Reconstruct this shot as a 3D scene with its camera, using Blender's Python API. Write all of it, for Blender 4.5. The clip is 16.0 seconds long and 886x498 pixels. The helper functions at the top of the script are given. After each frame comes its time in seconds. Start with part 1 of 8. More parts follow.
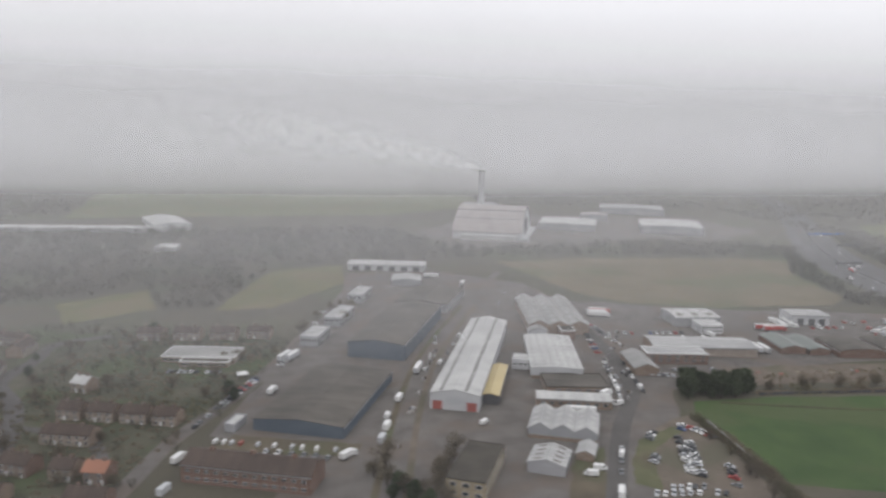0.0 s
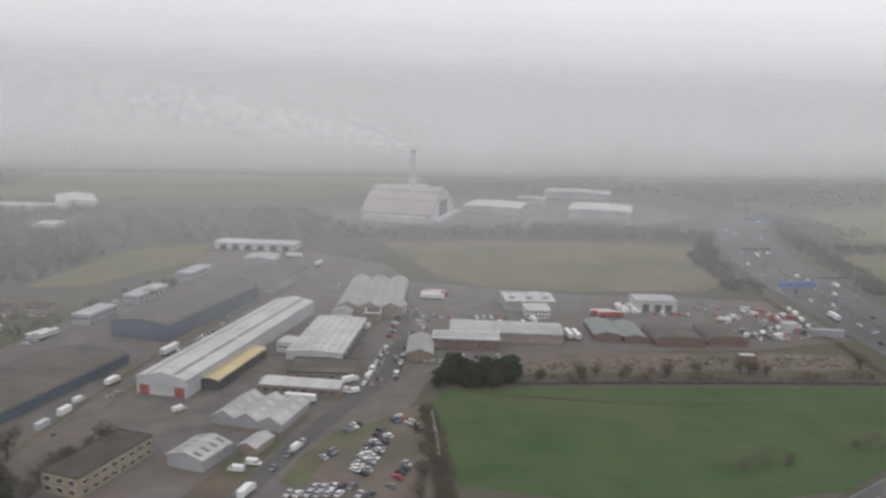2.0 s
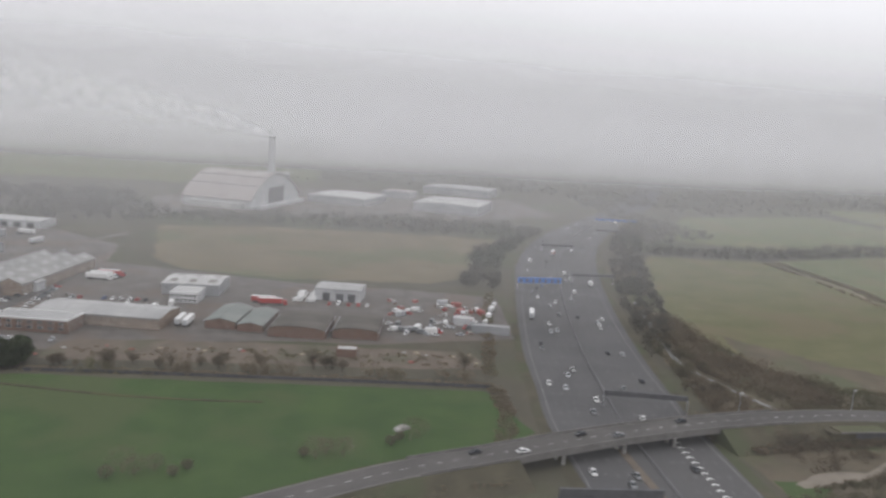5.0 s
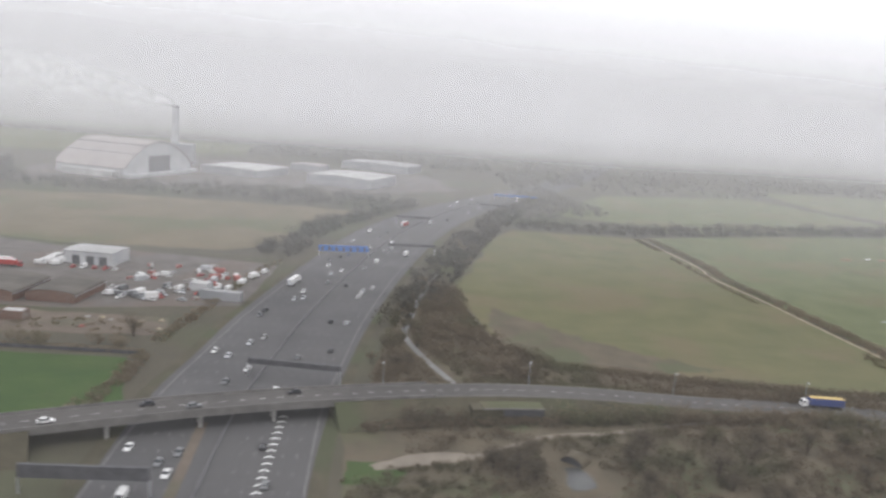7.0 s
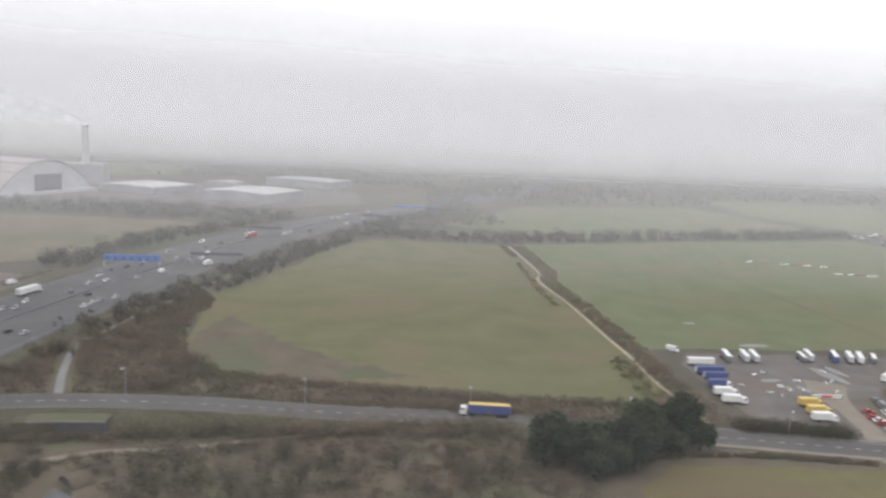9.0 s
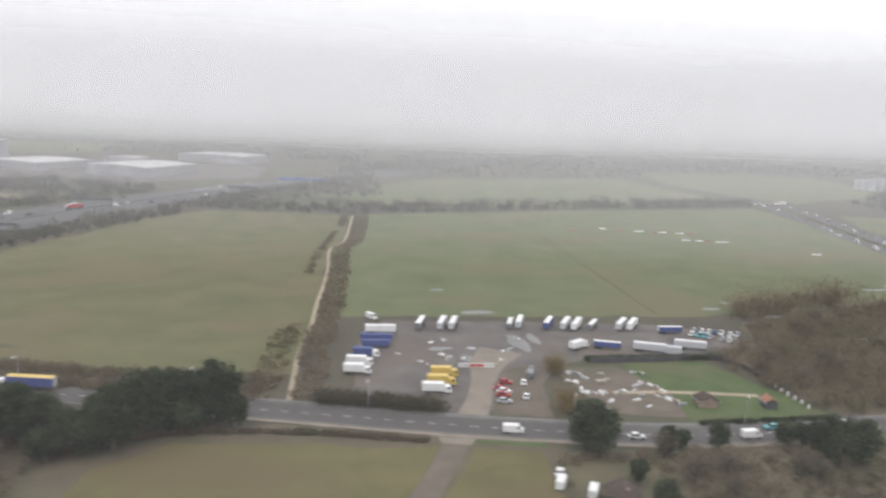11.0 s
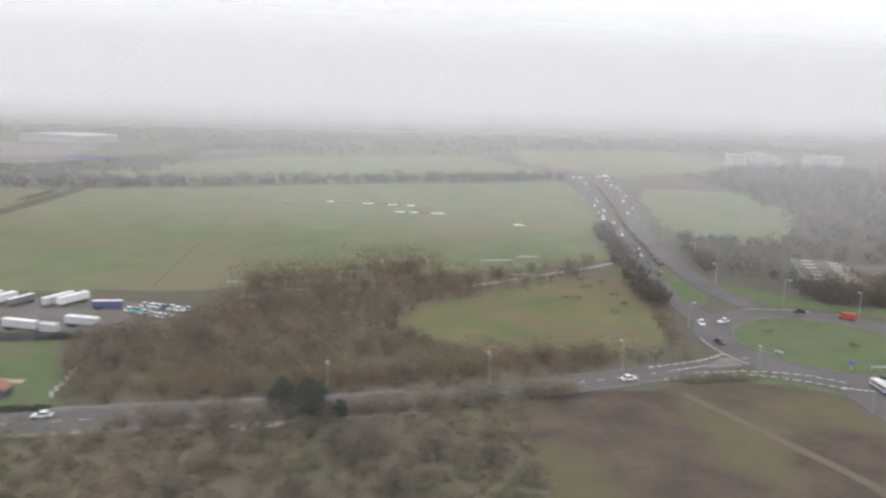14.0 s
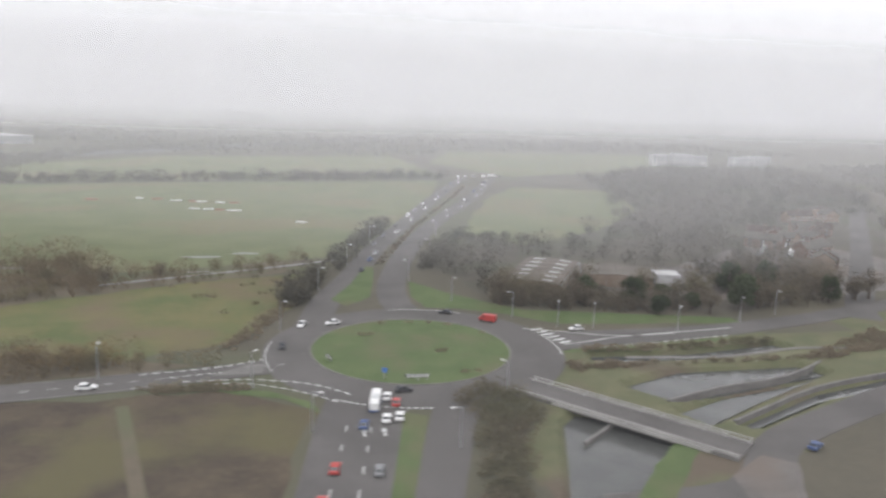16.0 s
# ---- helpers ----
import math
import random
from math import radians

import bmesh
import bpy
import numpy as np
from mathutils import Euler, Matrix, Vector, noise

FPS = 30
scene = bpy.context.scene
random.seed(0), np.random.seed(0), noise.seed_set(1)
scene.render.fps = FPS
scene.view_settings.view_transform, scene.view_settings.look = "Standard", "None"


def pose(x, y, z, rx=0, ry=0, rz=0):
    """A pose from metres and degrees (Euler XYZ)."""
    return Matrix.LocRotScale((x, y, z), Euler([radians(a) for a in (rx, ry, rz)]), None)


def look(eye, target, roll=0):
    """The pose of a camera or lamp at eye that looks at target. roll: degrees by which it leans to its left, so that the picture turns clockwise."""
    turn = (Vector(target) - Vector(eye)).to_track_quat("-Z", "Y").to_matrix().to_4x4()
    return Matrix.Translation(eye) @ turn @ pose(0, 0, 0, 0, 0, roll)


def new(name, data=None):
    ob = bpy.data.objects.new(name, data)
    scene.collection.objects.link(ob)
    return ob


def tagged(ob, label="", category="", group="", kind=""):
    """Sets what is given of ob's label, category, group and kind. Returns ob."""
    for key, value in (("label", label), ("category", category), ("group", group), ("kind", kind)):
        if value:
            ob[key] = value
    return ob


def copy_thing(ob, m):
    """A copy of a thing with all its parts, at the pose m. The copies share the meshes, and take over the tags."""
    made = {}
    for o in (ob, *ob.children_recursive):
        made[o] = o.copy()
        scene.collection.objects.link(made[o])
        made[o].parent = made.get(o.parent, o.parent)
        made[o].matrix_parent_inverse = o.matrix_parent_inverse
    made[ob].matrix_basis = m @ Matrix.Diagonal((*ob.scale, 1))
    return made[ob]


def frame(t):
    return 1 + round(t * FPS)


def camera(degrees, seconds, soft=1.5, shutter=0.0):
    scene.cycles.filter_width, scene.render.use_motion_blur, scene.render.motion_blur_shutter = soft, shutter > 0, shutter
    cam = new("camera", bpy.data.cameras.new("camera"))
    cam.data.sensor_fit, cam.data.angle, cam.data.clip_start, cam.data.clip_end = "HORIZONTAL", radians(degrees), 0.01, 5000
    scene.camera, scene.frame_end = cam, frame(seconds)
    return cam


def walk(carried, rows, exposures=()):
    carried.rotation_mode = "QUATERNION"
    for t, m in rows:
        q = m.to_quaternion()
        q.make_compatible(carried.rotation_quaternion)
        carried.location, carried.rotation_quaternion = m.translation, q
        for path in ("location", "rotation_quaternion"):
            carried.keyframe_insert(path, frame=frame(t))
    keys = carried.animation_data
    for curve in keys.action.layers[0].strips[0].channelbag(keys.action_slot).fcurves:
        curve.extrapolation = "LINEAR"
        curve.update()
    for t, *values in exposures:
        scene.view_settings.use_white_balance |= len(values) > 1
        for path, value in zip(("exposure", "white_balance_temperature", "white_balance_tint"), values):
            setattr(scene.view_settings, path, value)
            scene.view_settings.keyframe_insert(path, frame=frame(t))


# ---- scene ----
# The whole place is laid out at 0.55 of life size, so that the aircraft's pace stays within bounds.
cam = camera(62.6, 16.0, 2.6, 0.4)
PATH = [
    (0.0, pose(0.09, -0.07, 71.69, 81.12, -1.17, -15.07)),
    (0.5, pose(19.19, -0.12, 70.26, 81.04, -1.32, -15.99)),
    (1.0, pose(38.30, -0.16, 68.84, 82.10, -0.27, -15.93)),
    (1.5, pose(57.40, -0.20, 67.44, 81.67, -0.91, -16.07)),
    (2.0, pose(76.51, -0.24, 66.07, 80.18, -1.65, -13.61)),
    (2.5, pose(95.61, -0.27, 64.72, 80.86, -1.57, -14.67)),
    (3.0, pose(114.71, -0.31, 63.39, 81.64, -1.89, -14.15)),
    (3.5, pose(133.81, -0.34, 62.08, 80.67, -2.24, -13.90)),
    (4.0, pose(152.92, -0.37, 60.79, 79.90, -3.31, -13.44)),
    (4.2, pose(160.56, -0.38, 60.28, 80.64, -3.71, -13.63)),
    (6.3, pose(240.78, -0.48, 55.15, 79.29, -3.88, -13.32)),
    (6.5, pose(248.42, -0.49, 54.68, 78.89, -4.42, -12.83)),
    (7.0, pose(267.52, -0.51, 53.52, 79.42, -4.56, -13.08)),
    (7.5, pose(286.62, -0.52, 52.39, 79.75, -4.50, -12.27)),
    (8.0, pose(305.71, -0.53, 51.27, 78.88, -3.92, -11.53)),
    (8.5, pose(324.81, -0.55, 50.18, 80.98, -2.24, -12.66)),
    (8.7, pose(332.45, -0.55, 49.75, 81.26, -2.96, -12.26)),
    (10.8, pose(412.65, -0.57, 45.43, 79.64, -3.09, -11.47)),
    (11.0, pose(420.29, -0.57, 45.04, 79.67, -2.37, -11.54)),
    (11.5, pose(439.39, -0.57, 44.08, 78.13, -3.19, -12.06)),
    (12.0, pose(458.48, -0.57, 43.14, 77.60, -3.42, -12.36)),
    (12.5, pose(477.58, -0.56, 42.22, 77.82, -2.94, -12.21)),
    (13.0, pose(496.67, -0.56, 41.32, 78.43, -2.54, -11.86)),
    (13.5, pose(515.76, -0.55, 40.44, 78.25, -2.37, -11.84)),
    (14.0, pose(534.85, -0.54, 39.59, 78.72, -1.83, -11.94)),
    (14.5, pose(553.95, -0.53, 38.75, 78.32, -1.56, -11.73)),
    (15.0, pose(573.04, -0.51, 37.94, 79.19, -1.52, -10.70)),
    (15.5, pose(592.13, -0.49, 37.15, 79.50, -1.53, -11.25)),
    (16.0, pose(611.22, -0.47, 36.38, 79.18, -1.77, -10.98)),
]
walk(cam, PATH, [(0.0, 0.05, 6450, 12), (1.0, 0.07, 6450, 12), (2.0, 0.02, 6450, 12), (3.0, 0.06, 6450, 12), (4.0, -0.02, 6450, 12), (6.5, 0.36, 6450, 12), (7.0, 0.42, 6450, 12), (7.5, 0.42, 6450, 12), (8.0, 0.42, 6450, 12), (8.5, 0.43, 6450, 12), (11.0, 0.53, 6450, 12), (11.5, 0.45, 6450, 12), (12.0, 0.39, 6450, 12), (12.5, 0.48, 6450, 12), (13.0, 0.65, 6450, 12), (13.5, 0.61, 6450, 12), (14.0, 0.60, 6450, 12), (16.0, 0.58, 6450, 12)])

# ---- overcast sky, faint sun behind the cloud ----
world = bpy.data.worlds.new("overcast_sky")
scene.world = world
world.use_nodes = True
wt = world.node_tree
wn, wl = wt.nodes, wt.links
bg = wn["Background"]
sky = wn.new("ShaderNodeTexSky")
sky.sky_type = "NISHITA"
sky.sun_disc = False
sky.sun_elevation = radians(38)
sky.sun_rotation = radians(200)
sky.air_density, sky.dust_density = 1.0, 1.0
dim = wn.new("ShaderNodeMix")
dim.data_type, dim.blend_type = "RGBA", "MULTIPLY"
dim.inputs[0].default_value = 1.0
dim.inputs[7].default_value = (0.05, 0.05, 0.05, 1)
wl.new(sky.outputs[0], dim.inputs[6])
coord = wn.new("ShaderNodeTexCoord")
sep = wn.new("ShaderNodeSeparateXYZ")
wl.new(coord.outputs["Generated"], sep.inputs[0])
ramp = wn.new("ShaderNodeValToRGB")
els = ramp.color_ramp.elements
els[0].position, els[0].color = 0.0, (0.55, 0.553, 0.565, 1)
els[1].position, els[1].color = 1.0, (1.0, 1.01, 1.04, 1)
for p, c in ((0.04, (0.68, 0.683, 0.7, 1)), (0.1, (0.97, 0.975, 0.995, 1)), (0.25, (1.06, 1.065, 1.09, 1)), (0.6, (1.06, 1.07, 1.1, 1))):
    e = els.new(p)
    e.color = c
wl.new(sep.outputs[2], ramp.inputs[0])
cloudn = wn.new("ShaderNodeTexNoise")
cloudn.inputs["Scale"].default_value = 3.0
cloudn.inputs["Detail"].default_value = 5.0
wl.new(coord.outputs["Generated"], cloudn.inputs["Vector"])
cm = wn.new("ShaderNodeMapRange")
cm.inputs[1].default_value, cm.inputs[2].default_value = 0.3, 0.7
cm.inputs[3].default_value, cm.inputs[4].default_value = 0.98, 1.02
wl.new(cloudn.outputs[0], cm.inputs[0])
cl = wn.new("ShaderNodeMix")
cl.data_type, cl.blend_type = "RGBA", "MULTIPLY"
cl.inputs[0].default_value = 1.0
wl.new(ramp.outputs[0], cl.inputs[6])
wl.new(cm.outputs[0], cl.inputs[7])
mixs = wn.new("ShaderNodeMix")
mixs.data_type = "RGBA"
mixs.inputs[0].default_value = 0.94
wl.new(dim.outputs[2], mixs.inputs[6])
wl.new(cl.outputs[2], mixs.inputs[7])
wl.new(mixs.outputs[2], bg.inputs[0])
bg.inputs[1].default_value = 1.0

sun = bpy.data.lights.new("sun", "SUN")
sun.energy, sun.angle, sun.color = 0.5, radians(25), (1.0, 0.97, 0.93)
sun_ob = new("sun", sun)
sun_ob.matrix_world = look((0, 0, 400), (60, 150, 0))

# ---- materials ----
def mat_base(name, rough=0.9, metal=0.0):
    m = bpy.data.materials.new(name)
    m.use_nodes = True
    b = m.node_tree.nodes["Principled BSDF"]
    b.inputs["Roughness"].default_value = rough
    b.inputs["Metallic"].default_value = metal
    b.inputs["Specular IOR Level"].default_value = 0.25
    return m, m.node_tree.nodes, m.node_tree.links, b


def grained(name, c1, c2, scale=0.3, fine=4.0, rough=0.9, metal=0.0, bump=0.0, c3=None, per_object=0.0, world_space=True):
    """Two colours mixed by coarse and fine noise, and a third in patches; optional relief."""
    m, n, l, b = mat_base(name, rough, metal)
    tc = n.new("ShaderNodeTexCoord")
    if world_space:
        geo = n.new("ShaderNodeNewGeometry")
        vec = geo.outputs["Position"]
    else:
        vec = tc.outputs["Object"]
    n1 = n.new("ShaderNodeTexNoise")
    n1.inputs["Scale"].default_value, n1.inputs["Detail"].default_value = scale, 6.0
    n2 = n.new("ShaderNodeTexNoise")
    n2.inputs["Scale"].default_value, n2.inputs["Detail"].default_value = fine, 4.0
    l.new(vec, n1.inputs["Vector"])
    l.new(vec, n2.inputs["Vector"])
    add = n.new("ShaderNodeMath")
    add.operation = "MULTIPLY_ADD"
    add.inputs[1].default_value = 0.4
    l.new(n2.outputs[0], add.inputs[0])
    l.new(n1.outputs[0], add.inputs[2])
    mr = n.new("ShaderNodeMapRange")
    mr.inputs[1].default_value, mr.inputs[2].default_value = 0.5, 0.9
    l.new(add.outputs[0], mr.inputs[0])
    mx = n.new("ShaderNodeMix")
    mx.data_type = "RGBA"
    mx.inputs[6].default_value, mx.inputs[7].default_value = (*c1, 1), (*c2, 1)
    l.new(mr.outputs[0], mx.inputs[0])
    out = mx.outputs[2]
    if c3:
        n3 = n.new("ShaderNodeTexNoise")
        n3.inputs["Scale"].default_value, n3.inputs["Detail"].default_value = scale * 0.35, 5.0
        l.new(vec, n3.inputs["Vector"])
        r3 = n.new("ShaderNodeMapRange")
        r3.inputs[1].default_value, r3.inputs[2].default_value = 0.5, 0.62
        l.new(n3.outputs[0], r3.inputs[0])
        m3 = n.new("ShaderNodeMix")
        m3.data_type = "RGBA"
        m3.inputs[7].default_value = (*c3, 1)
        l.new(out, m3.inputs[6])
        l.new(r3.outputs[0], m3.inputs[0])
        out = m3.outputs[2]
    if per_object:
        oi = n.new("ShaderNodeObjectInfo")
        rr = n.new("ShaderNodeMapRange")
        rr.inputs[3].default_value, rr.inputs[4].default_value = 1 - per_object, 1 + per_object
        l.new(oi.outputs["Random"], rr.inputs[0])
        mm = n.new("ShaderNodeMix")
        mm.data_type, mm.blend_type = "RGBA", "MULTIPLY"
        mm.inputs[0].default_value = 1.0
        l.new(out, mm.inputs[6])
        l.new(rr.outputs[0], mm.inputs[7])
        out = mm.outputs[2]
    l.new(out, b.inputs["Base Color"])
    if bump:
        bp = n.new("ShaderNodeBump")
        bp.inputs["Strength"].default_value, bp.inputs["Distance"].default_value = bump, 0.1
        l.new(n2.outputs[0], bp.inputs["Height"])
        l.new(bp.outputs[0], b.inputs["Normal"])
    return m


def sheeting(name, c1, c2, period=0.5, rough=0.55, metal=0.0):
    """Profiled roof or wall sheet: ribs down the slope, weather stains."""
    m, n, l, b = mat_base(name, rough, metal)
    tc = n.new("ShaderNodeTexCoord")
    n1 = n.new("ShaderNodeTexNoise")
    n1.inputs["Scale"].default_value, n1.inputs["Detail"].default_value = 0.25, 8.0
    mp = n.new("ShaderNodeMapping")
    mp.inputs["Scale"].default_value = (0.35, 3.0, 1.0)
    l.new(tc.outputs["Object"], mp.inputs[0])
    l.new(mp.outputs[0], n1.inputs["Vector"])
    n2 = n.new("ShaderNodeTexNoise")
    n2.inputs["Scale"].default_value = 0.12
    l.new(tc.outputs["Object"], n2.inputs["Vector"])
    av = n.new("ShaderNodeMath")
    av.operation = "ADD"
    l.new(n1.outputs[0], av.inputs[0])
    l.new(n2.outputs[0], av.inputs[1])
    mr = n.new("ShaderNodeMapRange")
    mr.inputs[1].default_value, mr.inputs[2].default_value = 0.75, 1.3
    l.new(av.outputs[0], mr.inputs[0])
    mx = n.new("ShaderNodeMix")
    mx.data_type = "RGBA"
    mx.inputs[6].default_value, mx.inputs[7].default_value = (*c1, 1), (*c2, 1)
    l.new(mr.outputs[0], mx.inputs[0])
    l.new(mx.outputs[2], b.inputs["Base Color"])
    wv = n.new("ShaderNodeTexWave")
    wv.bands_direction = "Y"
    wv.inputs["Scale"].default_value = 0.314 / period
    l.new(tc.outputs["Object"], wv.inputs["Vector"])
    bp = n.new("ShaderNodeBump")
    bp.inputs["Strength"].default_value, bp.inputs["Distance"].default_value = 0.35, 0.04
    l.new(wv.outputs[0], bp.inputs["Height"])
    l.new(bp.outputs[0], b.inputs["Normal"])
    return m


def brickwork(name, c1, c2, mortar):
    m, n, l, b = mat_base(name, 0.9)
    tc = n.new("ShaderNodeTexCoord")
    mp = n.new("ShaderNodeMapping")
    mp.inputs["Rotation"].default_value = (radians(90), 0, 0)
    l.new(tc.outputs["Object"], mp.inputs[0])
    br = n.new("ShaderNodeTexBrick")
    br.inputs["Scale"].default_value = 8.0
    br.inputs["Color1"].default_value, br.inputs["Color2"].default_value, br.inputs["Mortar"].default_value = (*c1, 1), (*c2, 1), (*mortar, 1)
    br.inputs["Mortar Size"].default_value = 0.015
    l.new(mp.outputs[0], br.inputs["Vector"])
    n1 = n.new("ShaderNodeTexNoise")
    n1.inputs["Scale"].default_value = 0.6
    l.new(tc.outputs["Object"], n1.inputs["Vector"])
    mr = n.new("ShaderNodeMapRange")
    mr.inputs[3].default_value, mr.inputs[4].default_value = 0.7, 1.25
    l.new(n1.outputs[0], mr.inputs[0])
    mm = n.new("ShaderNodeMix")
    mm.data_type, mm.blend_type = "RGBA", "MULTIPLY"
    mm.inputs[0].default_value = 1.0
    l.new(br.outputs[0], mm.inputs[6])
    l.new(mr.outputs[0], mm.inputs[7])
    l.new(mm.outputs[2], b.inputs["Base Color"])
    return m


M_GROUND = grained("rough_grass", (0.062, 0.057, 0.042), (0.084, 0.075, 0.053), 0.05, 0.8, c3=(0.068, 0.071, 0.042))
M_GREEN = grained("bright_grass", (0.028, 0.058, 0.014), (0.046, 0.081, 0.021), 0.1, 1.8, c3=(0.052, 0.074, 0.025))
M_MEADOW = grained("meadow_grass", (0.087, 0.092, 0.042), (0.12, 0.113, 0.056), 0.09, 1.4, c3=(0.12, 0.104, 0.057))
M_PASTURE = grained("pasture_grass", (0.088, 0.105, 0.05), (0.12, 0.13, 0.066), 0.08, 1.4, c3=(0.12, 0.115, 0.062))
M_DRY = grained("dry_grass", (0.11, 0.096, 0.06), (0.142, 0.12, 0.077), 0.05, 1.2, c3=(0.1, 0.1, 0.056))
M_TILL = grained("brown_field_soil", (0.034, 0.026, 0.018), (0.078, 0.06, 0.038), 0.13, 1.3, c3=(0.076, 0.068, 0.03))
M_YARD = grained("yard_hardcore", (0.09, 0.082, 0.076), (0.138, 0.126, 0.116), 0.16, 2.0, c3=(0.12, 0.1, 0.086))
M_ASPHALT = grained("asphalt", (0.068, 0.064, 0.061), (0.1, 0.094, 0.09), 0.1, 3.0, c3=(0.086, 0.081, 0.077))
M_MWAY = grained("motorway_asphalt", (0.072, 0.071, 0.073), (0.1, 0.098, 0.099), 0.06, 3.0, c3=(0.085, 0.083, 0.083))
M_CONC = grained("concrete", (0.26, 0.25, 0.24), (0.36, 0.35, 0.33), 0.3, 4.0)
M_DIRT = grained("dirt_track", (0.24, 0.2, 0.145), (0.33, 0.28, 0.2), 0.3, 3.0)
M_SOIL = grained("bare_soil", (0.1, 0.083, 0.066), (0.14, 0.114, 0.09), 0.2, 2.5, c3=(0.092, 0.085, 0.06))
M_LINE = grained("road_paint", (0.42, 0.42, 0.41), (0.62, 0.62, 0.6), 0.8, 6.0)
M_WHITE_ROOF = sheeting("white_roof_sheet", (0.34, 0.34, 0.332), (0.48, 0.478, 0.465), rough=0.7)
M_PALE_ROOF = sheeting("pale_grey_roof_sheet", (0.28, 0.282, 0.278), (0.4, 0.398, 0.39), rough=0.7)
M_GREY_ROOF = sheeting("weathered_fibre_cement_sheet", (0.2, 0.2, 0.195), (0.29, 0.285, 0.275))
M_DARK_ROOF = sheeting("dark_grey_roof_sheet", (0.072, 0.067, 0.06), (0.118, 0.107, 0.094), rough=0.9)
M_GARDEN = grained("winter_gardens", (0.048, 0.052, 0.033), (0.082, 0.076, 0.053), 0.12, 1.2, c3=(0.056, 0.07, 0.033))
M_GREEN_ROOF = sheeting("mossy_green_roof_sheet", (0.13, 0.15, 0.14), (0.19, 0.2, 0.185))
M_YELLOW = sheeting("yellow_roof_sheet", (0.4, 0.325, 0.17), (0.48, 0.395, 0.22))
M_BLUE_WALL = sheeting("blue_wall_sheet", (0.075, 0.096, 0.122), (0.1, 0.124, 0.152), rough=0.7)
M_GREY_WALL = sheeting("light_grey_wall_sheet", (0.38, 0.39, 0.4), (0.5, 0.5, 0.5))
M_MID_WALL = sheeting("mid_grey_wall_sheet", (0.24, 0.25, 0.26), (0.33, 0.33, 0.34))
M_CREAM = grained("cream_render", (0.24, 0.2, 0.14), (0.3, 0.255, 0.18), 0.4, 3.0, world_space=False)
M_FLAT = grained("felt_flat_roof", (0.045, 0.041, 0.034), (0.072, 0.065, 0.053), 0.2, 2.0, world_space=False)
M_BRICK = brickwork("red_brick", (0.128, 0.078, 0.06), (0.172, 0.102, 0.077), (0.26, 0.235, 0.21))
M_BRICK2 = brickwork("brown_brick", (0.19, 0.14, 0.105), (0.24, 0.175, 0.13), (0.33, 0.3, 0.27))
M_TILE = sheeting("brown_roof_tiles", (0.052, 0.039, 0.033), (0.084, 0.062, 0.051), 0.2, rough=0.85)
M_TILE_O = sheeting("orange_roof_tiles", (0.24, 0.11, 0.07), (0.3, 0.14, 0.09), 0.2)
M_GLASS = grained("dark_window_glass", (0.03, 0.035, 0.04), (0.05, 0.055, 0.06), 0.5, 2.0, rough=0.12, world_space=False)
M_ROOFLIGHT = grained("rooflight_plastic", (0.12, 0.108, 0.1), (0.18, 0.165, 0.155), 0.5, 3.0, rough=0.5, world_space=False)
M_SMALLMEADOW = grained("mottled_meadow_grass", (0.062, 0.082, 0.025), (0.118, 0.104, 0.043), 0.09, 0.9, c3=(0.106, 0.083, 0.047))
M_DULL = grained("dark_steel", (0.06, 0.06, 0.065), (0.09, 0.09, 0.095), 0.5, 3.0, rough=0.6, world_space=False)
M_STEEL = grained("galvanised_steel", (0.32, 0.33, 0.34), (0.42, 0.43, 0.44), 0.5, 3.0, rough=0.45, metal=0.6, world_space=False)
M_FRAME = grained("white_frame_paint", (0.62, 0.62, 0.61), (0.72, 0.72, 0.71), 0.5, 3.0, rough=0.5, world_space=False)
M_BLUEGAN = grained("blue_paint", (0.04, 0.12, 0.36), (0.06, 0.17, 0.46), 0.5, 3.0, rough=0.5, world_space=False)
M_RED = grained("red_paint", (0.42, 0.05, 0.04), (0.52, 0.075, 0.055), 0.5, 3.0, rough=0.5, world_space=False)
M_DOORRED = grained("dull_red_door", (0.26, 0.08, 0.07), (0.34, 0.11, 0.09), 0.5, 3.0, rough=0.6, world_space=False)
M_DULLIGHT = grained("dirty_rooflight_strip", (0.15, 0.15, 0.14), (0.21, 0.21, 0.2), 0.5, 3.0, rough=0.5, world_space=False)
M_WORN = grained("worn_lane_paint", (0.13, 0.13, 0.128), (0.25, 0.25, 0.24), 0.5, 3.0)
M_BROWN = grained("bramble_ground", (0.078, 0.066, 0.046), (0.112, 0.093, 0.064), 0.15, 1.5, c3=(0.08, 0.084, 0.046))
M_ROUGH = grained("rough_olive_grass", (0.076, 0.071, 0.042), (0.112, 0.1, 0.061), 0.15, 1.5, c3=(0.09, 0.078, 0.052))
M_DRIVE = grained("pale_gravel_drive", (0.165, 0.145, 0.118), (0.215, 0.185, 0.15), 0.3, 3.0)
M_LAWN = grained("mown_lawn", (0.052, 0.08, 0.026), (0.078, 0.105, 0.04), 0.2, 2.0, c3=(0.085, 0.092, 0.044))
M_KERB = grained("dull_kerb_concrete", (0.115, 0.11, 0.104), (0.17, 0.163, 0.154), 0.4, 4.0)
M_LITTER = grained("leaf_litter", (0.058, 0.053, 0.042), (0.082, 0.074, 0.058), 0.1, 1.0, c3=(0.064, 0.067, 0.045))
M_PADDOCK = grained("olive_paddock_grass", (0.09, 0.083, 0.035), (0.122, 0.107, 0.048), 0.14, 1.6, c3=(0.11, 0.088, 0.045))
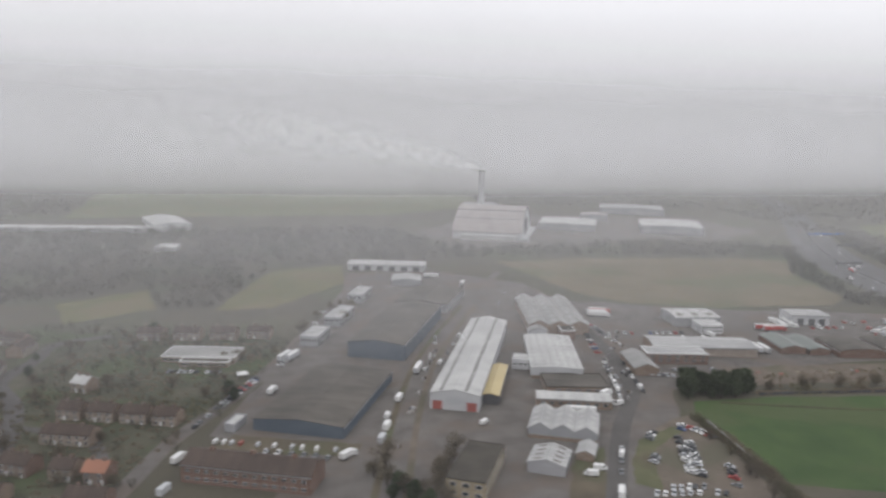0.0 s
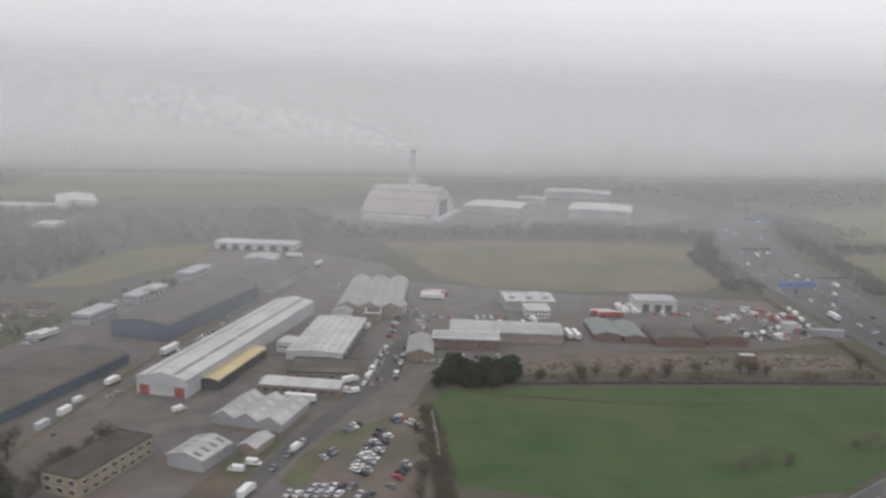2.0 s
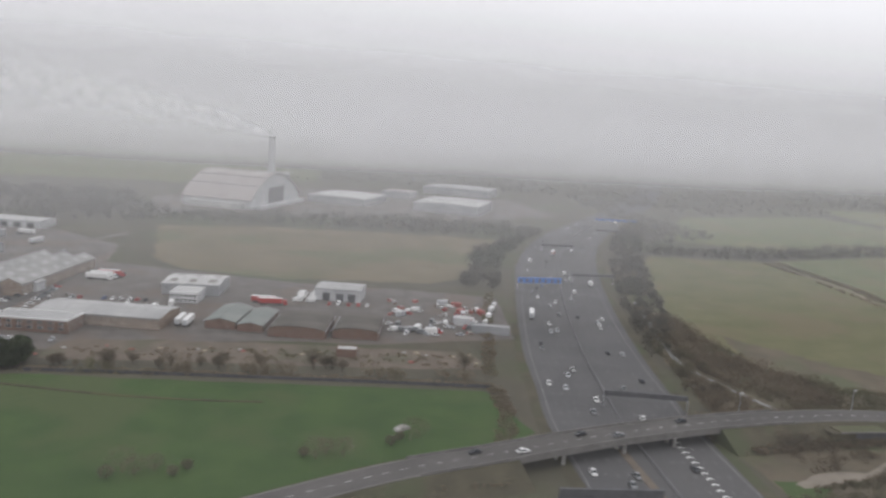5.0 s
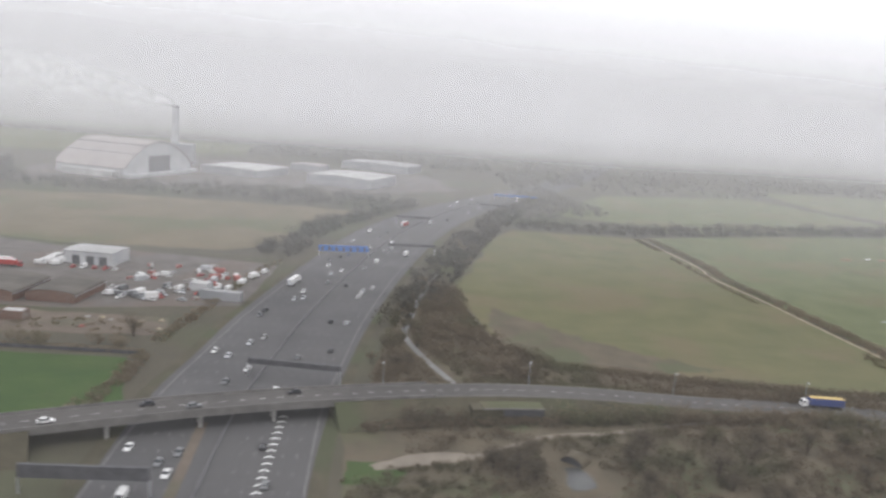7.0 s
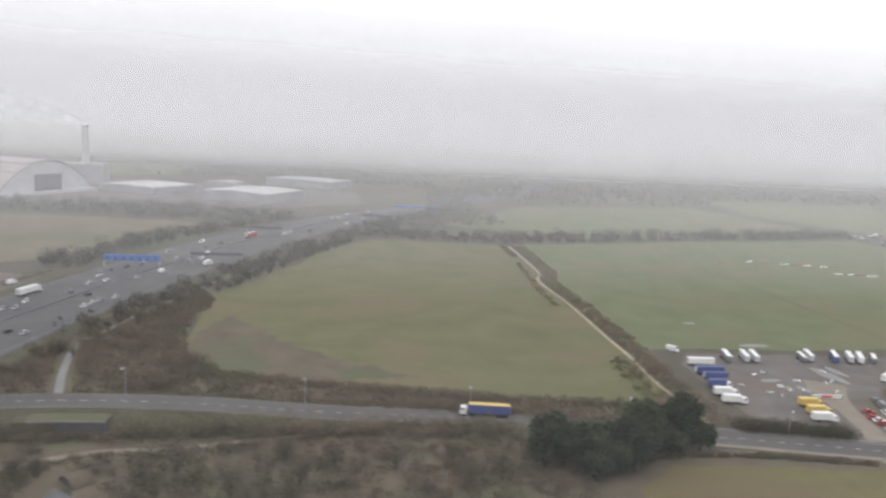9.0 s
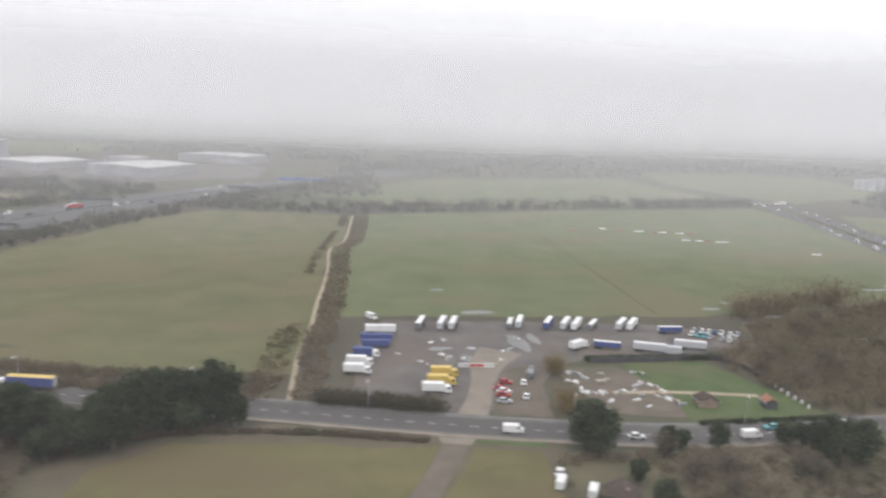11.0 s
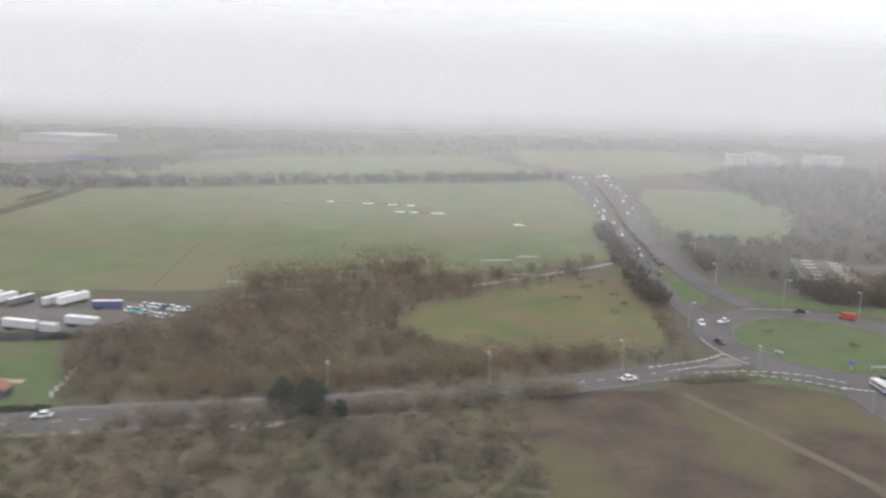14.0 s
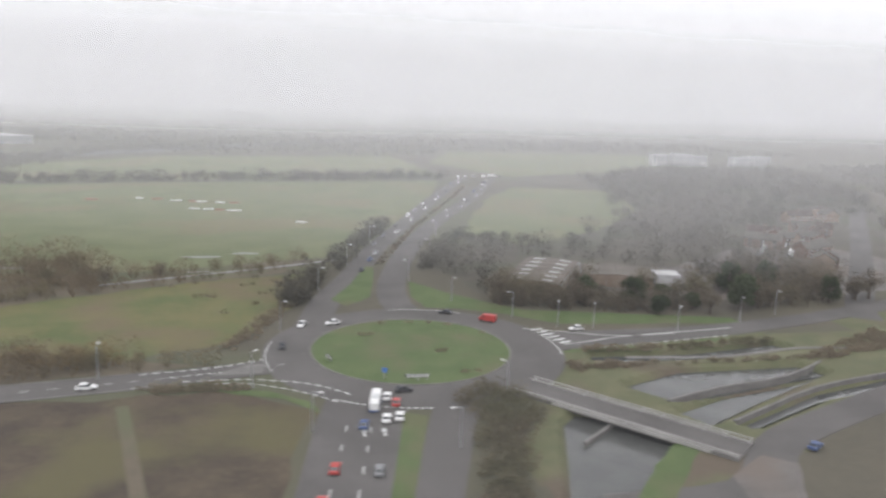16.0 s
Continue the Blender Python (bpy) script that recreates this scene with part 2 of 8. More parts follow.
M_BANKSIDE = grained("olive_bank_grass", (0.07, 0.078, 0.038), (0.108, 0.106, 0.058), 0.16, 1.6, c3=(0.088, 0.07, 0.05))
M_HALL = sheeting("weathered_white_hall_roof", (0.27, 0.245, 0.235), (0.36, 0.33, 0.315), 1.2, rough=0.7)
M_TAN_ROOF = sheeting("tan_roof_sheet", (0.086, 0.076, 0.064), (0.128, 0.112, 0.094), rough=0.85)

# ---- building helpers ----
def mesh_of(name, bm, material, smooth=False):
    me = bpy.data.meshes.new(name)
    bmesh.ops.recalc_face_normals(bm, faces=bm.faces)
    bm.to_mesh(me)
    bm.free()
    if material:
        me.materials.append(material)
    if smooth:
        for p in me.polygons:
            p.use_smooth = True
    return me


def part(name, bm, material, parent, label=""):
    ob = new(name, mesh_of(name, bm, material))
    ob.parent = parent
    return tagged(ob, label)


def root(name, x, y, z, ang, label, category, group="", kind=""):
    ob = new(name)
    ob.empty_display_size = 0.2
    ob.matrix_basis = pose(x, y, z, 0, 0, ang)
    return tagged(ob, label, category, group, kind)


def add_box(bm, x0, x1, y0, y1, z0, z1, bevel=0.0):
    v = [bm.verts.new(p) for p in ((x0, y0, z0), (x1, y0, z0), (x1, y1, z0), (x0, y1, z0), (x0, y0, z1), (x1, y0, z1), (x1, y1, z1), (x0, y1, z1))]
    fs = [bm.faces.new([v[i] for i in q]) for q in ((3, 2, 1, 0), (4, 5, 6, 7), (0, 1, 5, 4), (1, 2, 6, 5), (2, 3, 7, 6), (3, 0, 4, 7))]
    if bevel:
        edges = list({e for f in fs for e in f.edges})
        bmesh.ops.bevel(bm, geom=edges, offset=bevel, segments=1, affect="EDGES")


def box_bm(*a, bevel=0.0):
    bm = bmesh.new()
    add_box(bm, *a, bevel=bevel)
    return bm


def add_prism(bm, outline, y0, y1):
    """A closed outline in x and z, drawn along y."""
    a = [bm.verts.new((x, y0, z)) for x, z in outline]
    b = [bm.verts.new((x, y1, z)) for x, z in outline]
    bm.faces.new(a)
    bm.faces.new(b[::-1])
    k = len(a)
    for i in range(k):
        bm.faces.new((a[i], b[i], b[(i + 1) % k], a[(i + 1) % k]))


def add_cyl(bm, x, y, z0, z1, r0, r1, seg=8):
    a = [bm.verts.new((x + r0 * math.cos(2 * math.pi * i / seg), y + r0 * math.sin(2 * math.pi * i / seg), z0)) for i in range(seg)]
    b = [bm.verts.new((x + r1 * math.cos(2 * math.pi * i / seg), y + r1 * math.sin(2 * math.pi * i / seg), z1)) for i in range(seg)]
    bm.faces.new(a[::-1])
    bm.faces.new(b)
    for i in range(seg):
        bm.faces.new((a[i], a[(i + 1) % seg], b[(i + 1) % seg], b[i]))


def spline(pts, step=4.0):
    """A smooth line through the points (Catmull-Rom), at about even steps."""
    P = [np.array(p, float) for p in pts]
    P = [2 * P[0] - P[1]] + P + [2 * P[-1] - P[-2]]
    out = []
    for i in range(1, len(P) - 2):
        n = max(2, int(np.linalg.norm(P[i + 1] - P[i]) / step))
        for k in range(n):
            t = k / n
            a, b, c, d = P[i - 1], P[i], P[i + 1], P[i + 2]
            out.append(0.5 * (2 * b + (c - a) * t + (2 * a - 5 * b + 4 * c - d) * t * t + (3 * b - a - 3 * c + d) * t ** 3))
    out.append(P[-2])
    return np.array(out)


def sides(line):
    d = np.gradient(line[:, :2], axis=0)
    d /= np.linalg.norm(d, axis=1)[:, None]
    return np.stack([-d[:, 1], d[:, 0]], 1)


def ribbon(name, pts, width, z, material, label, category, kind="structure", step=4.0, thick=0.04, group=""):
    """A road or track: a slab along a smooth line; points are x, y or x, y, z or x, y, z, width."""
    P = np.array([list(p) + [0.0] * (3 - len(p)) + [width] if len(p) < 4 else list(p) for p in pts], float)
    L = spline(P, step)
    n = sides(L)
    bm = bmesh.new()
    rows = []
    for p, s in zip(L, n):
        h = p[3] / 2
        rows.append([bm.verts.new((p[0] + s[0] * k * h, p[1] + s[1] * k * h, p[2] + z - dz)) for k, dz in ((-1, thick + 0.02), (-1, 0), (1, 0), (1, thick + 0.02))])
    for a, b in zip(rows, rows[1:]):
        for i in range(3):
            bm.faces.new((a[i], a[i + 1], b[i + 1], b[i]))
    return tagged(new(name, mesh_of(name, bm, material)), label, category, group, kind)


def dashes(name, pts, offset, z, material, label, dash=1.2, gap=2.4, width=0.12, solid=False, parent=None):
    """Painted line beside a smooth centre line, whole or in dashes, in one mesh."""
    L = spline(np.array([list(p) + [0.0] * (3 - len(p)) if len(p) < 3 else list(p)[:3] for p in pts], float), 1.0)
    n = sides(L)
    off = np.interp(np.linspace(0, 1, len(L)), np.linspace(0, 1, len(offset)), offset) if isinstance(offset, (list, tuple)) else np.full(len(L), offset)
    C = np.c_[L[:, :2] + n * off[:, None], L[:, 2]]
    s = np.r_[0, np.cumsum(np.linalg.norm(np.diff(C[:, :2], axis=0), axis=1))]
    at = lambda q: np.array([np.interp(q, s, C[:, k]) for k in range(3)])
    nat = lambda q: np.array([np.interp(q, s, n[:, k]) for k in range(2)])
    bm = bmesh.new()
    q = 0.0
    run = (s[-1] / max(1, int(s[-1] / 4))) if solid else dash
    while q < s[-1] - run * 0.5:
        a, b, na, nb = at(q), at(min(q + run, s[-1])), nat(q), nat(min(q + run, s[-1]))
        w = width / 2
        bm.faces.new([bm.verts.new((p[0] + m[0] * k * w, p[1] + m[1] * k * w, p[2] + z)) for p, m, k in ((a, na, -1), (b, nb, -1), (b, nb, 1), (a, na, 1))])
        q += run if solid else dash + gap
    ob = new(name, mesh_of(name, bm, material))
    ob.parent = parent
    return tagged(ob, label if parent is None else "", "road marking" if parent is None else "", "", "structure" if parent is None else "stuff")


def wobble(pts, step=6.0, amp=0.8, seed=0):
    rnd = random.Random(seed)
    out = []
    k = len(pts)
    for i in range(k):
        a, b = np.array(pts[i], float), np.array(pts[(i + 1) % k], float)
        n = max(1, int(np.linalg.norm(b - a) / step))
        for j in range(n):
            p = a + (b - a) * j / n
            out.append((p[0] + rnd.uniform(-amp, amp), p[1] + rnd.uniform(-amp, amp)))
    return out


def patch(name, pts, z, material, label, category, amp=0.8, step=6.0, seed=0, kind="structure"):
    """A field, yard or lawn: a thin sheet with an uneven edge."""
    from_edge = wobble(pts, step, amp, seed) if amp else pts
    bm = bmesh.new()
    f = bm.faces.new([bm.verts.new((x, y, z)) for x, y in from_edge])
    if f.calc_area() and f.normal.z < 0:
        f.normal_flip()
    bmesh.ops.triangulate(bm, faces=[f])
    me = bpy.data.meshes.new(name)
    bm.normal_update()
    for f in bm.faces:
        if f.normal.z < 0:
            f.normal_flip()
    bm.to_mesh(me)
    bm.free()
    me.materials.append(material)
    return tagged(new(name, me), label, category, "", kind)


def pane_window(parent, x, y, z, w, h, face, name="window"):
    """A framed window on a wall: face 'f' front (-y), 'b' back, 'l' left (-x), 'r' right."""
    t = 0.05
    if face in "fb":
        s = -1 if face == "f" else 1
        a = (x - w / 2, x + w / 2, *sorted((y, y + s * t)), z, z + h)
        g = (x - w / 2 + 0.05, x + w / 2 - 0.05, *sorted((y, y + s * (t + 0.012))), z + 0.05, z + h - 0.05)
    else:
        s = -1 if face == "l" else 1
        a = (*sorted((x, x + s * t)), y - w / 2, y + w / 2, z, z + h)
        g = (*sorted((x, x + s * (t + 0.012))), y - w / 2 + 0.05, y + w / 2 - 0.05, z + 0.05, z + h - 0.05)
    wnd = part(name, box_bm(*a), M_FRAME, parent)
    part("pane", box_bm(*g), M_GLASS, wnd)


def shed(name, label, x, y, ang, w, d, eave, rise, wall, roof, bays=1, lights=0, doors=(), windows=(), category="industrial shed", over=0.15, light_mat=None, group="", barrel=False, plinth=None, duty=0.36, band=(0.3, 0.72)):
    """A portal shed with its ridge along local y. doors: (face, along, width, height, material)."""
    r = root(name, x, y, 0, ang, label, category, group)
    bw = w / bays
    outline = [(-w / 2, -0.3), (-w / 2, eave)]
    for i in range(bays):
        x0 = -w / 2 + i * bw
        if barrel:
            for k in range(1, 8):
                a = math.pi * k / 8
                outline.append((x0 + bw / 2 - bw / 2 * math.cos(a), eave + rise * math.sin(a)))
        else:
            outline.append((x0 + bw / 2, eave + rise))
        outline.append((x0 + bw, eave))
    outline.append((w / 2, -0.3))
    bm = bmesh.new()
    add_prism(bm, outline, -d / 2, d / 2)
    part("wall", bm, wall, r)
    if plinth:
        bm = bmesh.new()
        add_box(bm, -w / 2 - 0.03, w / 2 + 0.03, -d / 2 - 0.03, d / 2 + 0.03, -0.2, plinth[0])
        part("plinth", bm, plinth[1], r)
    th = 0.1
    y0, y1 = -d / 2 - over, d / 2 + over
    for i in range(bays):
        x0 = -w / 2 + i * bw
        edge = [(x0, eave)]
        if barrel:
            edge += [(x0 + bw / 2 - bw / 2 * math.cos(math.pi * k / 8), eave + rise * math.sin(math.pi * k / 8)) for k in range(1, 8)]
        else:
            edge += [(x0 + bw / 2, eave + rise)]
        edge += [(x0 + bw, eave)]
        halves = [edge] if barrel else [edge[:2], edge[1:]]
        for hi, e in enumerate(halves):
            e = [list(p) for p in e]
            sl = rise / (bw / 2)
            if not barrel:
                if i == 0 and hi == 0:
                    e[0] = [e[0][0] - over, e[0][1] - over * sl]
                if i == bays - 1 and hi == 1:
                    e[1] = [e[1][0] + over, e[1][1] - over * sl]
            bm = bmesh.new()
            add_prism(bm, [(p[0], p[1] + 0.02) for p in e] + [(p[0], p[1] + 0.02 + th) for p in e[::-1]], y0, y1)
            rs = part("roof_slope", bm, roof, r)
            if lights and not barrel:
                for k in range(lights):
                    yc = y0 + (k + 0.5) * (y1 - y0) / lights
                    lh = (y1 - y0) / lights * duty
                    (xa, za), (xb, zb) = e
                    p = lambda f, dz: (xa + (xb - xa) * f, za + (zb - za) * f + 0.02 + th + dz)
                    bm = bmesh.new()
                    add_prism(bm, [p(band[0], -0.03), p(band[1], -0.03), p(band[1], 0.03), p(band[0], 0.03)], yc - lh / 2, yc + lh / 2)
                    part("rooflight", bm, light_mat or M_ROOFLIGHT, rs)
        if not barrel:
            bm = bmesh.new()
            add_prism(bm, [(x0 + bw / 2 - 0.16, eave + rise + 0.1), (x0 + bw / 2 + 0.16, eave + rise + 0.1), (x0 + bw / 2, eave + rise + 0.2)], y0, y1)
            part("ridge_cap", bm, roof, r)
    for sx in (-1, 1):
        part("gutter", box_bm(*sorted((sx * (w / 2 + over - 0.02), sx * (w / 2 + over + 0.1))), y0, y1, eave - 0.22, eave - 0.08), M_STEEL, r)
    for face, along, dw, dh, dm in doors:
        t = 0.06
        if face in "fb":
            s = -1 if face == "f" else 1
            dr = part("door", box_bm(along - dw / 2, along + dw / 2, *sorted((s * d / 2, s * (d / 2 + t))), 0, dh), dm, r)
            part("lintel", box_bm(along - dw / 2 - 0.08, along + dw / 2 + 0.08, *sorted((s * d / 2, s * (d / 2 + t + 0.05))), dh, dh + 0.14), M_STEEL, dr)
        else:
            s = -1 if face == "l" else 1
            dr = part("door", box_bm(*sorted((s * w / 2, s * (w / 2 + t))), along - dw / 2, along + dw / 2, 0, dh), dm, r)
            part("lintel", box_bm(*sorted((s * w / 2, s * (w / 2 + t + 0.05))), along - dw / 2 - 0.08, along + dw / 2 + 0.08, dh, dh + 0.14), M_STEEL, dr)
    for face, along, z, ww, wh in windows:
        if face in "fb":
            pane_window(r, along, (-1 if face == "f" else 1) * d / 2, z, ww, wh, face)
        else:
            pane_window(r, (-1 if face == "l" else 1) * w / 2, along, z, ww, wh, face)
    return r


def block(name, label, x, y, ang, w, d, h, wall, roof, windows=(), doors=(), category="building", para=0.25, fascia=None, group=""):
    """A flat-roofed building with a parapet."""
    r = root(name, x, y, 0, ang, label, category, group)
    part("wall", box_bm(-w / 2, w / 2, -d / 2, d / 2, -0.3, h), wall, r)
    part("roof", box_bm(-w / 2 + 0.15, w / 2 - 0.15, -d / 2 + 0.15, d / 2 - 0.15, h, h + 0.06), roof, r)
    for a in ((-w / 2 - 0.03, w / 2 + 0.03, -d / 2 - 0.03, -d / 2 + 0.15), (-w / 2 - 0.03, w / 2 + 0.03, d / 2 - 0.15, d / 2 + 0.03), (-w / 2 - 0.03, -w / 2 + 0.15, -d / 2 + 0.15, d / 2 - 0.15), (w / 2 - 0.15, w / 2 + 0.03, -d / 2 + 0.15, d / 2 - 0.15)):
        part("parapet", box_bm(*a, h - 0.1, h + para), fascia or wall, r)
    for face, along, z, ww, wh in windows:
        if face in "fb":
            pane_window(r, along, (-1 if face == "f" else 1) * d / 2, z, ww, wh, face)
        else:
            pane_window(r, (-1 if face == "l" else 1) * w / 2, along, z, ww, wh, face)
    for face, along, dw, dh, dm in doors:
        s = -1 if face in "fl" else 1
        if face in "fb":
            part("door", box_bm(along - dw / 2, along + dw / 2, *sorted((s * d / 2, s * (d / 2 + 0.06))), 0, dh), dm, r)
        else:
            part("door", box_bm(*sorted((s * w / 2, s * (w / 2 + 0.06))), along - dw / 2, along + dw / 2, 0, dh), dm, r)
    return r


def row_of(face, n, a, b, z, w, h):
    return [(face, a + (b - a) * (i + 0.5) / n, z, w, h) for i in range(n)]

# ---- ground: one sheet to the horizon, with the hollows of the ponds by the roundabout ----
def in_poly(x, y, poly):
    inside = np.zeros(np.shape(x), bool)
    k = len(poly)
    for i in range(k):
        (x0, y0), (x1, y1) = poly[i], poly[(i + 1) % k]
        with np.errstate(divide="ignore", invalid="ignore"):
            c = ((y0 > y) != (y1 > y)) & (x < (x1 - x0) * (y - y0) / (y1 - y0 + 1e-12) + x0)
        inside ^= c
    return inside


def edge_distance(x, y, poly):
    best = np.full(np.shape(x), 1e9)
    k = len(poly)
    for i in range(k):
        a, b = np.array(poly[i]), np.array(poly[(i + 1) % k])
        d = b - a
        t = np.clip(((x - a[0]) * d[0] + (y - a[1]) * d[1]) / (d @ d), 0, 1)
        best = np.minimum(best, np.hypot(x - a[0] - t * d[0], y - a[1] - t * d[1]))
    return best


POND_A = [(636, 57), (641.5, 57.5), (647.6, 65.2), (653.4, 71), (650, 78), (645, 80), (642.6, 77.4), (640.2, 69.6)]
POND_B = [(655.5, 88.5), (660, 82.5), (672, 85.5), (688, 90), (686, 93.5), (666, 93)]
POND_C = [(658.6, 79.2), (667.1, 83), (679.8, 86.3), (686.5, 89.3), (670.8, 81.2), (660.6, 75.4)]
POND_E = [(665.4, 73.6), (680, 80.6), (693.3, 83.6), (706, 86), (706, 88.6), (695.7, 86.8), (681.6, 82.9), (664.4, 74.4)]
POND_D = [(655, 99), (663, 97.5), (676, 98.5), (690, 101.5), (689, 104), (672, 101), (656, 101.5)]


def ground_height(x, y):
    h = np.zeros(np.shape(x))
    for poly in (POND_A, POND_B, POND_C, POND_D, POND_E):
        d = edge_distance(x, y, poly) * np.where(in_poly(x, y, poly), 1, -1)
        h = np.minimum(h, -1.9 * np.clip((d + 1.2) / 2.0, 0, 1))
    return h


xs = np.unique(np.r_[np.linspace(-3500, 4500, 41), np.linspace(-200, 900, 56), np.arange(628, 712, 0.8)])
ys = np.unique(np.r_[np.linspace(-2500, 4500, 36), np.linspace(0, 700, 36), np.arange(50, 108, 0.8)])
gx, gy = np.meshgrid(xs, ys)
gz = ground_height(gx, gy)
nx, ny = len(xs), len(ys)
verts = np.c_[gx.ravel(), gy.ravel(), gz.ravel()]
idx = np.arange(nx * ny).reshape(ny, nx)
quads = np.stack([idx[:-1, :-1], idx[:-1, 1:], idx[1:, 1:], idx[1:, :-1]], -1).reshape(-1, 4)
me = bpy.data.meshes.new("ground")
me.from_pydata(verts.tolist(), [], quads.tolist())
me.materials.append(M_GROUND)
tagged(new("ground", me), "rough winter grass and scrubby ground", "ground", "", "structure")
# grassy banks of the ponds, lying on the same sheet
bank = [(644, 88), (648, 100), (656, 104), (690, 109), (712, 115), (740, 124), (740, 88), (706, 83), (688, 77), (671, 70), (664, 64), (650, 56), (636, 52), (634, 70), (641, 80)]
qx, qy = verts[quads].mean(1)[:, 0], verts[quads].mean(1)[:, 1]
bq = quads[in_poly(qx, qy, bank)]
used_v, inv = np.unique(bq, return_inverse=True)
me = bpy.data.meshes.new("pond_bank")
me.from_pydata((verts[used_v] + (0, 0, 0.012)).tolist(), [], inv.reshape(-1, 4).tolist())
me.materials.append(M_BANKSIDE)
tagged(new("pond_bank", me), "olive grass banks between the ponds", "bank", "", "structure")

# ---- fields ----
patch("field", [(110.5, 120), (114, 160), (119, 168), (140, 167), (192, 158), (241, 150), (244.5, 127), (214, 111.5), (196, 106), (150, 104)], 0.02, M_GREEN, "bright green mown playing field of short grass", "field", 0.4, 5)
patch("field", [(139, 392), (150, 300), (165, 282), (200, 268), (252, 262), (270, 272), (290, 330), (322, 372), (270, 386), (191, 398)], 0.02, M_DRY, "straw-coloured rough grass field behind the estate", "field", 1.5, 8, 1)
patch("field", [(-14, 300), (9, 300), (46, 348), (50, 394), (12, 383)], 0.02, M_MEADOW, "dull green meadow beside the estate", "field", 1.2, 7, 2)
patch("field", [(-75, 322), (-44, 344), (-36, 308), (-66, 286)], 0.02, M_MEADOW, "dull green paddock among trees", "field", 1.2, 7, 3)
patch("field", [(324, 160), (330, 148), (386, 129), (420, 122), (424, 150), (429, 195), (433.5, 240), (439, 258), (446.5, 322), (385, 335), (364, 306), (341, 246), (322, 205)], 0.02, M_MEADOW, "olive green meadow beside the motorway", "field", 1.2, 7, 4)
patch("field", [(429, 157), (455, 157), (512, 154), (548, 156), (590, 166), (622, 178), (660, 275), (682, 372), (560, 352), (454, 326), (440, 256), (434.6, 240), (431, 195)], 0.02, M_PASTURE, "wide green pasture behind the lorry yard", "field", 1.2, 7, 5)
patch("field", [(554, 123), (558, 134), (589, 152), (617, 161), (609, 130), (603, 114), (588, 105), (563, 109)], 0.02, M_SMALLMEADOW, "small triangular green meadow by the roundabout", "field", 0.9, 4, 6)
patch("field", [(566, 91), (587, 90.5), (602, 91.5), (613, 84), (608.5, 60), (600, 44), (560, 46), (562, 70)], 0.02, M_TILL, "brown rough winter field beside the roundabout", "field", 0.9, 4, 7)
ribbon("field", [(590, 88), (594, 74), (597.4, 60), (596, 48)], 1.5, 0.06, M_BROWN, "olive grass strip across the brown field", "field", step=2.0)
patch("field", [(390, 70), (396, 90), (404, 97), (441, 91.4), (433.6, 78), (427, 68), (408, 62)], 0.02, M_PADDOCK, "olive green paddock beside the road", "field", 0.6, 4, 10)
patch("field", [(445.4, 90.6), (454.5, 88.5), (452, 66), (433, 66), (438, 77.5)], 0.02, M_PADDOCK, "small olive paddock beside the drive", "field", 0.5, 3, 11)
patch("lawn", [(479, 109), (483, 123), (499, 122), (503, 108), (506, 95.5), (482, 95.5)], 0.02, M_LAWN, "mown green lawn of the garden plot", "lawn", 0.4, 3, 12)
patch("field", [(672, 190), (660, 215), (690, 300), (715, 345), (760, 330), (740, 260), (705, 215)], 0.02, M_PASTURE, "pale green pasture beside the dual carriageway", "field", 1.2, 7, 13)
patch("field", [(480, 345), (640, 380), (690, 395), (680, 560), (520, 520), (430, 400)], 0.02, M_PASTURE, "distant pale green pasture", "field", 2.5, 12, 14)
patch("field", [(-140, 640), (120, 640), (240, 720), (260, 860), (-160, 900)], 0.02, M_PASTURE, "distant pale green pasture", "field", 2.5, 14, 15)
patch("field", [(730, 400), (860, 470), (930, 640), (740, 640), (700, 500)], 0.02, M_PASTURE, "distant pale green pasture", "field", 2.5, 14, 16)

patch("gardens", [(-140, 115), (-62, 112), (-30, 130), (-19, 165), (-6, 190), (4, 216), (14, 246), (6, 268), (-60, 290), (-140, 285)], 0.015, M_GARDEN, "winter gardens and rough grass among the houses", "gardens", 0.8, 6, 17)
patch("verge", [(279, 96), (287, 95), (291, 101), (281, 103)], 0.03, M_GREEN, "small bright green grass bank", "verge", 0.4, 2, 19)
patch("verge", [(288, 114), (296, 114.6), (297, 117), (289, 117.6)], 0.03, M_LAWN, "small green grass bank", "verge", 0.4, 2, 27)
# ---- yards and hard standings ----
patch("industrial_yard", [(-10, 172), (8, 220), (22, 262), (42, 330), (50, 372), (96, 372), (132, 330), (134, 292), (150, 286), (200, 262), (240, 252), (272, 240), (262, 190), (222, 186), (190, 190), (150, 186), (118, 178), (112, 164), (84, 124), (56, 104), (24, 104), (2, 132), (14, 160)], 0.03, M_YARD, "worn concrete and hardcore yards of the industrial estate", "yard", 0.6, 5, 20)
patch("verge", [(78, 128), (82, 136.4), (90, 147.6), (103.6, 154), (105.4, 151), (92.6, 143.4), (86, 132.8), (82, 124)], 0.053, M_BANKSIDE, "rough grass verge round the car park", "verge", 0.4, 2, 33)
patch("car_park", [(80, 122), (95.5, 152), (106, 158), (112, 160), (110, 142), (104, 116), (92, 104), (76, 110)], 0.05, M_SOIL, "brown unsurfaced car park", "car park", 0.5, 4, 21)
patch("bare_plot", [(141, 186), (147, 193), (190, 188), (246, 178), (246, 164), (200, 170), (142, 177)], 0.045, M_SOIL, "brown waste ground behind the playing field", "waste ground", 0.8, 4, 22)
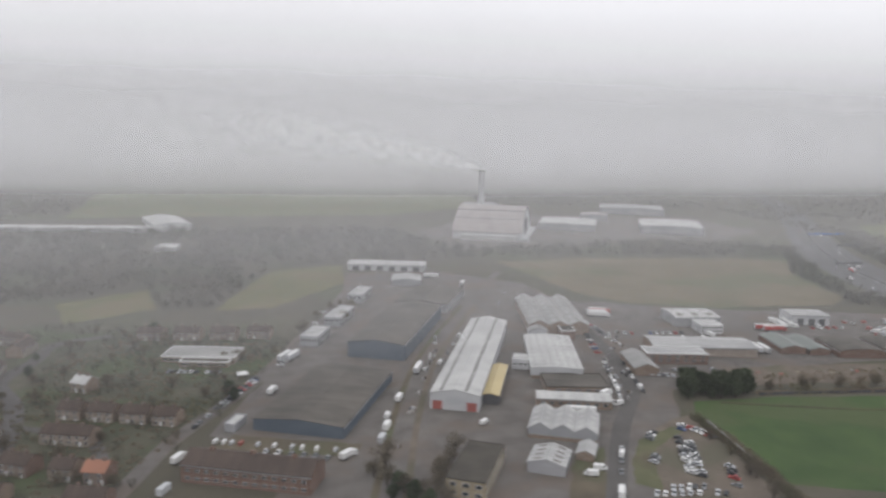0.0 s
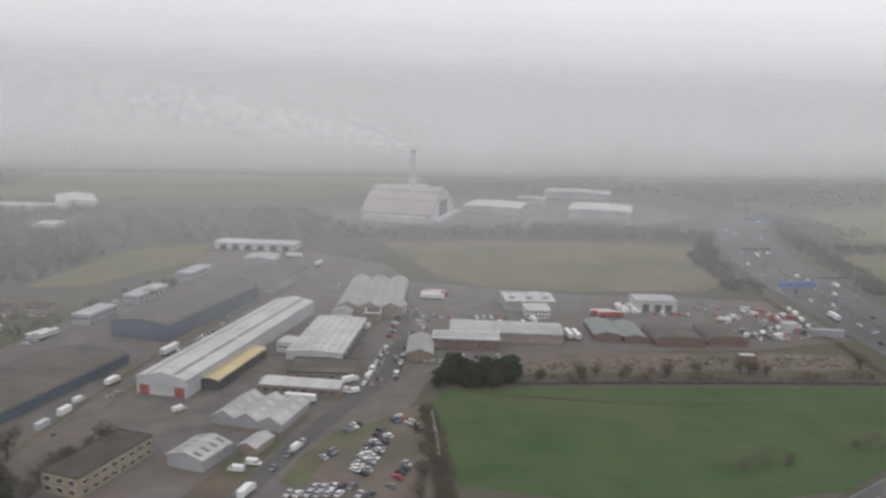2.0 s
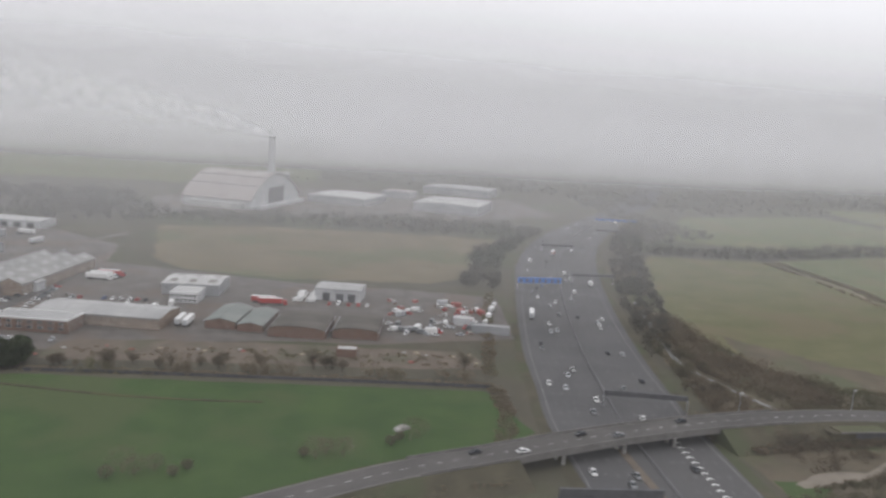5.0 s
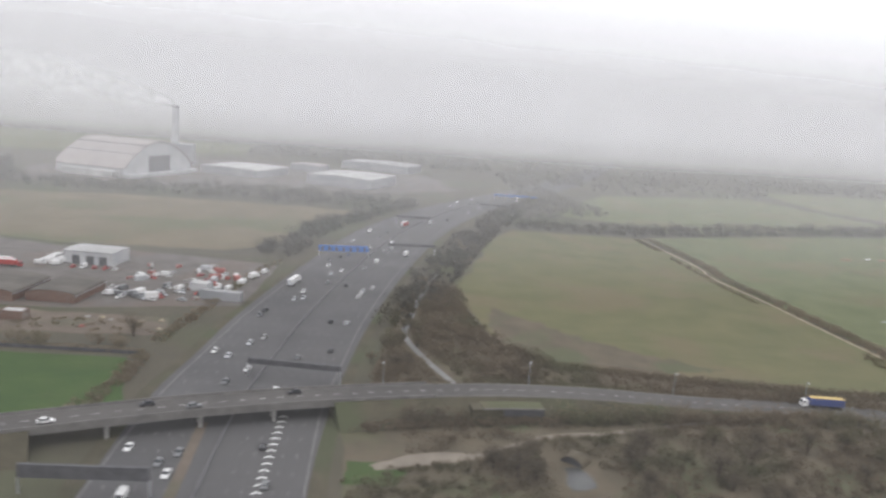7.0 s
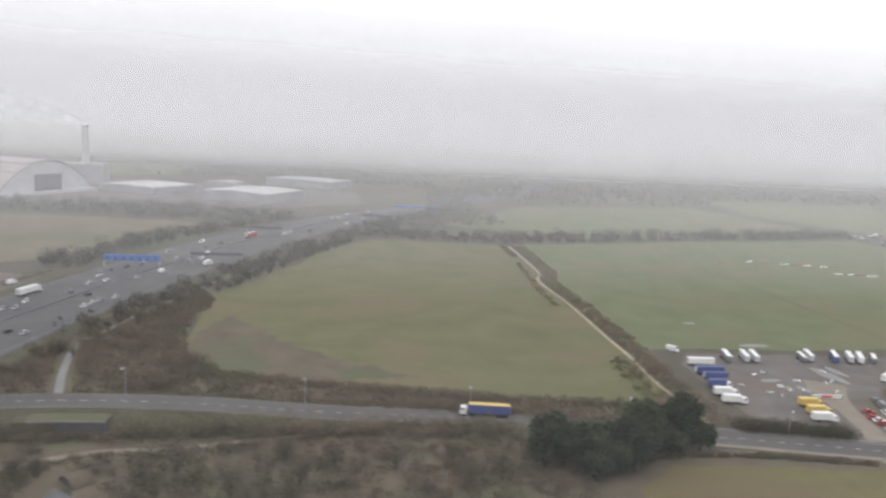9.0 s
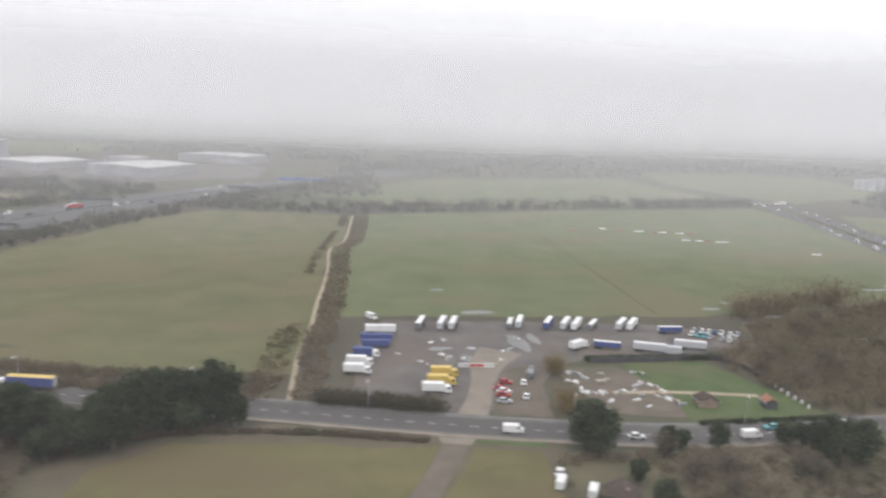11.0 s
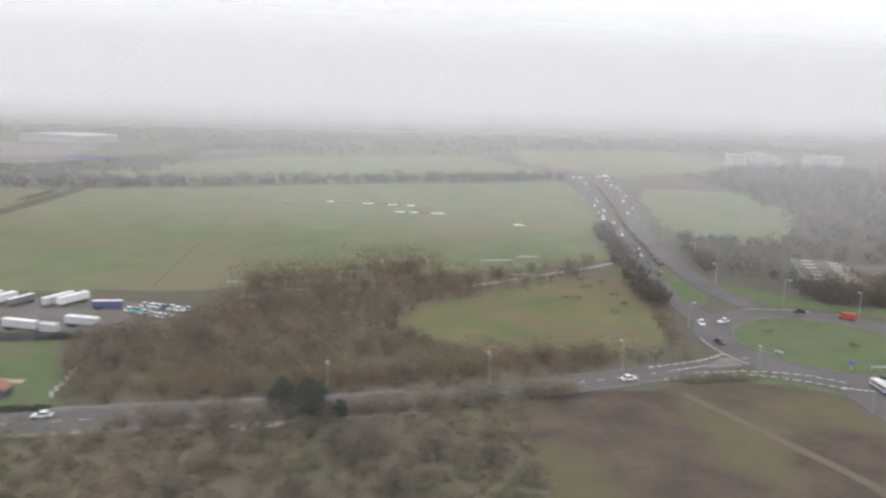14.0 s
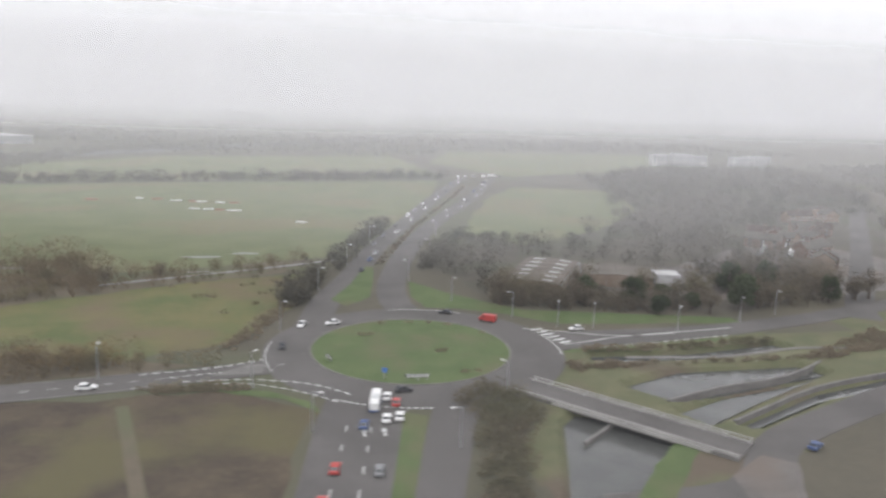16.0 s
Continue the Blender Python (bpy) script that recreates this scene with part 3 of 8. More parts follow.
patch("lorry_yard", [(430, 113), (434.5, 146), (440, 154), (470, 152), (500, 148), (514, 141), (517, 131), (500, 126), (478, 126), (472, 124), (466, 118), (457, 104), (446, 102)], 0.035, M_YARD, "grey gravel lorry park with puddles", "yard", 0.5, 4, 23)
patch("paddock_soil", [(467, 121), (480, 121), (484, 108), (482, 97), (470, 100)], 0.04, M_SOIL, "bare brown soil littered with scrap", "waste ground", 0.5, 3, 24)
patch("depot_yard", [(655, 150), (690, 130), (740, 135), (770, 165), (760, 200), (735, 185), (700, 160), (670, 168)], 0.03, M_YARD, "grey yard of a depot among trees", "yard", 0.8, 5, 25)
patch("works_yard", [(130, 440), (230, 440), (270, 470), (330, 450), (400, 500), (400, 600), (210, 640), (120, 520)], 0.03, M_YARD, "grey works yard round the great hall", "yard", 2, 10, 26)

# ---- roads ----
MWAY = [(226, -160, 0, 30), (240, -70, 0, 30), (246, -25, 0, 30), (250, 10, 0, 30), (254, 50, 0, 30), (259.2, 94, 0, 30), (264.3, 127, 0, 32), (269.5, 148, 0, 32), (278, 180, 0, 33), (295.5, 234, 0, 34), (320, 300, 0, 36), (348, 358, 0, 35), (380, 410, 0, 33), (424, 470, 0, 30), (512, 590, 0, 28), (620, 760, 0, 28), (760, 1000, 0, 28)]
ribbon("motorway", MWAY, 32, 0.06, M_MWAY, "wide dark asphalt motorway with many lanes", "motorway")
SROAD = [(-70, -30, 0), (0, 8, 0), (60, 40, 0), (120, 70, 0.1), (160, 90, 0.4), (190, 102, 1.4), (212, 108.5, 2.6), (230, 112, 3.1), (248, 116.3, 3.2), (264, 119.5, 3.2), (284, 122, 3.2), (308, 123.2, 3.1), (330, 121.9, 2.5), (352, 119.5, 1.3), (375, 118, 0.25), (393, 114, 0.03), (417, 106.8, 0), (444, 98.4, 0), (460, 94.4, 0), (480, 90.8, 0), (512, 90.4, 0), (540, 90.2, 0), (557, 91, 0), (577, 94, 0), (597, 97.6, 0), (610, 101, 0)]
ribbon("link_road", SROAD, 5.6, 0.07, M_ASPHALT, "two-lane grey asphalt link road", "road")
DUAL_L = [(700, 392), (683, 345), (664, 290), (646, 235), (632, 192), (622, 155), (616, 135), (613, 118)]
DUAL_R = [(716, 392), (699, 345), (679, 290), (656, 235), (641, 192), (632, 158), (629, 138), (630, 124)]
ribbon("dual_carriageway", DUAL_L, 6.0, 0.065, M_ASPHALT, "grey two-lane carriageway full of traffic", "road")
ribbon("dual_carriageway", DUAL_R, 6.0, 0.06, M_ASPHALT, "grey two-lane carriageway full of traffic", "road")
ribbon("approach_road", [(590, -150), (602, -20), (608.5, 25), (611.9, 45), (614.9, 62, 0, 9.2), (618.4, 81.6, 0, 10.4), (621, 92, 0, 10.6)], 9, 0.06, M_ASPHALT, "grey three-lane approach road to the roundabout", "road")
ribbon("approach_road", [(597, -150), (609, -20), (615.5, 25), (619.6, 45), (624.1, 62, 0, 4.9), (629.4, 80, 0, 5.8), (634, 92, 0, 6.4)], 4.6, 0.065, M_ASPHALT, "grey exit road from the roundabout", "road")
ribbon("side_road", [(646, 107, 0, 10), (656, 108, 0, 8.8), (665, 108.6, 0, 7.6), (680, 110, 0, 6.2), (694, 113, 0, 5.6), (712, 118, 0, 5.2), (740, 128, 0, 5), (790, 150, 0, 5)], 5.0, 0.06, M_ASPHALT, "grey side road leaving the roundabout", "road")
ribbon("lane", [(640, 58), (655, 59), (664, 67.5), (671, 71.7), (688, 78.8), (706, 85), (740, 93)], 5.0, 0.055, M_ASPHALT, "grey lane beside the ponds", "road")
ribbon("town_street", [(716, 114), (723, 124), (749, 154), (781, 192), (819, 238), (850, 275)], 5.6, 0.075, M_ASPHALT, "grey street through the town", "road")


def ring(name, cx, cy, r0, r1, z, material, label, category, wob=0.0, sx=1.0):
    bm = bmesh.new()
    n = 72
    vs = []
    for i in range(n):
        a = 2 * math.pi * i / n
        k = 1 + wob * math.sin(3 * a)
        vs.append([bm.verts.new((cx + r * k * sx * math.cos(a), cy + r * k * math.sin(a), z)) for r in ((r0, r1) if r0 else (r1,))])
    if r0:
        for i in range(n):
            a, b = vs[i], vs[(i + 1) % n]
            bm.faces.new((a[0], a[1], b[1], b[0]))
    else:
        bm.faces.new([v[0] for v in vs])
    return tagged(new(name, mesh_of(name, bm, material)), label, category, "", "structure")


ring("roundabout_road", 628.5, 105.5, 0, 23.0, 0.075, M_ASPHALT, "wide grey asphalt roundabout carriageway", "roundabout")
isl = ring("roundabout_island", 628, 106, 0, 15.2, 0.14, M_LAWN, "round grass island in the roundabout", "traffic island", 0.0, 1.0)
bm = bmesh.new()
for i in range(96):
    a, b = 2 * math.pi * i / 96, 2 * math.pi * (i + 0.9) / 96
    q = [(628 + r * math.cos(t), 106 + r * math.sin(t)) for r, t in ((15.2, a), (15.45, a), (15.45, b), (15.2, b))]
    lo = [bm.verts.new((x, y, 0.06)) for x, y in q]
    hi = [bm.verts.new((x, y, 0.17)) for x, y in q]
    bm.faces.new(hi)
    for k in range(4):
        bm.faces.new((lo[k], lo[(k + 1) % 4], hi[(k + 1) % 4], hi[k]))
part("kerb", bm, M_KERB, isl)

ribbon("estate_road", [(-40, 110), (-26, 145.5), (-18, 170), (-7.5, 191), (4.7, 217), (15, 245), (26, 275)], 4.4, 0.05, M_YARD, "worn concrete estate road lined with parked cars", "road")
ribbon("estate_road", [(16, 100), (26.6, 133), (38.5, 173), (52.5, 212.5), (70, 250), (91.5, 291), (130, 364)], 3.6, 0.05, M_YARD, "worn estate road between the sheds", "road")
ribbon("estate_road", [(50, 84), (71, 123), (89.5, 155), (105.5, 178), (113, 200), (118, 215), (124, 250)], 4.4, 0.055, M_ASPHALT, "grey estate road lined with parked vans", "road")
for off in (-3.4, 3.2):
    ribbon("rough_verge", [(16 + off, 100), (26.6 + off, 133), (38.5 + off, 173), (52.5 + off, 212.5), (70 + off, 250), (91.5 + off, 291)], 1.6, 0.045, M_BROWN if off < 0 else M_SOIL, "brown weedy strip beside the estate road", "verge")
patch("grass_bank", [(-8, 164.5), (22, 153.5), (25.5, 160), (-4, 171.5)], 0.06, M_BROWN, "weedy grass bank behind the garages", "verge", 0.4, 3, 28)
patch("grass_bank", [(58, 118), (66, 116), (80, 146), (74, 148)], 0.045, M_BROWN, "weedy strip between the sheds", "verge", 0.5, 3, 29)
ribbon("street", [(-58, 120), (-54, 173), (-59, 202), (-68, 222), (-64, 242), (-62, 260), (-46, 268)], 4.6, 0.05, M_ASPHALT, "grey residential street", "road")
ribbon("street", [(-30, 160), (-38, 178), (-62, 190)], 3.0, 0.045, M_ASPHALT, "narrow grey residential side street", "road")
ribbon("dirt_track", [(420, 110), (420.4, 115), (422, 135), (424.4, 150), (426.2, 168), (430.6, 206), (433, 240), (439, 258), (447, 321)], 1.0, 0.05, M_DIRT, "pale sandy footpath between hedges", "path", step=3.0)
ribbon("dirt_track", [(284.6, 100.5), (300, 102.5), (315, 109), (328, 110), (348, 113), (362, 115)], 1.4, 0.05, M_DRIVE, "pale dirt track below the embankment", "path", step=3.0)
ribbon("field_track", [(443.4, 93), (439.5, 85), (435.8, 77.8), (431, 70), (426, 62)], 3.4, 0.045, M_SOIL, "faint brown wheel track across the paddock", "path", step=3.0)
patch("drive_apron", [(441, 96.4), (447, 94.6), (445, 91.6), (441, 92.8)], 0.055, M_DRIVE, "pale concrete apron at the field gateway", "drive", 0.1, 2, 90)
patch("parking_strip", [(450.6, 101.5), (454.6, 112), (458.4, 121.5), (464, 122.5), (463, 112), (460, 99.5)], 0.045, M_SOIL, "bare brown soil where cars are parked", "parking", 0.3, 2, 92)
patch("rough_grass", [(386, 99), (404, 101), (420, 101.5), (442, 94.6), (458, 90), (456, 58), (386, 58)], 0.012, M_BROWN, "rough brown grass round the paddocks", "grass", 0.6, 5, 91)
ribbon("drive", [(446.3, 98.6, 0, 5.4), (449.6, 106, 0, 4.2), (453.2, 116, 0, 4.2), (456, 124, 0, 6.5), (461, 132, 0, 9)], 4.6, 0.06, M_DRIVE, "pale brown gravel drive into the lorry yard", "path", step=3.0)
ribbon("garden_path", [(474, 108.5), (486, 107.3), (499, 104.5)], 1.4, 0.06, M_DIRT, "pale gravel garden path", "path", step=2.0)

# ---- industrial estate ----
A = -25.0  # estate grid
shed("warehouse", "long white-roofed warehouse with two dark rooflight strips", 69.2, 212.6, A, 13.2, 81, 4.4, 1.3, M_GREY_WALL, M_WHITE_ROOF, lights=5, duty=0.93, band=(0.36, 0.5), light_mat=M_DULLIGHT, doors=[("f", -4.6, 2.6, 2.4, M_DOORRED), ("f", 4.6, 2.6, 2.4, M_DOORRED), ("f", 0, 2.4, 2.6, M_GREY_WALL)])
shed("lean_to", "yellow-roofed open loading bay beside a warehouse", 68.4, 190.2, A, 4.7, 27, 2.6, 0.5, M_DULL, M_YELLOW)
block("site_office", "small white flat-roofed works office", 83, 207.5, A, 5.2, 6.5, 3.0, M_GREY_WALL, M_WHITE_ROOF, row_of("f", 3, -2.4, 2.4, 1.4, 1.0, 0.7) + row_of("r", 3, -3, 3, 1.4, 1.2, 0.7))
shed("warehouse", "blue-walled warehouse with a weathered dark grey roof", 52.5, 250, A - 1.5, 19, 58, 5.2, 1.1, M_BLUE_WALL, M_DARK_ROOF)
shed("warehouse", "large dark warehouse with a wide brown-grey roof and blue side wall", 20.6, 188, A - 1.5, 23, 43, 2.9, 0.9, M_BLUE_WALL, M_DARK_ROOF)
shed("warehouse", "dark grey low warehouse at the end of a yard", 76.5, 298.5, A - 3, 22, 34, 3.6, 0.9, M_MID_WALL, M_DARK_ROOF)
# the openings are flat dark panels, with their inner shade put into the colour
shed("warehouse", "long narrow white-roofed unit block with dark openings", 73, 381, 73 - 0, 13, 41, 3.2, 0.6, M_GREY_WALL, M_WHITE_ROOF, doors=[("r", -16 + 6 * i, 3.0, 2.3, M_DULL) for i in range(6)] and [("l", -16 + 6.4 * i, 3.4, 2.3, M_DULL) for i in range(6)])
shed("warehouse", "small pale grey gabled store", 75, 341, A + 12, 14, 14, 2.8, 0.9, M_MID_WALL, M_PALE_ROOF)
for px_, py_, dd in ((47.8, 312, 17), (34.2, 275.5, 19), (22.5, 248.4, 14)):
    block("office_unit", "blue-grey office unit with a pale flat roof", px_, py_, A + 1, 6.2, dd, 3.4, M_MID_WALL, M_PALE_ROOF, row_of("f", 3, -2.8, 2.8, 1.8, 1.3, 0.8) + row_of("r", 6, -dd / 2, dd / 2, 1.8, 1.4, 0.8) + row_of("r", 6, -dd / 2, dd / 2, 0.4, 1.4, 0.8), fascia=M_GREY_WALL, group="office units")
shed("factory", "old factory with three weathered grey corrugated ridges", 116, 262, -14, 22, 46, 3.6, 1.7, M_BRICK2, M_GREY_ROOF, bays=3, lights=7, light_mat=M_PALE_ROOF)
shed("entrance_block", "small white-gabled entrance building of the factory", 101.5, 239, -14, 6.5, 5, 2.8, 1.2, M_GREY_WALL, M_GREY_ROOF)
shed("entrance_block", "small white-gabled entrance building of the factory", 120.5, 246, -14, 8, 5, 2.8, 1.3, M_GREY_WALL, M_PALE_ROOF)
block("office", "red brick two-storey office", 112, 238, -14, 5, 12, 3.4, M_BRICK, M_FLAT, row_of("r", 6, -6, 6, 0.6, 1.2, 0.8) + row_of("r", 6, -6, 6, 2.0, 1.2, 0.8), fascia=M_FRAME)
wr = shed("workshop", "white-roofed workshop with rows of small dark rooflights", 94.8, 211, -18, 15.5, 37, 3.4, 0.5, M_GREY_WALL, M_WHITE_ROOF, plinth=(1.0, M_BRICK2), doors=[("r", -15 + 5.2 * i, 3.2, 2.4, M_DULL) for i in range(7)])
for i in range(6):
    for j in range(9):
        xx, yy = -6.25 + i * 2.5, -16 + j * 4.0
        zz = 3.4 + 0.5 * (1 - abs(xx) / 7.75) + 0.12
        part("rooflight", box_bm(xx - 0.32, xx + 0.32, yy - 0.45, yy + 0.45, zz - 0.1, zz + 0.08), M_DULLIGHT, wr)
shed("store", "long narrow white-roofed store", 85, 173.5, 70, 6.2, 20, 2.3, 0.6, M_BRICK2, M_WHITE_ROOF, windows=row_of("l", 8, -9.5, 9.5, 0.8, 1.3, 0.8))
shed("triple_shed", "pale grey shed with three gables side by side", 75.2, 157.6, A - 3, 16.4, 13.6, 2.5, 1.5, M_MID_WALL, M_PALE_ROOF, bays=3, lights=4, light_mat=M_WHITE_ROOF, plinth=(0.9, M_BRICK2))
shed("small_shed", "pale grey shed with a row of rooflights", 63.6, 139.8, A - 8, 8.2, 9.0, 2.4, 1.1, M_MID_WALL, M_PALE_ROOF, lights=4, light_mat=M_ROOFLIGHT, doors=[("f", 0, 2.6, 2.0, M_MID_WALL)])
shed("small_shed", "small pale grey gabled shed", 74.2, 143.0, A - 8, 4.0, 6.6, 1.7, 0.8, M_BRICK2, M_PALE_ROOF)
block("workshop", "low dark flat-roofed workshop with brick front", 91.4, 186.4, -14, 18, 12, 1.9, M_BRICK2, M_DARK_ROOF, row_of("f", 5, -7, 7, 0.7, 1.6, 0.7), fascia=M_FLAT)
cr = block("works_office", "cream-rendered two-storey office with a dark flat roof", 46.1, 137.9, 58.8, 19, 8.2, 3.9, M_CREAM, M_FLAT, row_of("f", 8, -9.2, 9.2, 0.6, 1.3, 0.8) + row_of("f", 8, -9.2, 9.2, 2.4, 1.3, 0.8) + row_of("l", 3, -4, 4, 0.6, 1.4, 0.9) + row_of("l", 3, -4, 4, 2.4, 1.4, 0.9), para=0.2, fascia=M_FLAT)
shed("factory", "wide low factory with a pale grey roof and brick walls", 150, 211.5, 74, 13.5, 35, 3.0, 0.8, M_BRICK2, M_PALE_ROOF)
block("brick_works", "red brick works with a pale flat roof", 134.8, 203.2, -15, 20, 8, 3.4, M_BRICK, M_PALE_ROOF, row_of("f", 7, -9.5, 9.5, 0.8, 1.4, 0.8) + row_of("f", 7, -9.5, 9.5, 2.2, 1.4, 0.7), fascia=M_FRAME)
shed("workshop", "grey-roofed gabled brick workshop", 120, 199.3, -14, 7.4, 17, 2.3, 1.4, M_BRICK2, M_GREY_ROOF)
shed("barn", "white-roofed open store with three rooflight strips", 170.4, 247.5, 80, 15, 18, 3.6, 0.7, M_MID_WALL, M_WHITE_ROOF, lights=3)
block("site_office", "white two-storey flat-roofed works office", 168.9, 234.1, -11, 8.5, 8.5, 3.2, M_GREY_WALL, M_WHITE_ROOF, row_of("f", 6, -4, 4, 0.6, 0.9, 0.7) + row_of("f", 6, -4, 4, 2.0, 0.9, 0.7), fascia=M_FRAME)
shed("depot", "light grey depot building with three dark doors", 217, 238.5, 74, 10.5, 15.2, 3.9, 0.3, M_GREY_WALL, M_PALE_ROOF, doors=[("l", -4.6, 2.4, 2.6, M_DULL), ("l", -0.6, 2.4, 2.6, M_DULL), ("l", 3.8, 2.4, 2.6, M_DULL)])
shed("barrel_shed", "brick shed with a low curved dark roof", 202.6, 200.6, -14, 15.4, 17, 2.1, 1.1, M_BRICK, M_DARK_ROOF, barrel=True)
shed("barrel_shed", "brick shed with a low curved brown roof", 218.2, 198.6, -14, 12.4, 16, 2.0, 1.0, M_BRICK, M_DARK_ROOF, barrel=True)
block("loading_canopy", "low white-roofed loading canopy beside a warehouse", -3.4, 176.6, -26, 2.6, 6.5, 1.9, M_MID_WALL, M_WHITE_ROOF)
shed("workshop", "long brick workshop with a mossy green roof", 182.6, 210, -14, 8.4, 18, 2.1, 0.9, M_BRICK, M_GREEN_ROOF)
shed("workshop", "long brick workshop with a mossy green roof", 190.6, 207, -14, 7.0, 18, 1.9, 0.7, M_BRICK, M_GREEN_ROOF)
block("brick_hut", "small brick hut with a white flat roof", 212.6, 177, -12, 5, 3.4, 1.9, M_BRICK, M_WHITE_ROOF)

# long red brick terrace of offices by the estate entrance
ro = shed("office_block", "long red brick two-storey block with a brown tiled roof", 0.5, 147.5, 90 + A, 8.4, 28, 3.9, 1.7, M_BRICK, M_TILE, category="office building", windows=row_of("l", 13, -13.6, 13.6, 0.7, 1.0, 0.8) + row_of("l", 13, -13.6, 13.6, 2.4, 1.0, 0.8))
for k in (-9, 0, 9):
    part("chimney", box_bm(-0.3, 0.3, k - 0.5, k + 0.5, 5.2, 6.4), M_BRICK, ro)

# ---- great arched hall, flat sheds and chimney in the distance ----
def arched_hall(x, y, ang, w, d, wall_h, rise):
    r = root("arched_hall", x, y, 0, ang, "great hall with a white curved roof and grey arched end wall", "hall")
    arc = [(-w / 2 + w * k / 20, wall_h + rise * (1 - (k / 10 - 1) ** 2) ** 0.9) for k in range(21)]
    bm = bmesh.new()
    add_prism(bm, [(-w / 2, -0.3)] + arc + [(w / 2, -0.3)], -d / 2, d / 2)
    part("wall", bm, M_GREY_WALL, r)
    for k0, k1, lift in ((0, 6, 0.05), (6, 14, 0.75), (14, 20, 0.05)):
        seg = arc[k0:k1 + 1]
        bm = bmesh.new()
        add_prism(bm, [(a * 1.01, z + lift) for a, z in seg] + [(a * 1.02, z + lift + 0.5) for a, z in seg[::-1]], -d / 2 - 0.8, d / 2 + 0.6)
        part("roof_band", bm, M_HALL, r)
    for k in (3, 6, 14, 17):
        a0, z0 = arc[k]
        part("roof_seam", box_bm(a0 * 1.02 - 0.35, a0 * 1.02 + 0.35, -d / 2 - 0.8, d / 2 + 0.6, z0, z0 + 0.9), M_MID_WALL, r)
    part("door", box_bm(-11, 11, -d / 2 - 0.3, -d / 2, 2.0, wall_h + rise * 0.48), M_DULL, r, "large dark grey door panel")
    part("porch", box_bm(-w / 2 - 5, -w / 2 + 1, -d / 2 + 4, d / 2 - 8, -0.2, 3.6), M_WHITE_ROOF, r, "low white-roofed side annex")
    part("annex", box_bm(-w / 2 - 1, w / 2 + 1, -d / 2 - 5, -d / 2 - 0.2, -0.2, 2.0), M_GREY_WALL, r)
    return r


arched_hall(178, 511, 63, 70, 48, 5.0, 15.0)
shed("flat_warehouse", "distant low warehouse with a white roof", 252, 540, -28, 44, 46, 5.0, 0.6, M_MID_WALL, M_WHITE_ROOF)
shed("flat_warehouse", "distant large warehouse with a pale curved roof", 325, 508, -28, 46, 50, 6.2, 0.9, M_MID_WALL, M_WHITE_ROOF)
shed("flat_warehouse", "distant long warehouse with a pale roof", 365, 640, -28, 60, 40, 6.0, 0.8, M_MID_WALL, M_PALE_ROOF)
shed("flat_warehouse", "distant small warehouse with a white roof", 300, 590, -28, 24, 20, 5.0, 0.6, M_MID_WALL, M_HALL)
shed("glasshouse", "distant long white-roofed glasshouses", -110, 556, 80, 16, 110, 3.0, 0.8, M_GREY_WALL, M_WHITE_ROOF)
shed("glasshouse", "distant white gabled barn", -58, 580, 15, 26, 56, 4.0, 2.0, M_GREY_WALL, M_WHITE_ROOF)
block("farm_building", "small distant white building among trees", -46, 462, -8, 12, 14, 2.4, M_GREY_WALL, M_WHITE_ROOF)
r = root("chimney_stack", 197, 600, 0, 0, "tall slim grey chimney stack of the incinerator works", "chimney")
bm = bmesh.new()
add_cyl(bm, 0, 0, 0, 42, 3.0, 2.3, 16)
part("shaft", bm, M_GREY_WALL, r)
bm = bmesh.new()
add_cyl(bm, 0, 0, 41.6, 42.4, 2.6, 2.6, 16)
part("rim", bm, M_DULL, r)
part("boiler_house", box_bm(-14, 14, -8, 10, -0.2, 14), M_MID_WALL, r)
for k, (xx, yy, hh) in enumerate(((878, 512, 8.5), (893, 508, 9.5), (908, 510, 8.0), (932, 492, 8.8), (950, 494, 9.2))):
    block("apartment_block", "distant white flat-roofed apartment block", xx, yy, -12, 12, 11, hh, M_GREY_WALL, M_FLAT, row_of("f", 5, -5.6, 5.6, 1.2, 1.2, 1.0) + row_of("f", 5, -5.6, 5.6, 3.6, 1.2, 1.0) + row_of("f", 5, -5.6, 5.6, 6.0, 1.2, 1.0), category="apartment block", group="apartment blocks")

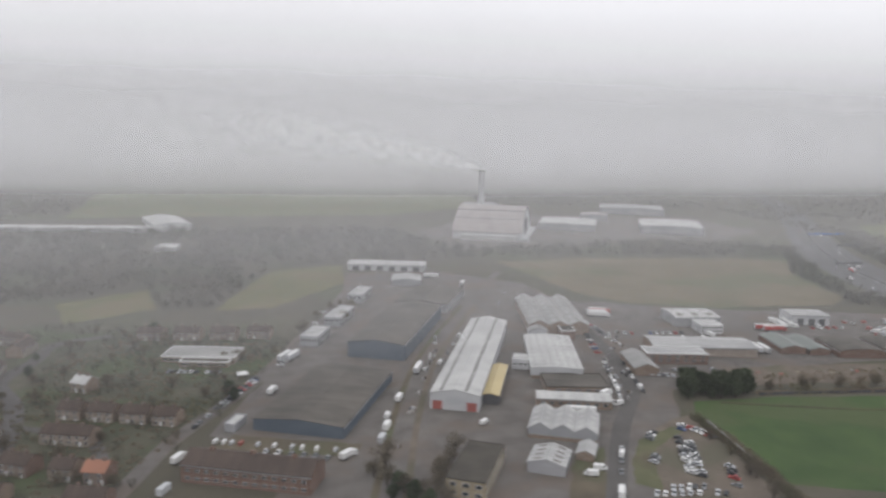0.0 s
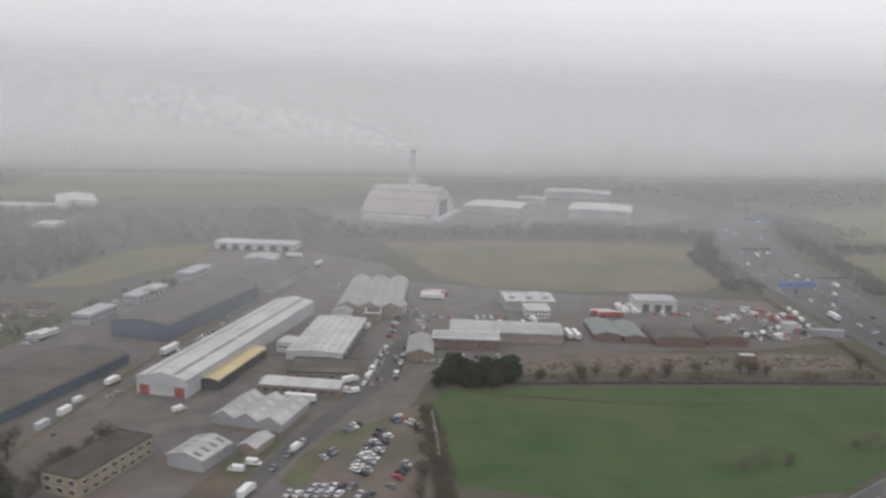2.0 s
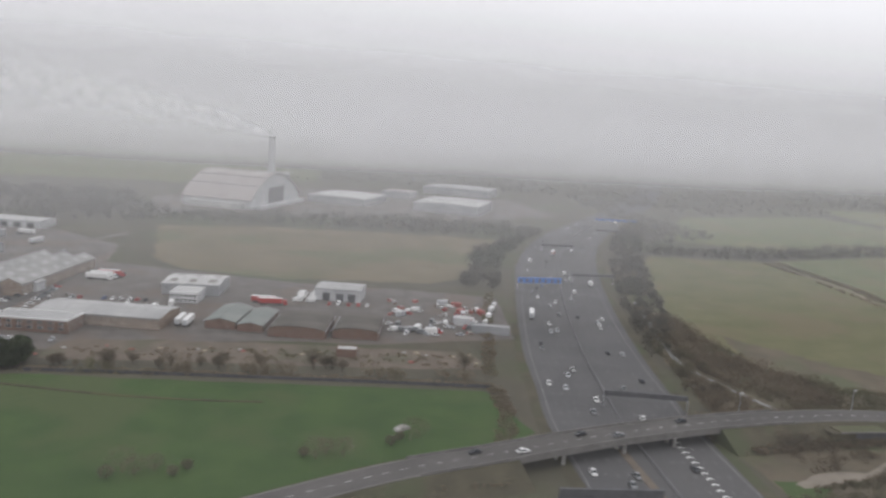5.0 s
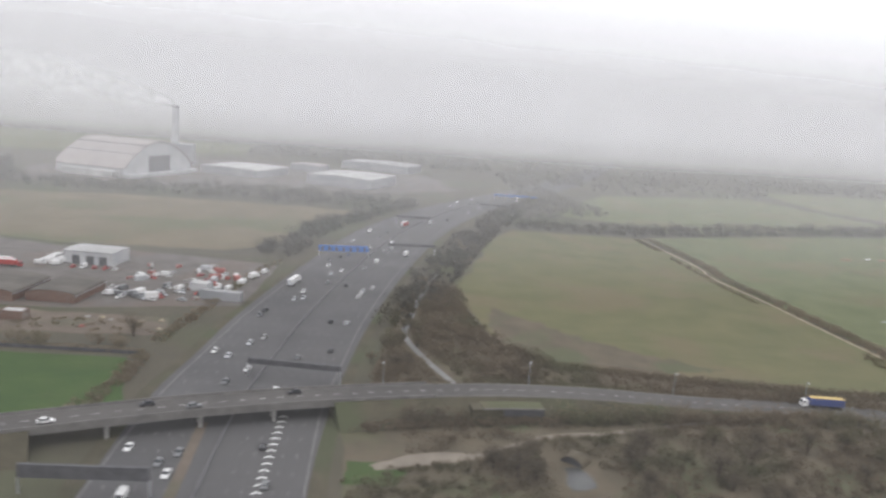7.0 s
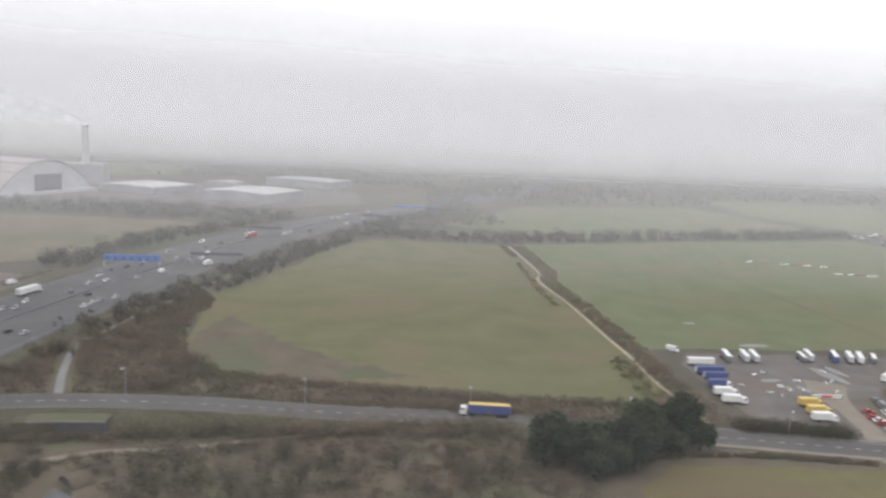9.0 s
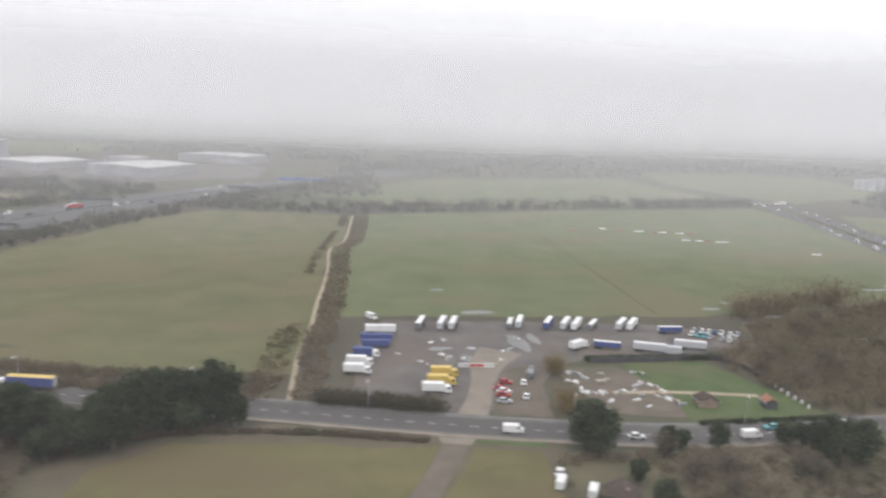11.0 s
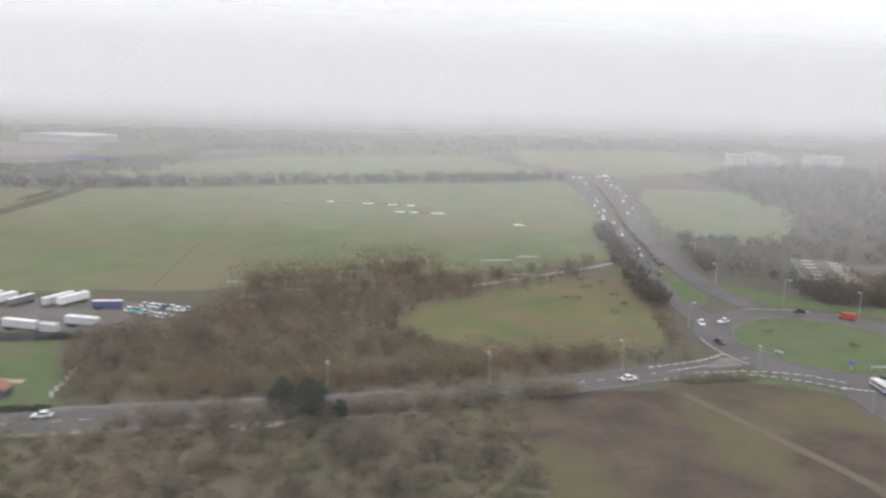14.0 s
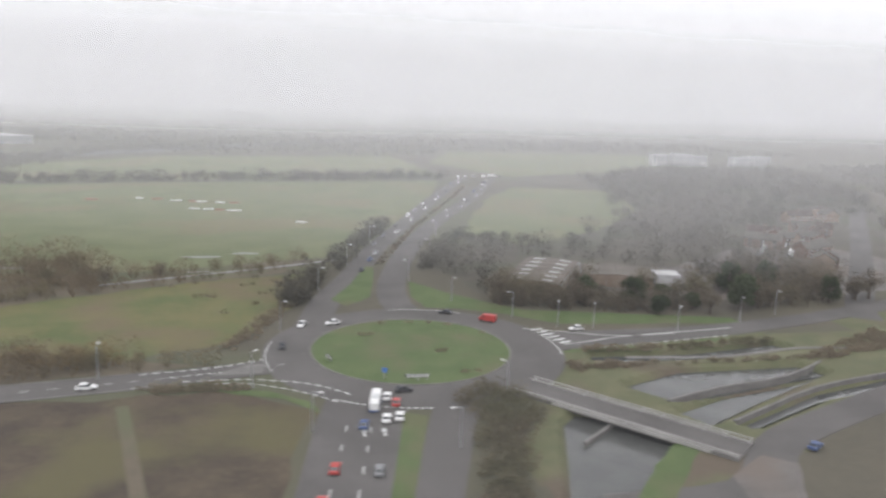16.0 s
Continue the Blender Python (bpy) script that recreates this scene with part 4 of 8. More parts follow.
# ---- fog: upright translucent sheets standing in for haze, one behind the other, thickening with distance ----
def fog_material(name, density, top_fade, wisps, west):
    """White scattering veil, thicker towards the east; density is its cover, thin where it meets the ground and fading out above."""
    m = bpy.data.materials.new(name)
    m.use_nodes = True
    n, l = m.node_tree.nodes, m.node_tree.links
    n.remove(n["Principled BSDF"])
    geo = n.new("ShaderNodeNewGeometry")
    sep_ = n.new("ShaderNodeSeparateXYZ")
    l.new(geo.outputs["Position"], sep_.inputs[0])
    low = n.new("ShaderNodeMapRange")
    low.inputs[1].default_value, low.inputs[2].default_value, low.inputs[3].default_value, low.inputs[4].default_value = 0.0, wisps, 0.0, density
    low.interpolation_type = "SMOOTHSTEP"
    l.new(sep_.outputs[2], low.inputs[0])
    high = n.new("ShaderNodeMapRange")
    high.inputs[1].default_value, high.inputs[2].default_value, high.inputs[3].default_value, high.inputs[4].default_value = top_fade[0], top_fade[1], 1.0, 0.0
    high.interpolation_type = "SMOOTHSTEP"
    l.new(sep_.outputs[2], high.inputs[0])
    nz = n.new("ShaderNodeTexNoise")
    nz.inputs["Scale"].default_value, nz.inputs["Detail"].default_value = 0.008, 3.0
    l.new(geo.outputs["Position"], nz.inputs["Vector"])
    nr = n.new("ShaderNodeMapRange")
    nr.inputs[1].default_value, nr.inputs[2].default_value, nr.inputs[3].default_value, nr.inputs[4].default_value = 0.3, 0.7, 0.9, 1.08
    l.new(nz.outputs[0], nr.inputs[0])
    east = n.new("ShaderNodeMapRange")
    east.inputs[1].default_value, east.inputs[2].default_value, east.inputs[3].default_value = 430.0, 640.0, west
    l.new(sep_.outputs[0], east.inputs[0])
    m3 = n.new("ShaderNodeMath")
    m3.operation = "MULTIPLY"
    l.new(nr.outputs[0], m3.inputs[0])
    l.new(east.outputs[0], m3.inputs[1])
    m1, m2 = n.new("ShaderNodeMath"), n.new("ShaderNodeMath")
    m1.operation = m2.operation = "MULTIPLY"
    l.new(low.outputs[0], m1.inputs[0])
    thin = n.new("ShaderNodeMath")
    thin.operation = "POWER"
    thin.inputs[1].default_value = 4.5
    l.new(high.outputs[0], thin.inputs[0])
    l.new(thin.outputs[0], m1.inputs[1])
    l.new(m1.outputs[0], m2.inputs[0])
    l.new(m3.outputs[0], m2.inputs[1])
    d, t, tr = n.new("ShaderNodeBsdfDiffuse"), n.new("ShaderNodeBsdfTranslucent"), n.new("ShaderNodeBsdfTransparent")
    for k in (d, t):
        k.inputs[0].default_value = (0.94, 0.942, 0.955, 1)
    h, mx = n.new("ShaderNodeMixShader"), n.new("ShaderNodeMixShader")
    h.inputs[0].default_value = 0.5
    l.new(d.outputs[0], h.inputs[1])
    l.new(t.outputs[0], h.inputs[2])
    l.new(m2.outputs[0], mx.inputs[0])
    l.new(tr.outputs[0], mx.inputs[1])
    l.new(h.outputs[0], mx.inputs[2])
    l.new(mx.outputs[0], n["Material Output"].inputs[0])
    return m


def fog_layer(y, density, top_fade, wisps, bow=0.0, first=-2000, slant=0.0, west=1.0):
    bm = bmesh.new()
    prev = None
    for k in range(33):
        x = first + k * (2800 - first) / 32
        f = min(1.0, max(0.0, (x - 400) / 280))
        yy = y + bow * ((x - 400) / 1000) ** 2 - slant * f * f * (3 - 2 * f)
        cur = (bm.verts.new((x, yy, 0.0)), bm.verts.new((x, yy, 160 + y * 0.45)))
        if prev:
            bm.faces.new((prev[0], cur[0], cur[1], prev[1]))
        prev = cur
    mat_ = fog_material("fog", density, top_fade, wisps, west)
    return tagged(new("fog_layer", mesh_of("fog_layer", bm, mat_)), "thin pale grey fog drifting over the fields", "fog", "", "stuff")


# added sheet close to the flight path, veils the whole view and lifts its darks
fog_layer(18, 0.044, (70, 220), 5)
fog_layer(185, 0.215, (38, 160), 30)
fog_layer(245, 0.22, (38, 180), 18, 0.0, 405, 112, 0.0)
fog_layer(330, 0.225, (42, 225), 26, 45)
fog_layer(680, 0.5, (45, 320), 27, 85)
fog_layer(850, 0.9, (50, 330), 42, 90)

# ---- backdrop: a glowing sheet painted as the pale haze where ground and sky run together ----
m_bd = bpy.data.materials.new("far_fog_glow")
m_bd.use_nodes = True
bn, bl = m_bd.node_tree.nodes, m_bd.node_tree.links
bn.remove(bn["Principled BSDF"])
bgeo, bsep = bn.new("ShaderNodeNewGeometry"), bn.new("ShaderNodeSeparateXYZ")
bl.new(bgeo.outputs["Position"], bsep.inputs[0])
bcr = bn.new("ShaderNodeValToRGB")
bcr.color_ramp.interpolation = "EASE"
be = bcr.color_ramp.elements
be[0].position, be[0].color = 0.0, (0, 0, 0, 1)
be[1].position, be[1].color = 1.0, (0, 0, 0, 1)
for p, c in ((0.05, 1.0), (0.09, 0.92), (0.2, 0.42), (0.42, 0.06)):
    e = be.new(p)
    e.color = (c, c, c, 1)
bmr = bn.new("ShaderNodeMapRange")
bmr.inputs[1].default_value, bmr.inputs[2].default_value = 0.0, 1400.0
bl.new(bsep.outputs[2], bmr.inputs[0])
bl.new(bmr.outputs[0], bcr.inputs[0])
bem, btr, bmx = bn.new("ShaderNodeEmission"), bn.new("ShaderNodeBsdfTransparent"), bn.new("ShaderNodeMixShader")
bem.inputs[0].default_value = (0.47, 0.472, 0.482, 1)
bl.new(bcr.outputs[0], bmx.inputs[0])
bl.new(btr.outputs[0], bmx.inputs[1])
bl.new(bem.outputs[0], bmx.inputs[2])
bl.new(bmx.outputs[0], bn["Material Output"].inputs[0])
bm = bmesh.new()
prev = None
for k in range(41):
    a = math.pi * (0.06 + 0.88 * k / 40)
    x, y = 300 + 3600 * math.cos(a), 80 + 2100 * math.sin(a)
    cur = (bm.verts.new((x, y, 0.0)), bm.verts.new((x, y, 1400.0)))
    if prev:
        bm.faces.new((prev[0], cur[0], cur[1], prev[1]))
    prev = cur
tagged(new("backdrop", mesh_of("backdrop", bm, m_bd)), "glowing backdrop of pale grey fog where the ground meets the sky", "backdrop", "", "structure")

# ---- trees and scrub ----
def foliage(name, *a, **k):
    """Leaves and twigs: half of the light that meets a sliver comes out on its far side."""
    m = grained(name, *a, **k)
    n, l = m.node_tree.nodes, m.node_tree.links
    b = n["Principled BSDF"]
    tl, mx = n.new("ShaderNodeBsdfTranslucent"), n.new("ShaderNodeMixShader")
    l.new(b.inputs["Base Color"].links[0].from_socket, tl.inputs[0])
    mx.inputs[0].default_value = 0.5
    l.new(b.outputs[0], mx.inputs[1])
    l.new(tl.outputs[0], mx.inputs[2])
    l.new(mx.outputs[0], n["Material Output"].inputs[0])
    return m


M_TWIG = foliage("bare_twigs", (0.122, 0.104, 0.078), (0.175, 0.148, 0.11), 0.12, 1.5, c3=(0.145, 0.13, 0.085))
M_SCRUB = foliage("winter_scrub", (0.176, 0.145, 0.102), (0.235, 0.194, 0.138), 0.1, 1.2, c3=(0.165, 0.158, 0.098))
M_THORN = foliage("dark_thorn_scrub", (0.138, 0.112, 0.08), (0.185, 0.15, 0.107), 0.1, 1.2, c3=(0.124, 0.12, 0.074))
M_OLIVE = foliage("olive_scrub", (0.145, 0.115, 0.077), (0.196, 0.157, 0.104), 0.1, 1.2, c3=(0.155, 0.138, 0.08))
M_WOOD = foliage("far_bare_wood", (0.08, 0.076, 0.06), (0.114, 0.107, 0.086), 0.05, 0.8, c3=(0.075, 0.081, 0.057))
# paler than M_WOOD for the farthest trees: haze is put into the colour
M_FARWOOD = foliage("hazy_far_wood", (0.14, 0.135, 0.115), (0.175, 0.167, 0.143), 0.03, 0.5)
M_BARK = grained("bark", (0.07, 0.06, 0.048), (0.11, 0.09, 0.072), 0.5, 5.0)
M_WILLOW = foliage("ochre_willow_twigs", (0.17, 0.122, 0.056), (0.225, 0.165, 0.08), 0.3, 1.6, c3=(0.185, 0.15, 0.075))
M_EVERHEDGE = foliage("dull_green_hedge", (0.068, 0.07, 0.042), (0.105, 0.1, 0.062), 0.3, 1.6, c3=(0.1, 0.084, 0.058))
M_EVER = foliage("evergreen_leaves", (0.05, 0.067, 0.037), (0.082, 0.102, 0.056), 0.3, 2.5, per_object=0.2)


def sliver_cloud(rs, centres, radii, n, size, thin, flat=0.75):
    """Many small leaf or twig faces filling uneven clumps: vertices and faces."""
    c = np.repeat(centres, n, axis=0)
    r = np.repeat(radii, n, axis=0)
    k = len(c)
    d = rs.normal(size=(k, 3))
    d /= np.linalg.norm(d, axis=1)[:, None]
    rad = rs.uniform(0.35, 1.0, k) ** 0.6
    p = c + d * rad[:, None] * r
    a = d + rs.normal(size=(k, 3)) * 0.7
    a[:, 2] = a[:, 2] * flat + 0.25
    a /= np.linalg.norm(a, axis=1)[:, None]
    b = np.cross(a, rs.normal(size=(k, 3)))
    b /= np.linalg.norm(b, axis=1)[:, None] + 1e-9
    L = size * rs.uniform(0.6, 1.4, k)[:, None]
    w = L * thin * rs.uniform(0.6, 1.4, k)[:, None]
    v = np.stack([p - a * L * 0.5 - b * w, p - a * L * 0.5 + b * w, p + a * L * 0.5], 1).reshape(-1, 3)
    v[:, 2] = np.maximum(v[:, 2], 0.02)
    return v, np.arange(3 * k).reshape(-1, 3)


def mesh_np(name, v, f, material):
    me_ = bpy.data.meshes.new(name)
    me_.from_pydata(v.tolist(), [], f.tolist())
    me_.materials.append(material)
    return me_


def limb(bm, a, b, r0, r1, seg=5):
    a, b = Vector(a), Vector(b)
    q = (b - a).to_track_quat("Z", "Y").to_matrix()
    lo = [bm.verts.new(a + q @ Vector((r0 * math.cos(2 * math.pi * i / seg), r0 * math.sin(2 * math.pi * i / seg), 0))) for i in range(seg)]
    hi = [bm.verts.new(b + q @ Vector((r1 * math.cos(2 * math.pi * i / seg), r1 * math.sin(2 * math.pi * i / seg), 0))) for i in range(seg)]
    for i in range(seg):
        bm.faces.new((lo[i], lo[(i + 1) % seg], hi[(i + 1) % seg], hi[i]))
    bm.faces.new(hi)


def tree_proto(seed, evergreen, label, height, spread, name):
    rs = np.random.RandomState(seed)
    r = root(name, 0, -400, 0, 0, label, "tree")
    bm = bmesh.new()
    limb(bm, (0, 0, -0.2), (0, 0, height * 0.55), 0.05 * height, 0.02 * height, 7)
    tips = []
    for i in range(9):
        a = i * 2.4 + rs.uniform(-0.4, 0.4)
        z0 = height * rs.uniform(0.2, 0.52)
        out = spread * rs.uniform(0.45, 0.85)
        tip = (out * math.cos(a), out * math.sin(a), z0 + height * rs.uniform(0.15, 0.38))
        limb(bm, (0, 0, z0), tip, 0.018 * height, 0.006 * height, 4)
        tips.append(tip)
    part("trunk", bm, M_BARK, r)
    c = np.array(tips + [(rs.uniform(-1, 1) * spread * 0.4, rs.uniform(-1, 1) * spread * 0.4, height * rs.uniform(0.35, 0.85)) for _ in range(8)])
    rad = np.c_[rs.uniform(0.35, 0.6, len(c)) * spread, rs.uniform(0.35, 0.6, len(c)) * spread, rs.uniform(0.14, 0.24, len(c)) * height]
    if evergreen:
        u = rs.normal(size=(34, 3))
        u /= np.linalg.norm(u, axis=1)[:, None]
        u *= rs.uniform(0.35, 0.8, 34)[:, None] ** 0.6
        c = np.c_[u[:, :2] * spread * 0.85 * (1 - 0.3 * u[:, 2:]), height * (0.52 + 0.42 * u[:, 2])]
        rad = np.c_[rs.uniform(0.24, 0.46, (34, 2)) * spread, rs.uniform(0.1, 0.17, 34) * height]
        v, f = sliver_cloud(rs, c, rad, 78, 0.3, 0.42, 0.6)
    else:
        v, f = sliver_cloud(rs, c, rad, 55, 0.62, 0.085)
    v[:, 2] = np.maximum(v[:, 2], 0.08 * height)
    crown = new("crown", mesh_np("crown", v, f, M_EVER if evergreen else M_TWIG))
    crown.parent = r
    return r


BARE = [tree_proto(10 + i, False, lab, h, s, "bare_tree") for i, (h, s, lab) in enumerate(((5.0, 2.2, "leafless brown tree with a spreading twiggy crown"), (4.2, 2.0, "small leafless brown tree in rough grass"), (6.0, 2.6, "tall leafless grey-brown tree with open crown")))]
EVER = [tree_proto(30 + i, True, lab, h, s, "evergreen_tree") for i, (h, s, lab) in enumerate(((5.6, 2.2, "dark green evergreen tree with dense foliage"), (4.4, 1.9, "small dark green conifer beside the road"), (6.4, 2.6, "broad dark evergreen tree beside a field")))]
used_protos = set()
tree_rnd = random.Random(5)


def plant(protos, x, y, s=1.0, z=0.0):
    p = tree_rnd.choice(protos)
    m = pose(x, y, z, 0, 0, tree_rnd.uniform(0, 360)) @ Matrix.Scale(s * tree_rnd.uniform(0.8, 1.2), 4)
    if p.name not in used_protos:
        used_protos.add(p.name)
        p.matrix_basis = m
        return p
    return copy_thing(p, m)


def inside_points(poly, n, seed, keep_out=()):
    rs = np.random.RandomState(seed)
    a = np.array(poly, float)
    out = np.zeros((0, 2))
    while len(out) < n:
        p = rs.uniform(a.min(0), a.max(0), (n * 3, 2))
        ok = in_poly(p[:, 0], p[:, 1], poly)
        for k in keep_out:
            ok &= ~in_poly(p[:, 0], p[:, 1], k)
        out = np.r_[out, p[ok]]
    return out[:n]


def along(pts, n, spread, seed):
    rs = np.random.RandomState(seed)
    L = spline([tuple(p) for p in pts], 2.0)[:, :2]
    s = np.r_[0, np.cumsum(np.linalg.norm(np.diff(L, axis=0), axis=1))]
    q = rs.uniform(0, s[-1], n)
    p = np.stack([np.interp(q, s, L[:, 0]), np.interp(q, s, L[:, 1])], 1)
    return p + rs.uniform(-spread, spread, (n, 2))


def scrub(label, pts, seed, rmin=0.6, rmax=1.3, n=42, size=0.42, thin=0.15, material=None, z=0.0, high=0.8, name="scrub"):
    """Uncounted bushes over a stretch of ground, in one mesh."""
    rs = np.random.RandomState(seed)
    k = len(pts)
    r = rs.uniform(rmin, rmax, k)
    zz = z(pts[:, 0], pts[:, 1]) if callable(z) else z
    c = np.c_[pts, zz + r * high * 0.55]
    v, f = sliver_cloud(rs, c, np.c_[r, r, r * high * 0.75], n, size, thin)
    return tagged(new(name, mesh_np(name, v, f, material or M_SCRUB)), label, "scrub", "", "stuff")


def woods(label, pts, seed, h=4.5, n=70, size=0.8, material=None, name="woodland", thin=0.2):
    rs = np.random.RandomState(seed)
    k = len(pts)
    hh = h * (0.55 + 0.95 * rs.uniform(0, 1, k) ** 1.6)
    c = np.c_[pts, hh * 0.6]
    v, f = sliver_cloud(rs, c, np.c_[hh * 0.58, hh * 0.58, hh * 0.46], n, size, thin)
    t = np.c_[pts, np.zeros(k)]
    tv = np.stack([t + (-0.12, 0, 0), t + (0.12, 0, 0), np.c_[pts, hh * 0.7]], 1).reshape(-1, 3)
    tf = np.arange(3 * k).reshape(-1, 3) + len(v)
    return tagged(new(name, mesh_np(name, np.r_[v, tv], np.r_[f, tf], material or M_WOOD)), label, "woodland", "", "stuff")


# far woods and belts
woods("dark bare winter woodland beyond the estate", inside_points([(-330, 395), (-60, 400), (15, 396), (60, 400), (120, 402), (134, 440), (100, 540), (-20, 545), (-330, 540)], 2100, 1, [[(-62, 440), (-30, 440), (-30, 490), (-62, 490)]]), 101, 4.5, 105, 0.75)
woods("bare woodland beyond the houses", inside_points([(-220, 290), (-80, 325), (-44, 350), (-34, 305), (-14, 302), (10, 384), (-60, 400), (-220, 395)], 620, 2), 102)
woods("belt of bare trees before the great hall", inside_points([(120, 402), (190, 404), (270, 392), (330, 378), (352, 410), (300, 440), (240, 452), (215, 446), (150, 436), (128, 446)], 420, 3), 103)
woods("bare trees beside the motorway", inside_points([(262, 262), (276, 245), (292, 300), (325, 362), (352, 402), (334, 392), (318, 368), (288, 330), (272, 278)], 190, 4), 104, 3.8)
woods("bare trees along the motorway verge", inside_points([(292, 165), (300, 186), (318, 236), (350, 308), (396, 398), (440, 462), (452, 456), (410, 390), (372, 318), (340, 248), (322, 208), (312, 186)], 420, 5), 105, 3.0)
woods("belt of bare trees beyond the pastures", inside_points([(385, 336), (441, 326), (560, 352), (690, 378), (692, 398), (600, 384), (470, 352), (420, 352), (398, 360)], 520, 6), 106, 3.6)
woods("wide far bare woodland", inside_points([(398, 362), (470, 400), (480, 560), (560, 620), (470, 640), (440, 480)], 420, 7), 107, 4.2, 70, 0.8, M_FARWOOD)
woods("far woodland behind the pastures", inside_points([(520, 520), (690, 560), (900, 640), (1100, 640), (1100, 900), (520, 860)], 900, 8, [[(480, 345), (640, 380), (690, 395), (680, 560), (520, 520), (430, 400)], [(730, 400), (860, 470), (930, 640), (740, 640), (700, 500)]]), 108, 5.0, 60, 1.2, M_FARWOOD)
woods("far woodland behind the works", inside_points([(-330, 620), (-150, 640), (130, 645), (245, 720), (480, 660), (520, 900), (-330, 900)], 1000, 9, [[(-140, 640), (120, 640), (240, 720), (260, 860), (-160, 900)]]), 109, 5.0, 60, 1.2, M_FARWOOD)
woods("bare woodland round the depot and town", inside_points([(640, 168), (648, 132), (690, 121), (725, 133), (772, 160), (830, 240), (900, 330), (960, 470), (870, 480), (770, 400), (745, 300), (715, 225), (680, 190), (660, 205)], 1150, 10, [[(650, 136), (692, 128), (700, 160), (660, 172)], [(716, 118), (730, 124), (756, 150), (790, 190), (830, 240), (822, 248), (800, 256), (768, 212), (738, 198), (728, 172), (736, 158), (742, 154)], [(684, 122), (700, 122), (700, 142), (686, 142)]]), 110, 4.8, 120, 0.6)
woods("dark bare trees screening the depot", inside_points([(646, 130), (668, 122.5), (684, 121.5), (684, 130), (668, 134), (652, 142)], 150, 12), 112, 4.0, 120, 0.45, M_TWIG, "tree_belt", 0.13)
woods("dark bare trees beside the town street", inside_points([(700, 122), (718, 124), (738, 150), (724, 166), (706, 150)], 130, 13), 113, 4.4, 120, 0.45, M_TWIG, "tree_belt", 0.13)
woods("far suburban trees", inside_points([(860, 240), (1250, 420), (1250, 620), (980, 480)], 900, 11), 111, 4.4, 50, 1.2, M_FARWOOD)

for k, poly in enumerate(([(-330, 395), (-60, 400), (15, 396), (60, 400), (120, 402), (134, 440), (100, 540), (-20, 545), (-330, 540)], [(-220, 290), (-80, 325), (-44, 350), (-34, 305), (-14, 302), (10, 384), (-60, 400), (-220, 395)], [(640, 168), (648, 132), (690, 121), (725, 133), (772, 160), (830, 240), (900, 330), (960, 470), (870, 480), (770, 400), (745, 300), (715, 225), (680, 190), (660, 205)], [(385, 336), (441, 326), (560, 352), (690, 378), (692, 398), (600, 384), (470, 352), (420, 352), (398, 360)])):
    patch("woodland_floor", poly, 0.012, M_LITTER, "dark leaf litter below bare trees", "woodland floor", 2.0, 8, 80 + k)

# brown undergrowth sheets below the thickets
patch("undergrowth", [(281, 113), (310, 115.5), (345, 113), (372, 112.5), (391, 108), (388, 92), (386, 50), (270, 30), (279, 92)], 0.015, M_BROWN, "brown bramble and dead grass below scrub", "undergrowth", 0.8, 5, 60)
patch("undergrowth", [(456, 87.5), (478, 86.5), (512, 86.5), (556, 87), (566, 88), (562, 70), (560, 46), (470, 30), (440, 50), (452, 70)], 0.015, M_ROUGH, "rough olive grass and dead bramble below scrub", "undergrowth", 0.8, 5, 61)
patch("undergrowth", [(507, 95), (504, 110), (502, 124), (518, 130), (522, 145), (545, 153), (588, 165), (620, 178), (617, 162), (588, 152), (560, 136), (553, 122), (562, 108), (588, 104), (604, 100), (596, 101), (576, 97.5), (557, 94.5), (530, 93.6)], 0.025, M_BROWN, "brown bramble and dead grass below the thicket", "undergrowth", 0.8, 5, 62)
patch("undergrowth", [(287, 126), (300, 178), (318, 224), (344, 300), (360, 304), (341, 246), (324, 205), (322, 178), (324, 158), (332, 146), (318, 128)], 0.015, M_BROWN, "brown bramble and dead grass by the stream", "undergrowth", 0.8, 5, 63)
THICKET = [(506, 95), (503, 110), (501, 124), (518, 130), (520, 143), (545, 151), (588, 163), (614, 174), (604, 158), (588, 152), (560, 136), (553, 122), (562, 108), (588, 104), (604, 100), (596, 101), (576, 97.5), (557, 94.5), (530, 93.6)]
STREAM_BED = [(572, 148.6), (596, 159.2), (622, 172.6), (622, 177), (594, 163.4), (573, 153.6)]
woods("olive brown thicket of bare saplings", inside_points(THICKET, 900, 22, [STREAM_BED]), 122, 3.1, 100, 0.5, M_OLIVE, "thicket", 0.12)
scrub("brown scrub overhanging the dirt track", along([(286, 99), (300, 101), (315, 107.4), (328, 108.4), (348, 111.6), (362, 113.6)], 140, 0.8, 76), 176, 0.5, 0.9, material=M_THORN)
woods("tall brown bare trees behind the stream", along([(526, 152), (542, 158), (556, 161), (570, 165)], 110, 3.2, 74), 174, 5.6, 150, 0.5, M_OLIVE, "tree_belt", 0.12)
woods("brown thicket of bare saplings below the embankment", inside_points([(284, 111), (345, 110), (390, 104), (386, 50), (272, 34), (282, 92)], 950, 70, [[(278, 98), (300, 100), (316, 107), (330, 108), (362, 113.4), (362, 117), (328, 112), (314, 111.5), (299, 105.5), (278, 104)], [(280, 96), (296, 96), (296, 112), (280, 112)], [(310, 87), (321, 88), (321, 101.5), (312, 101.5)], [(283, 101), (292, 105), (302, 104.5), (303, 102), (295, 99.5), (285, 99)]]), 170, 2.2, 90, 0.45, M_THORN, "thicket", 0.13)
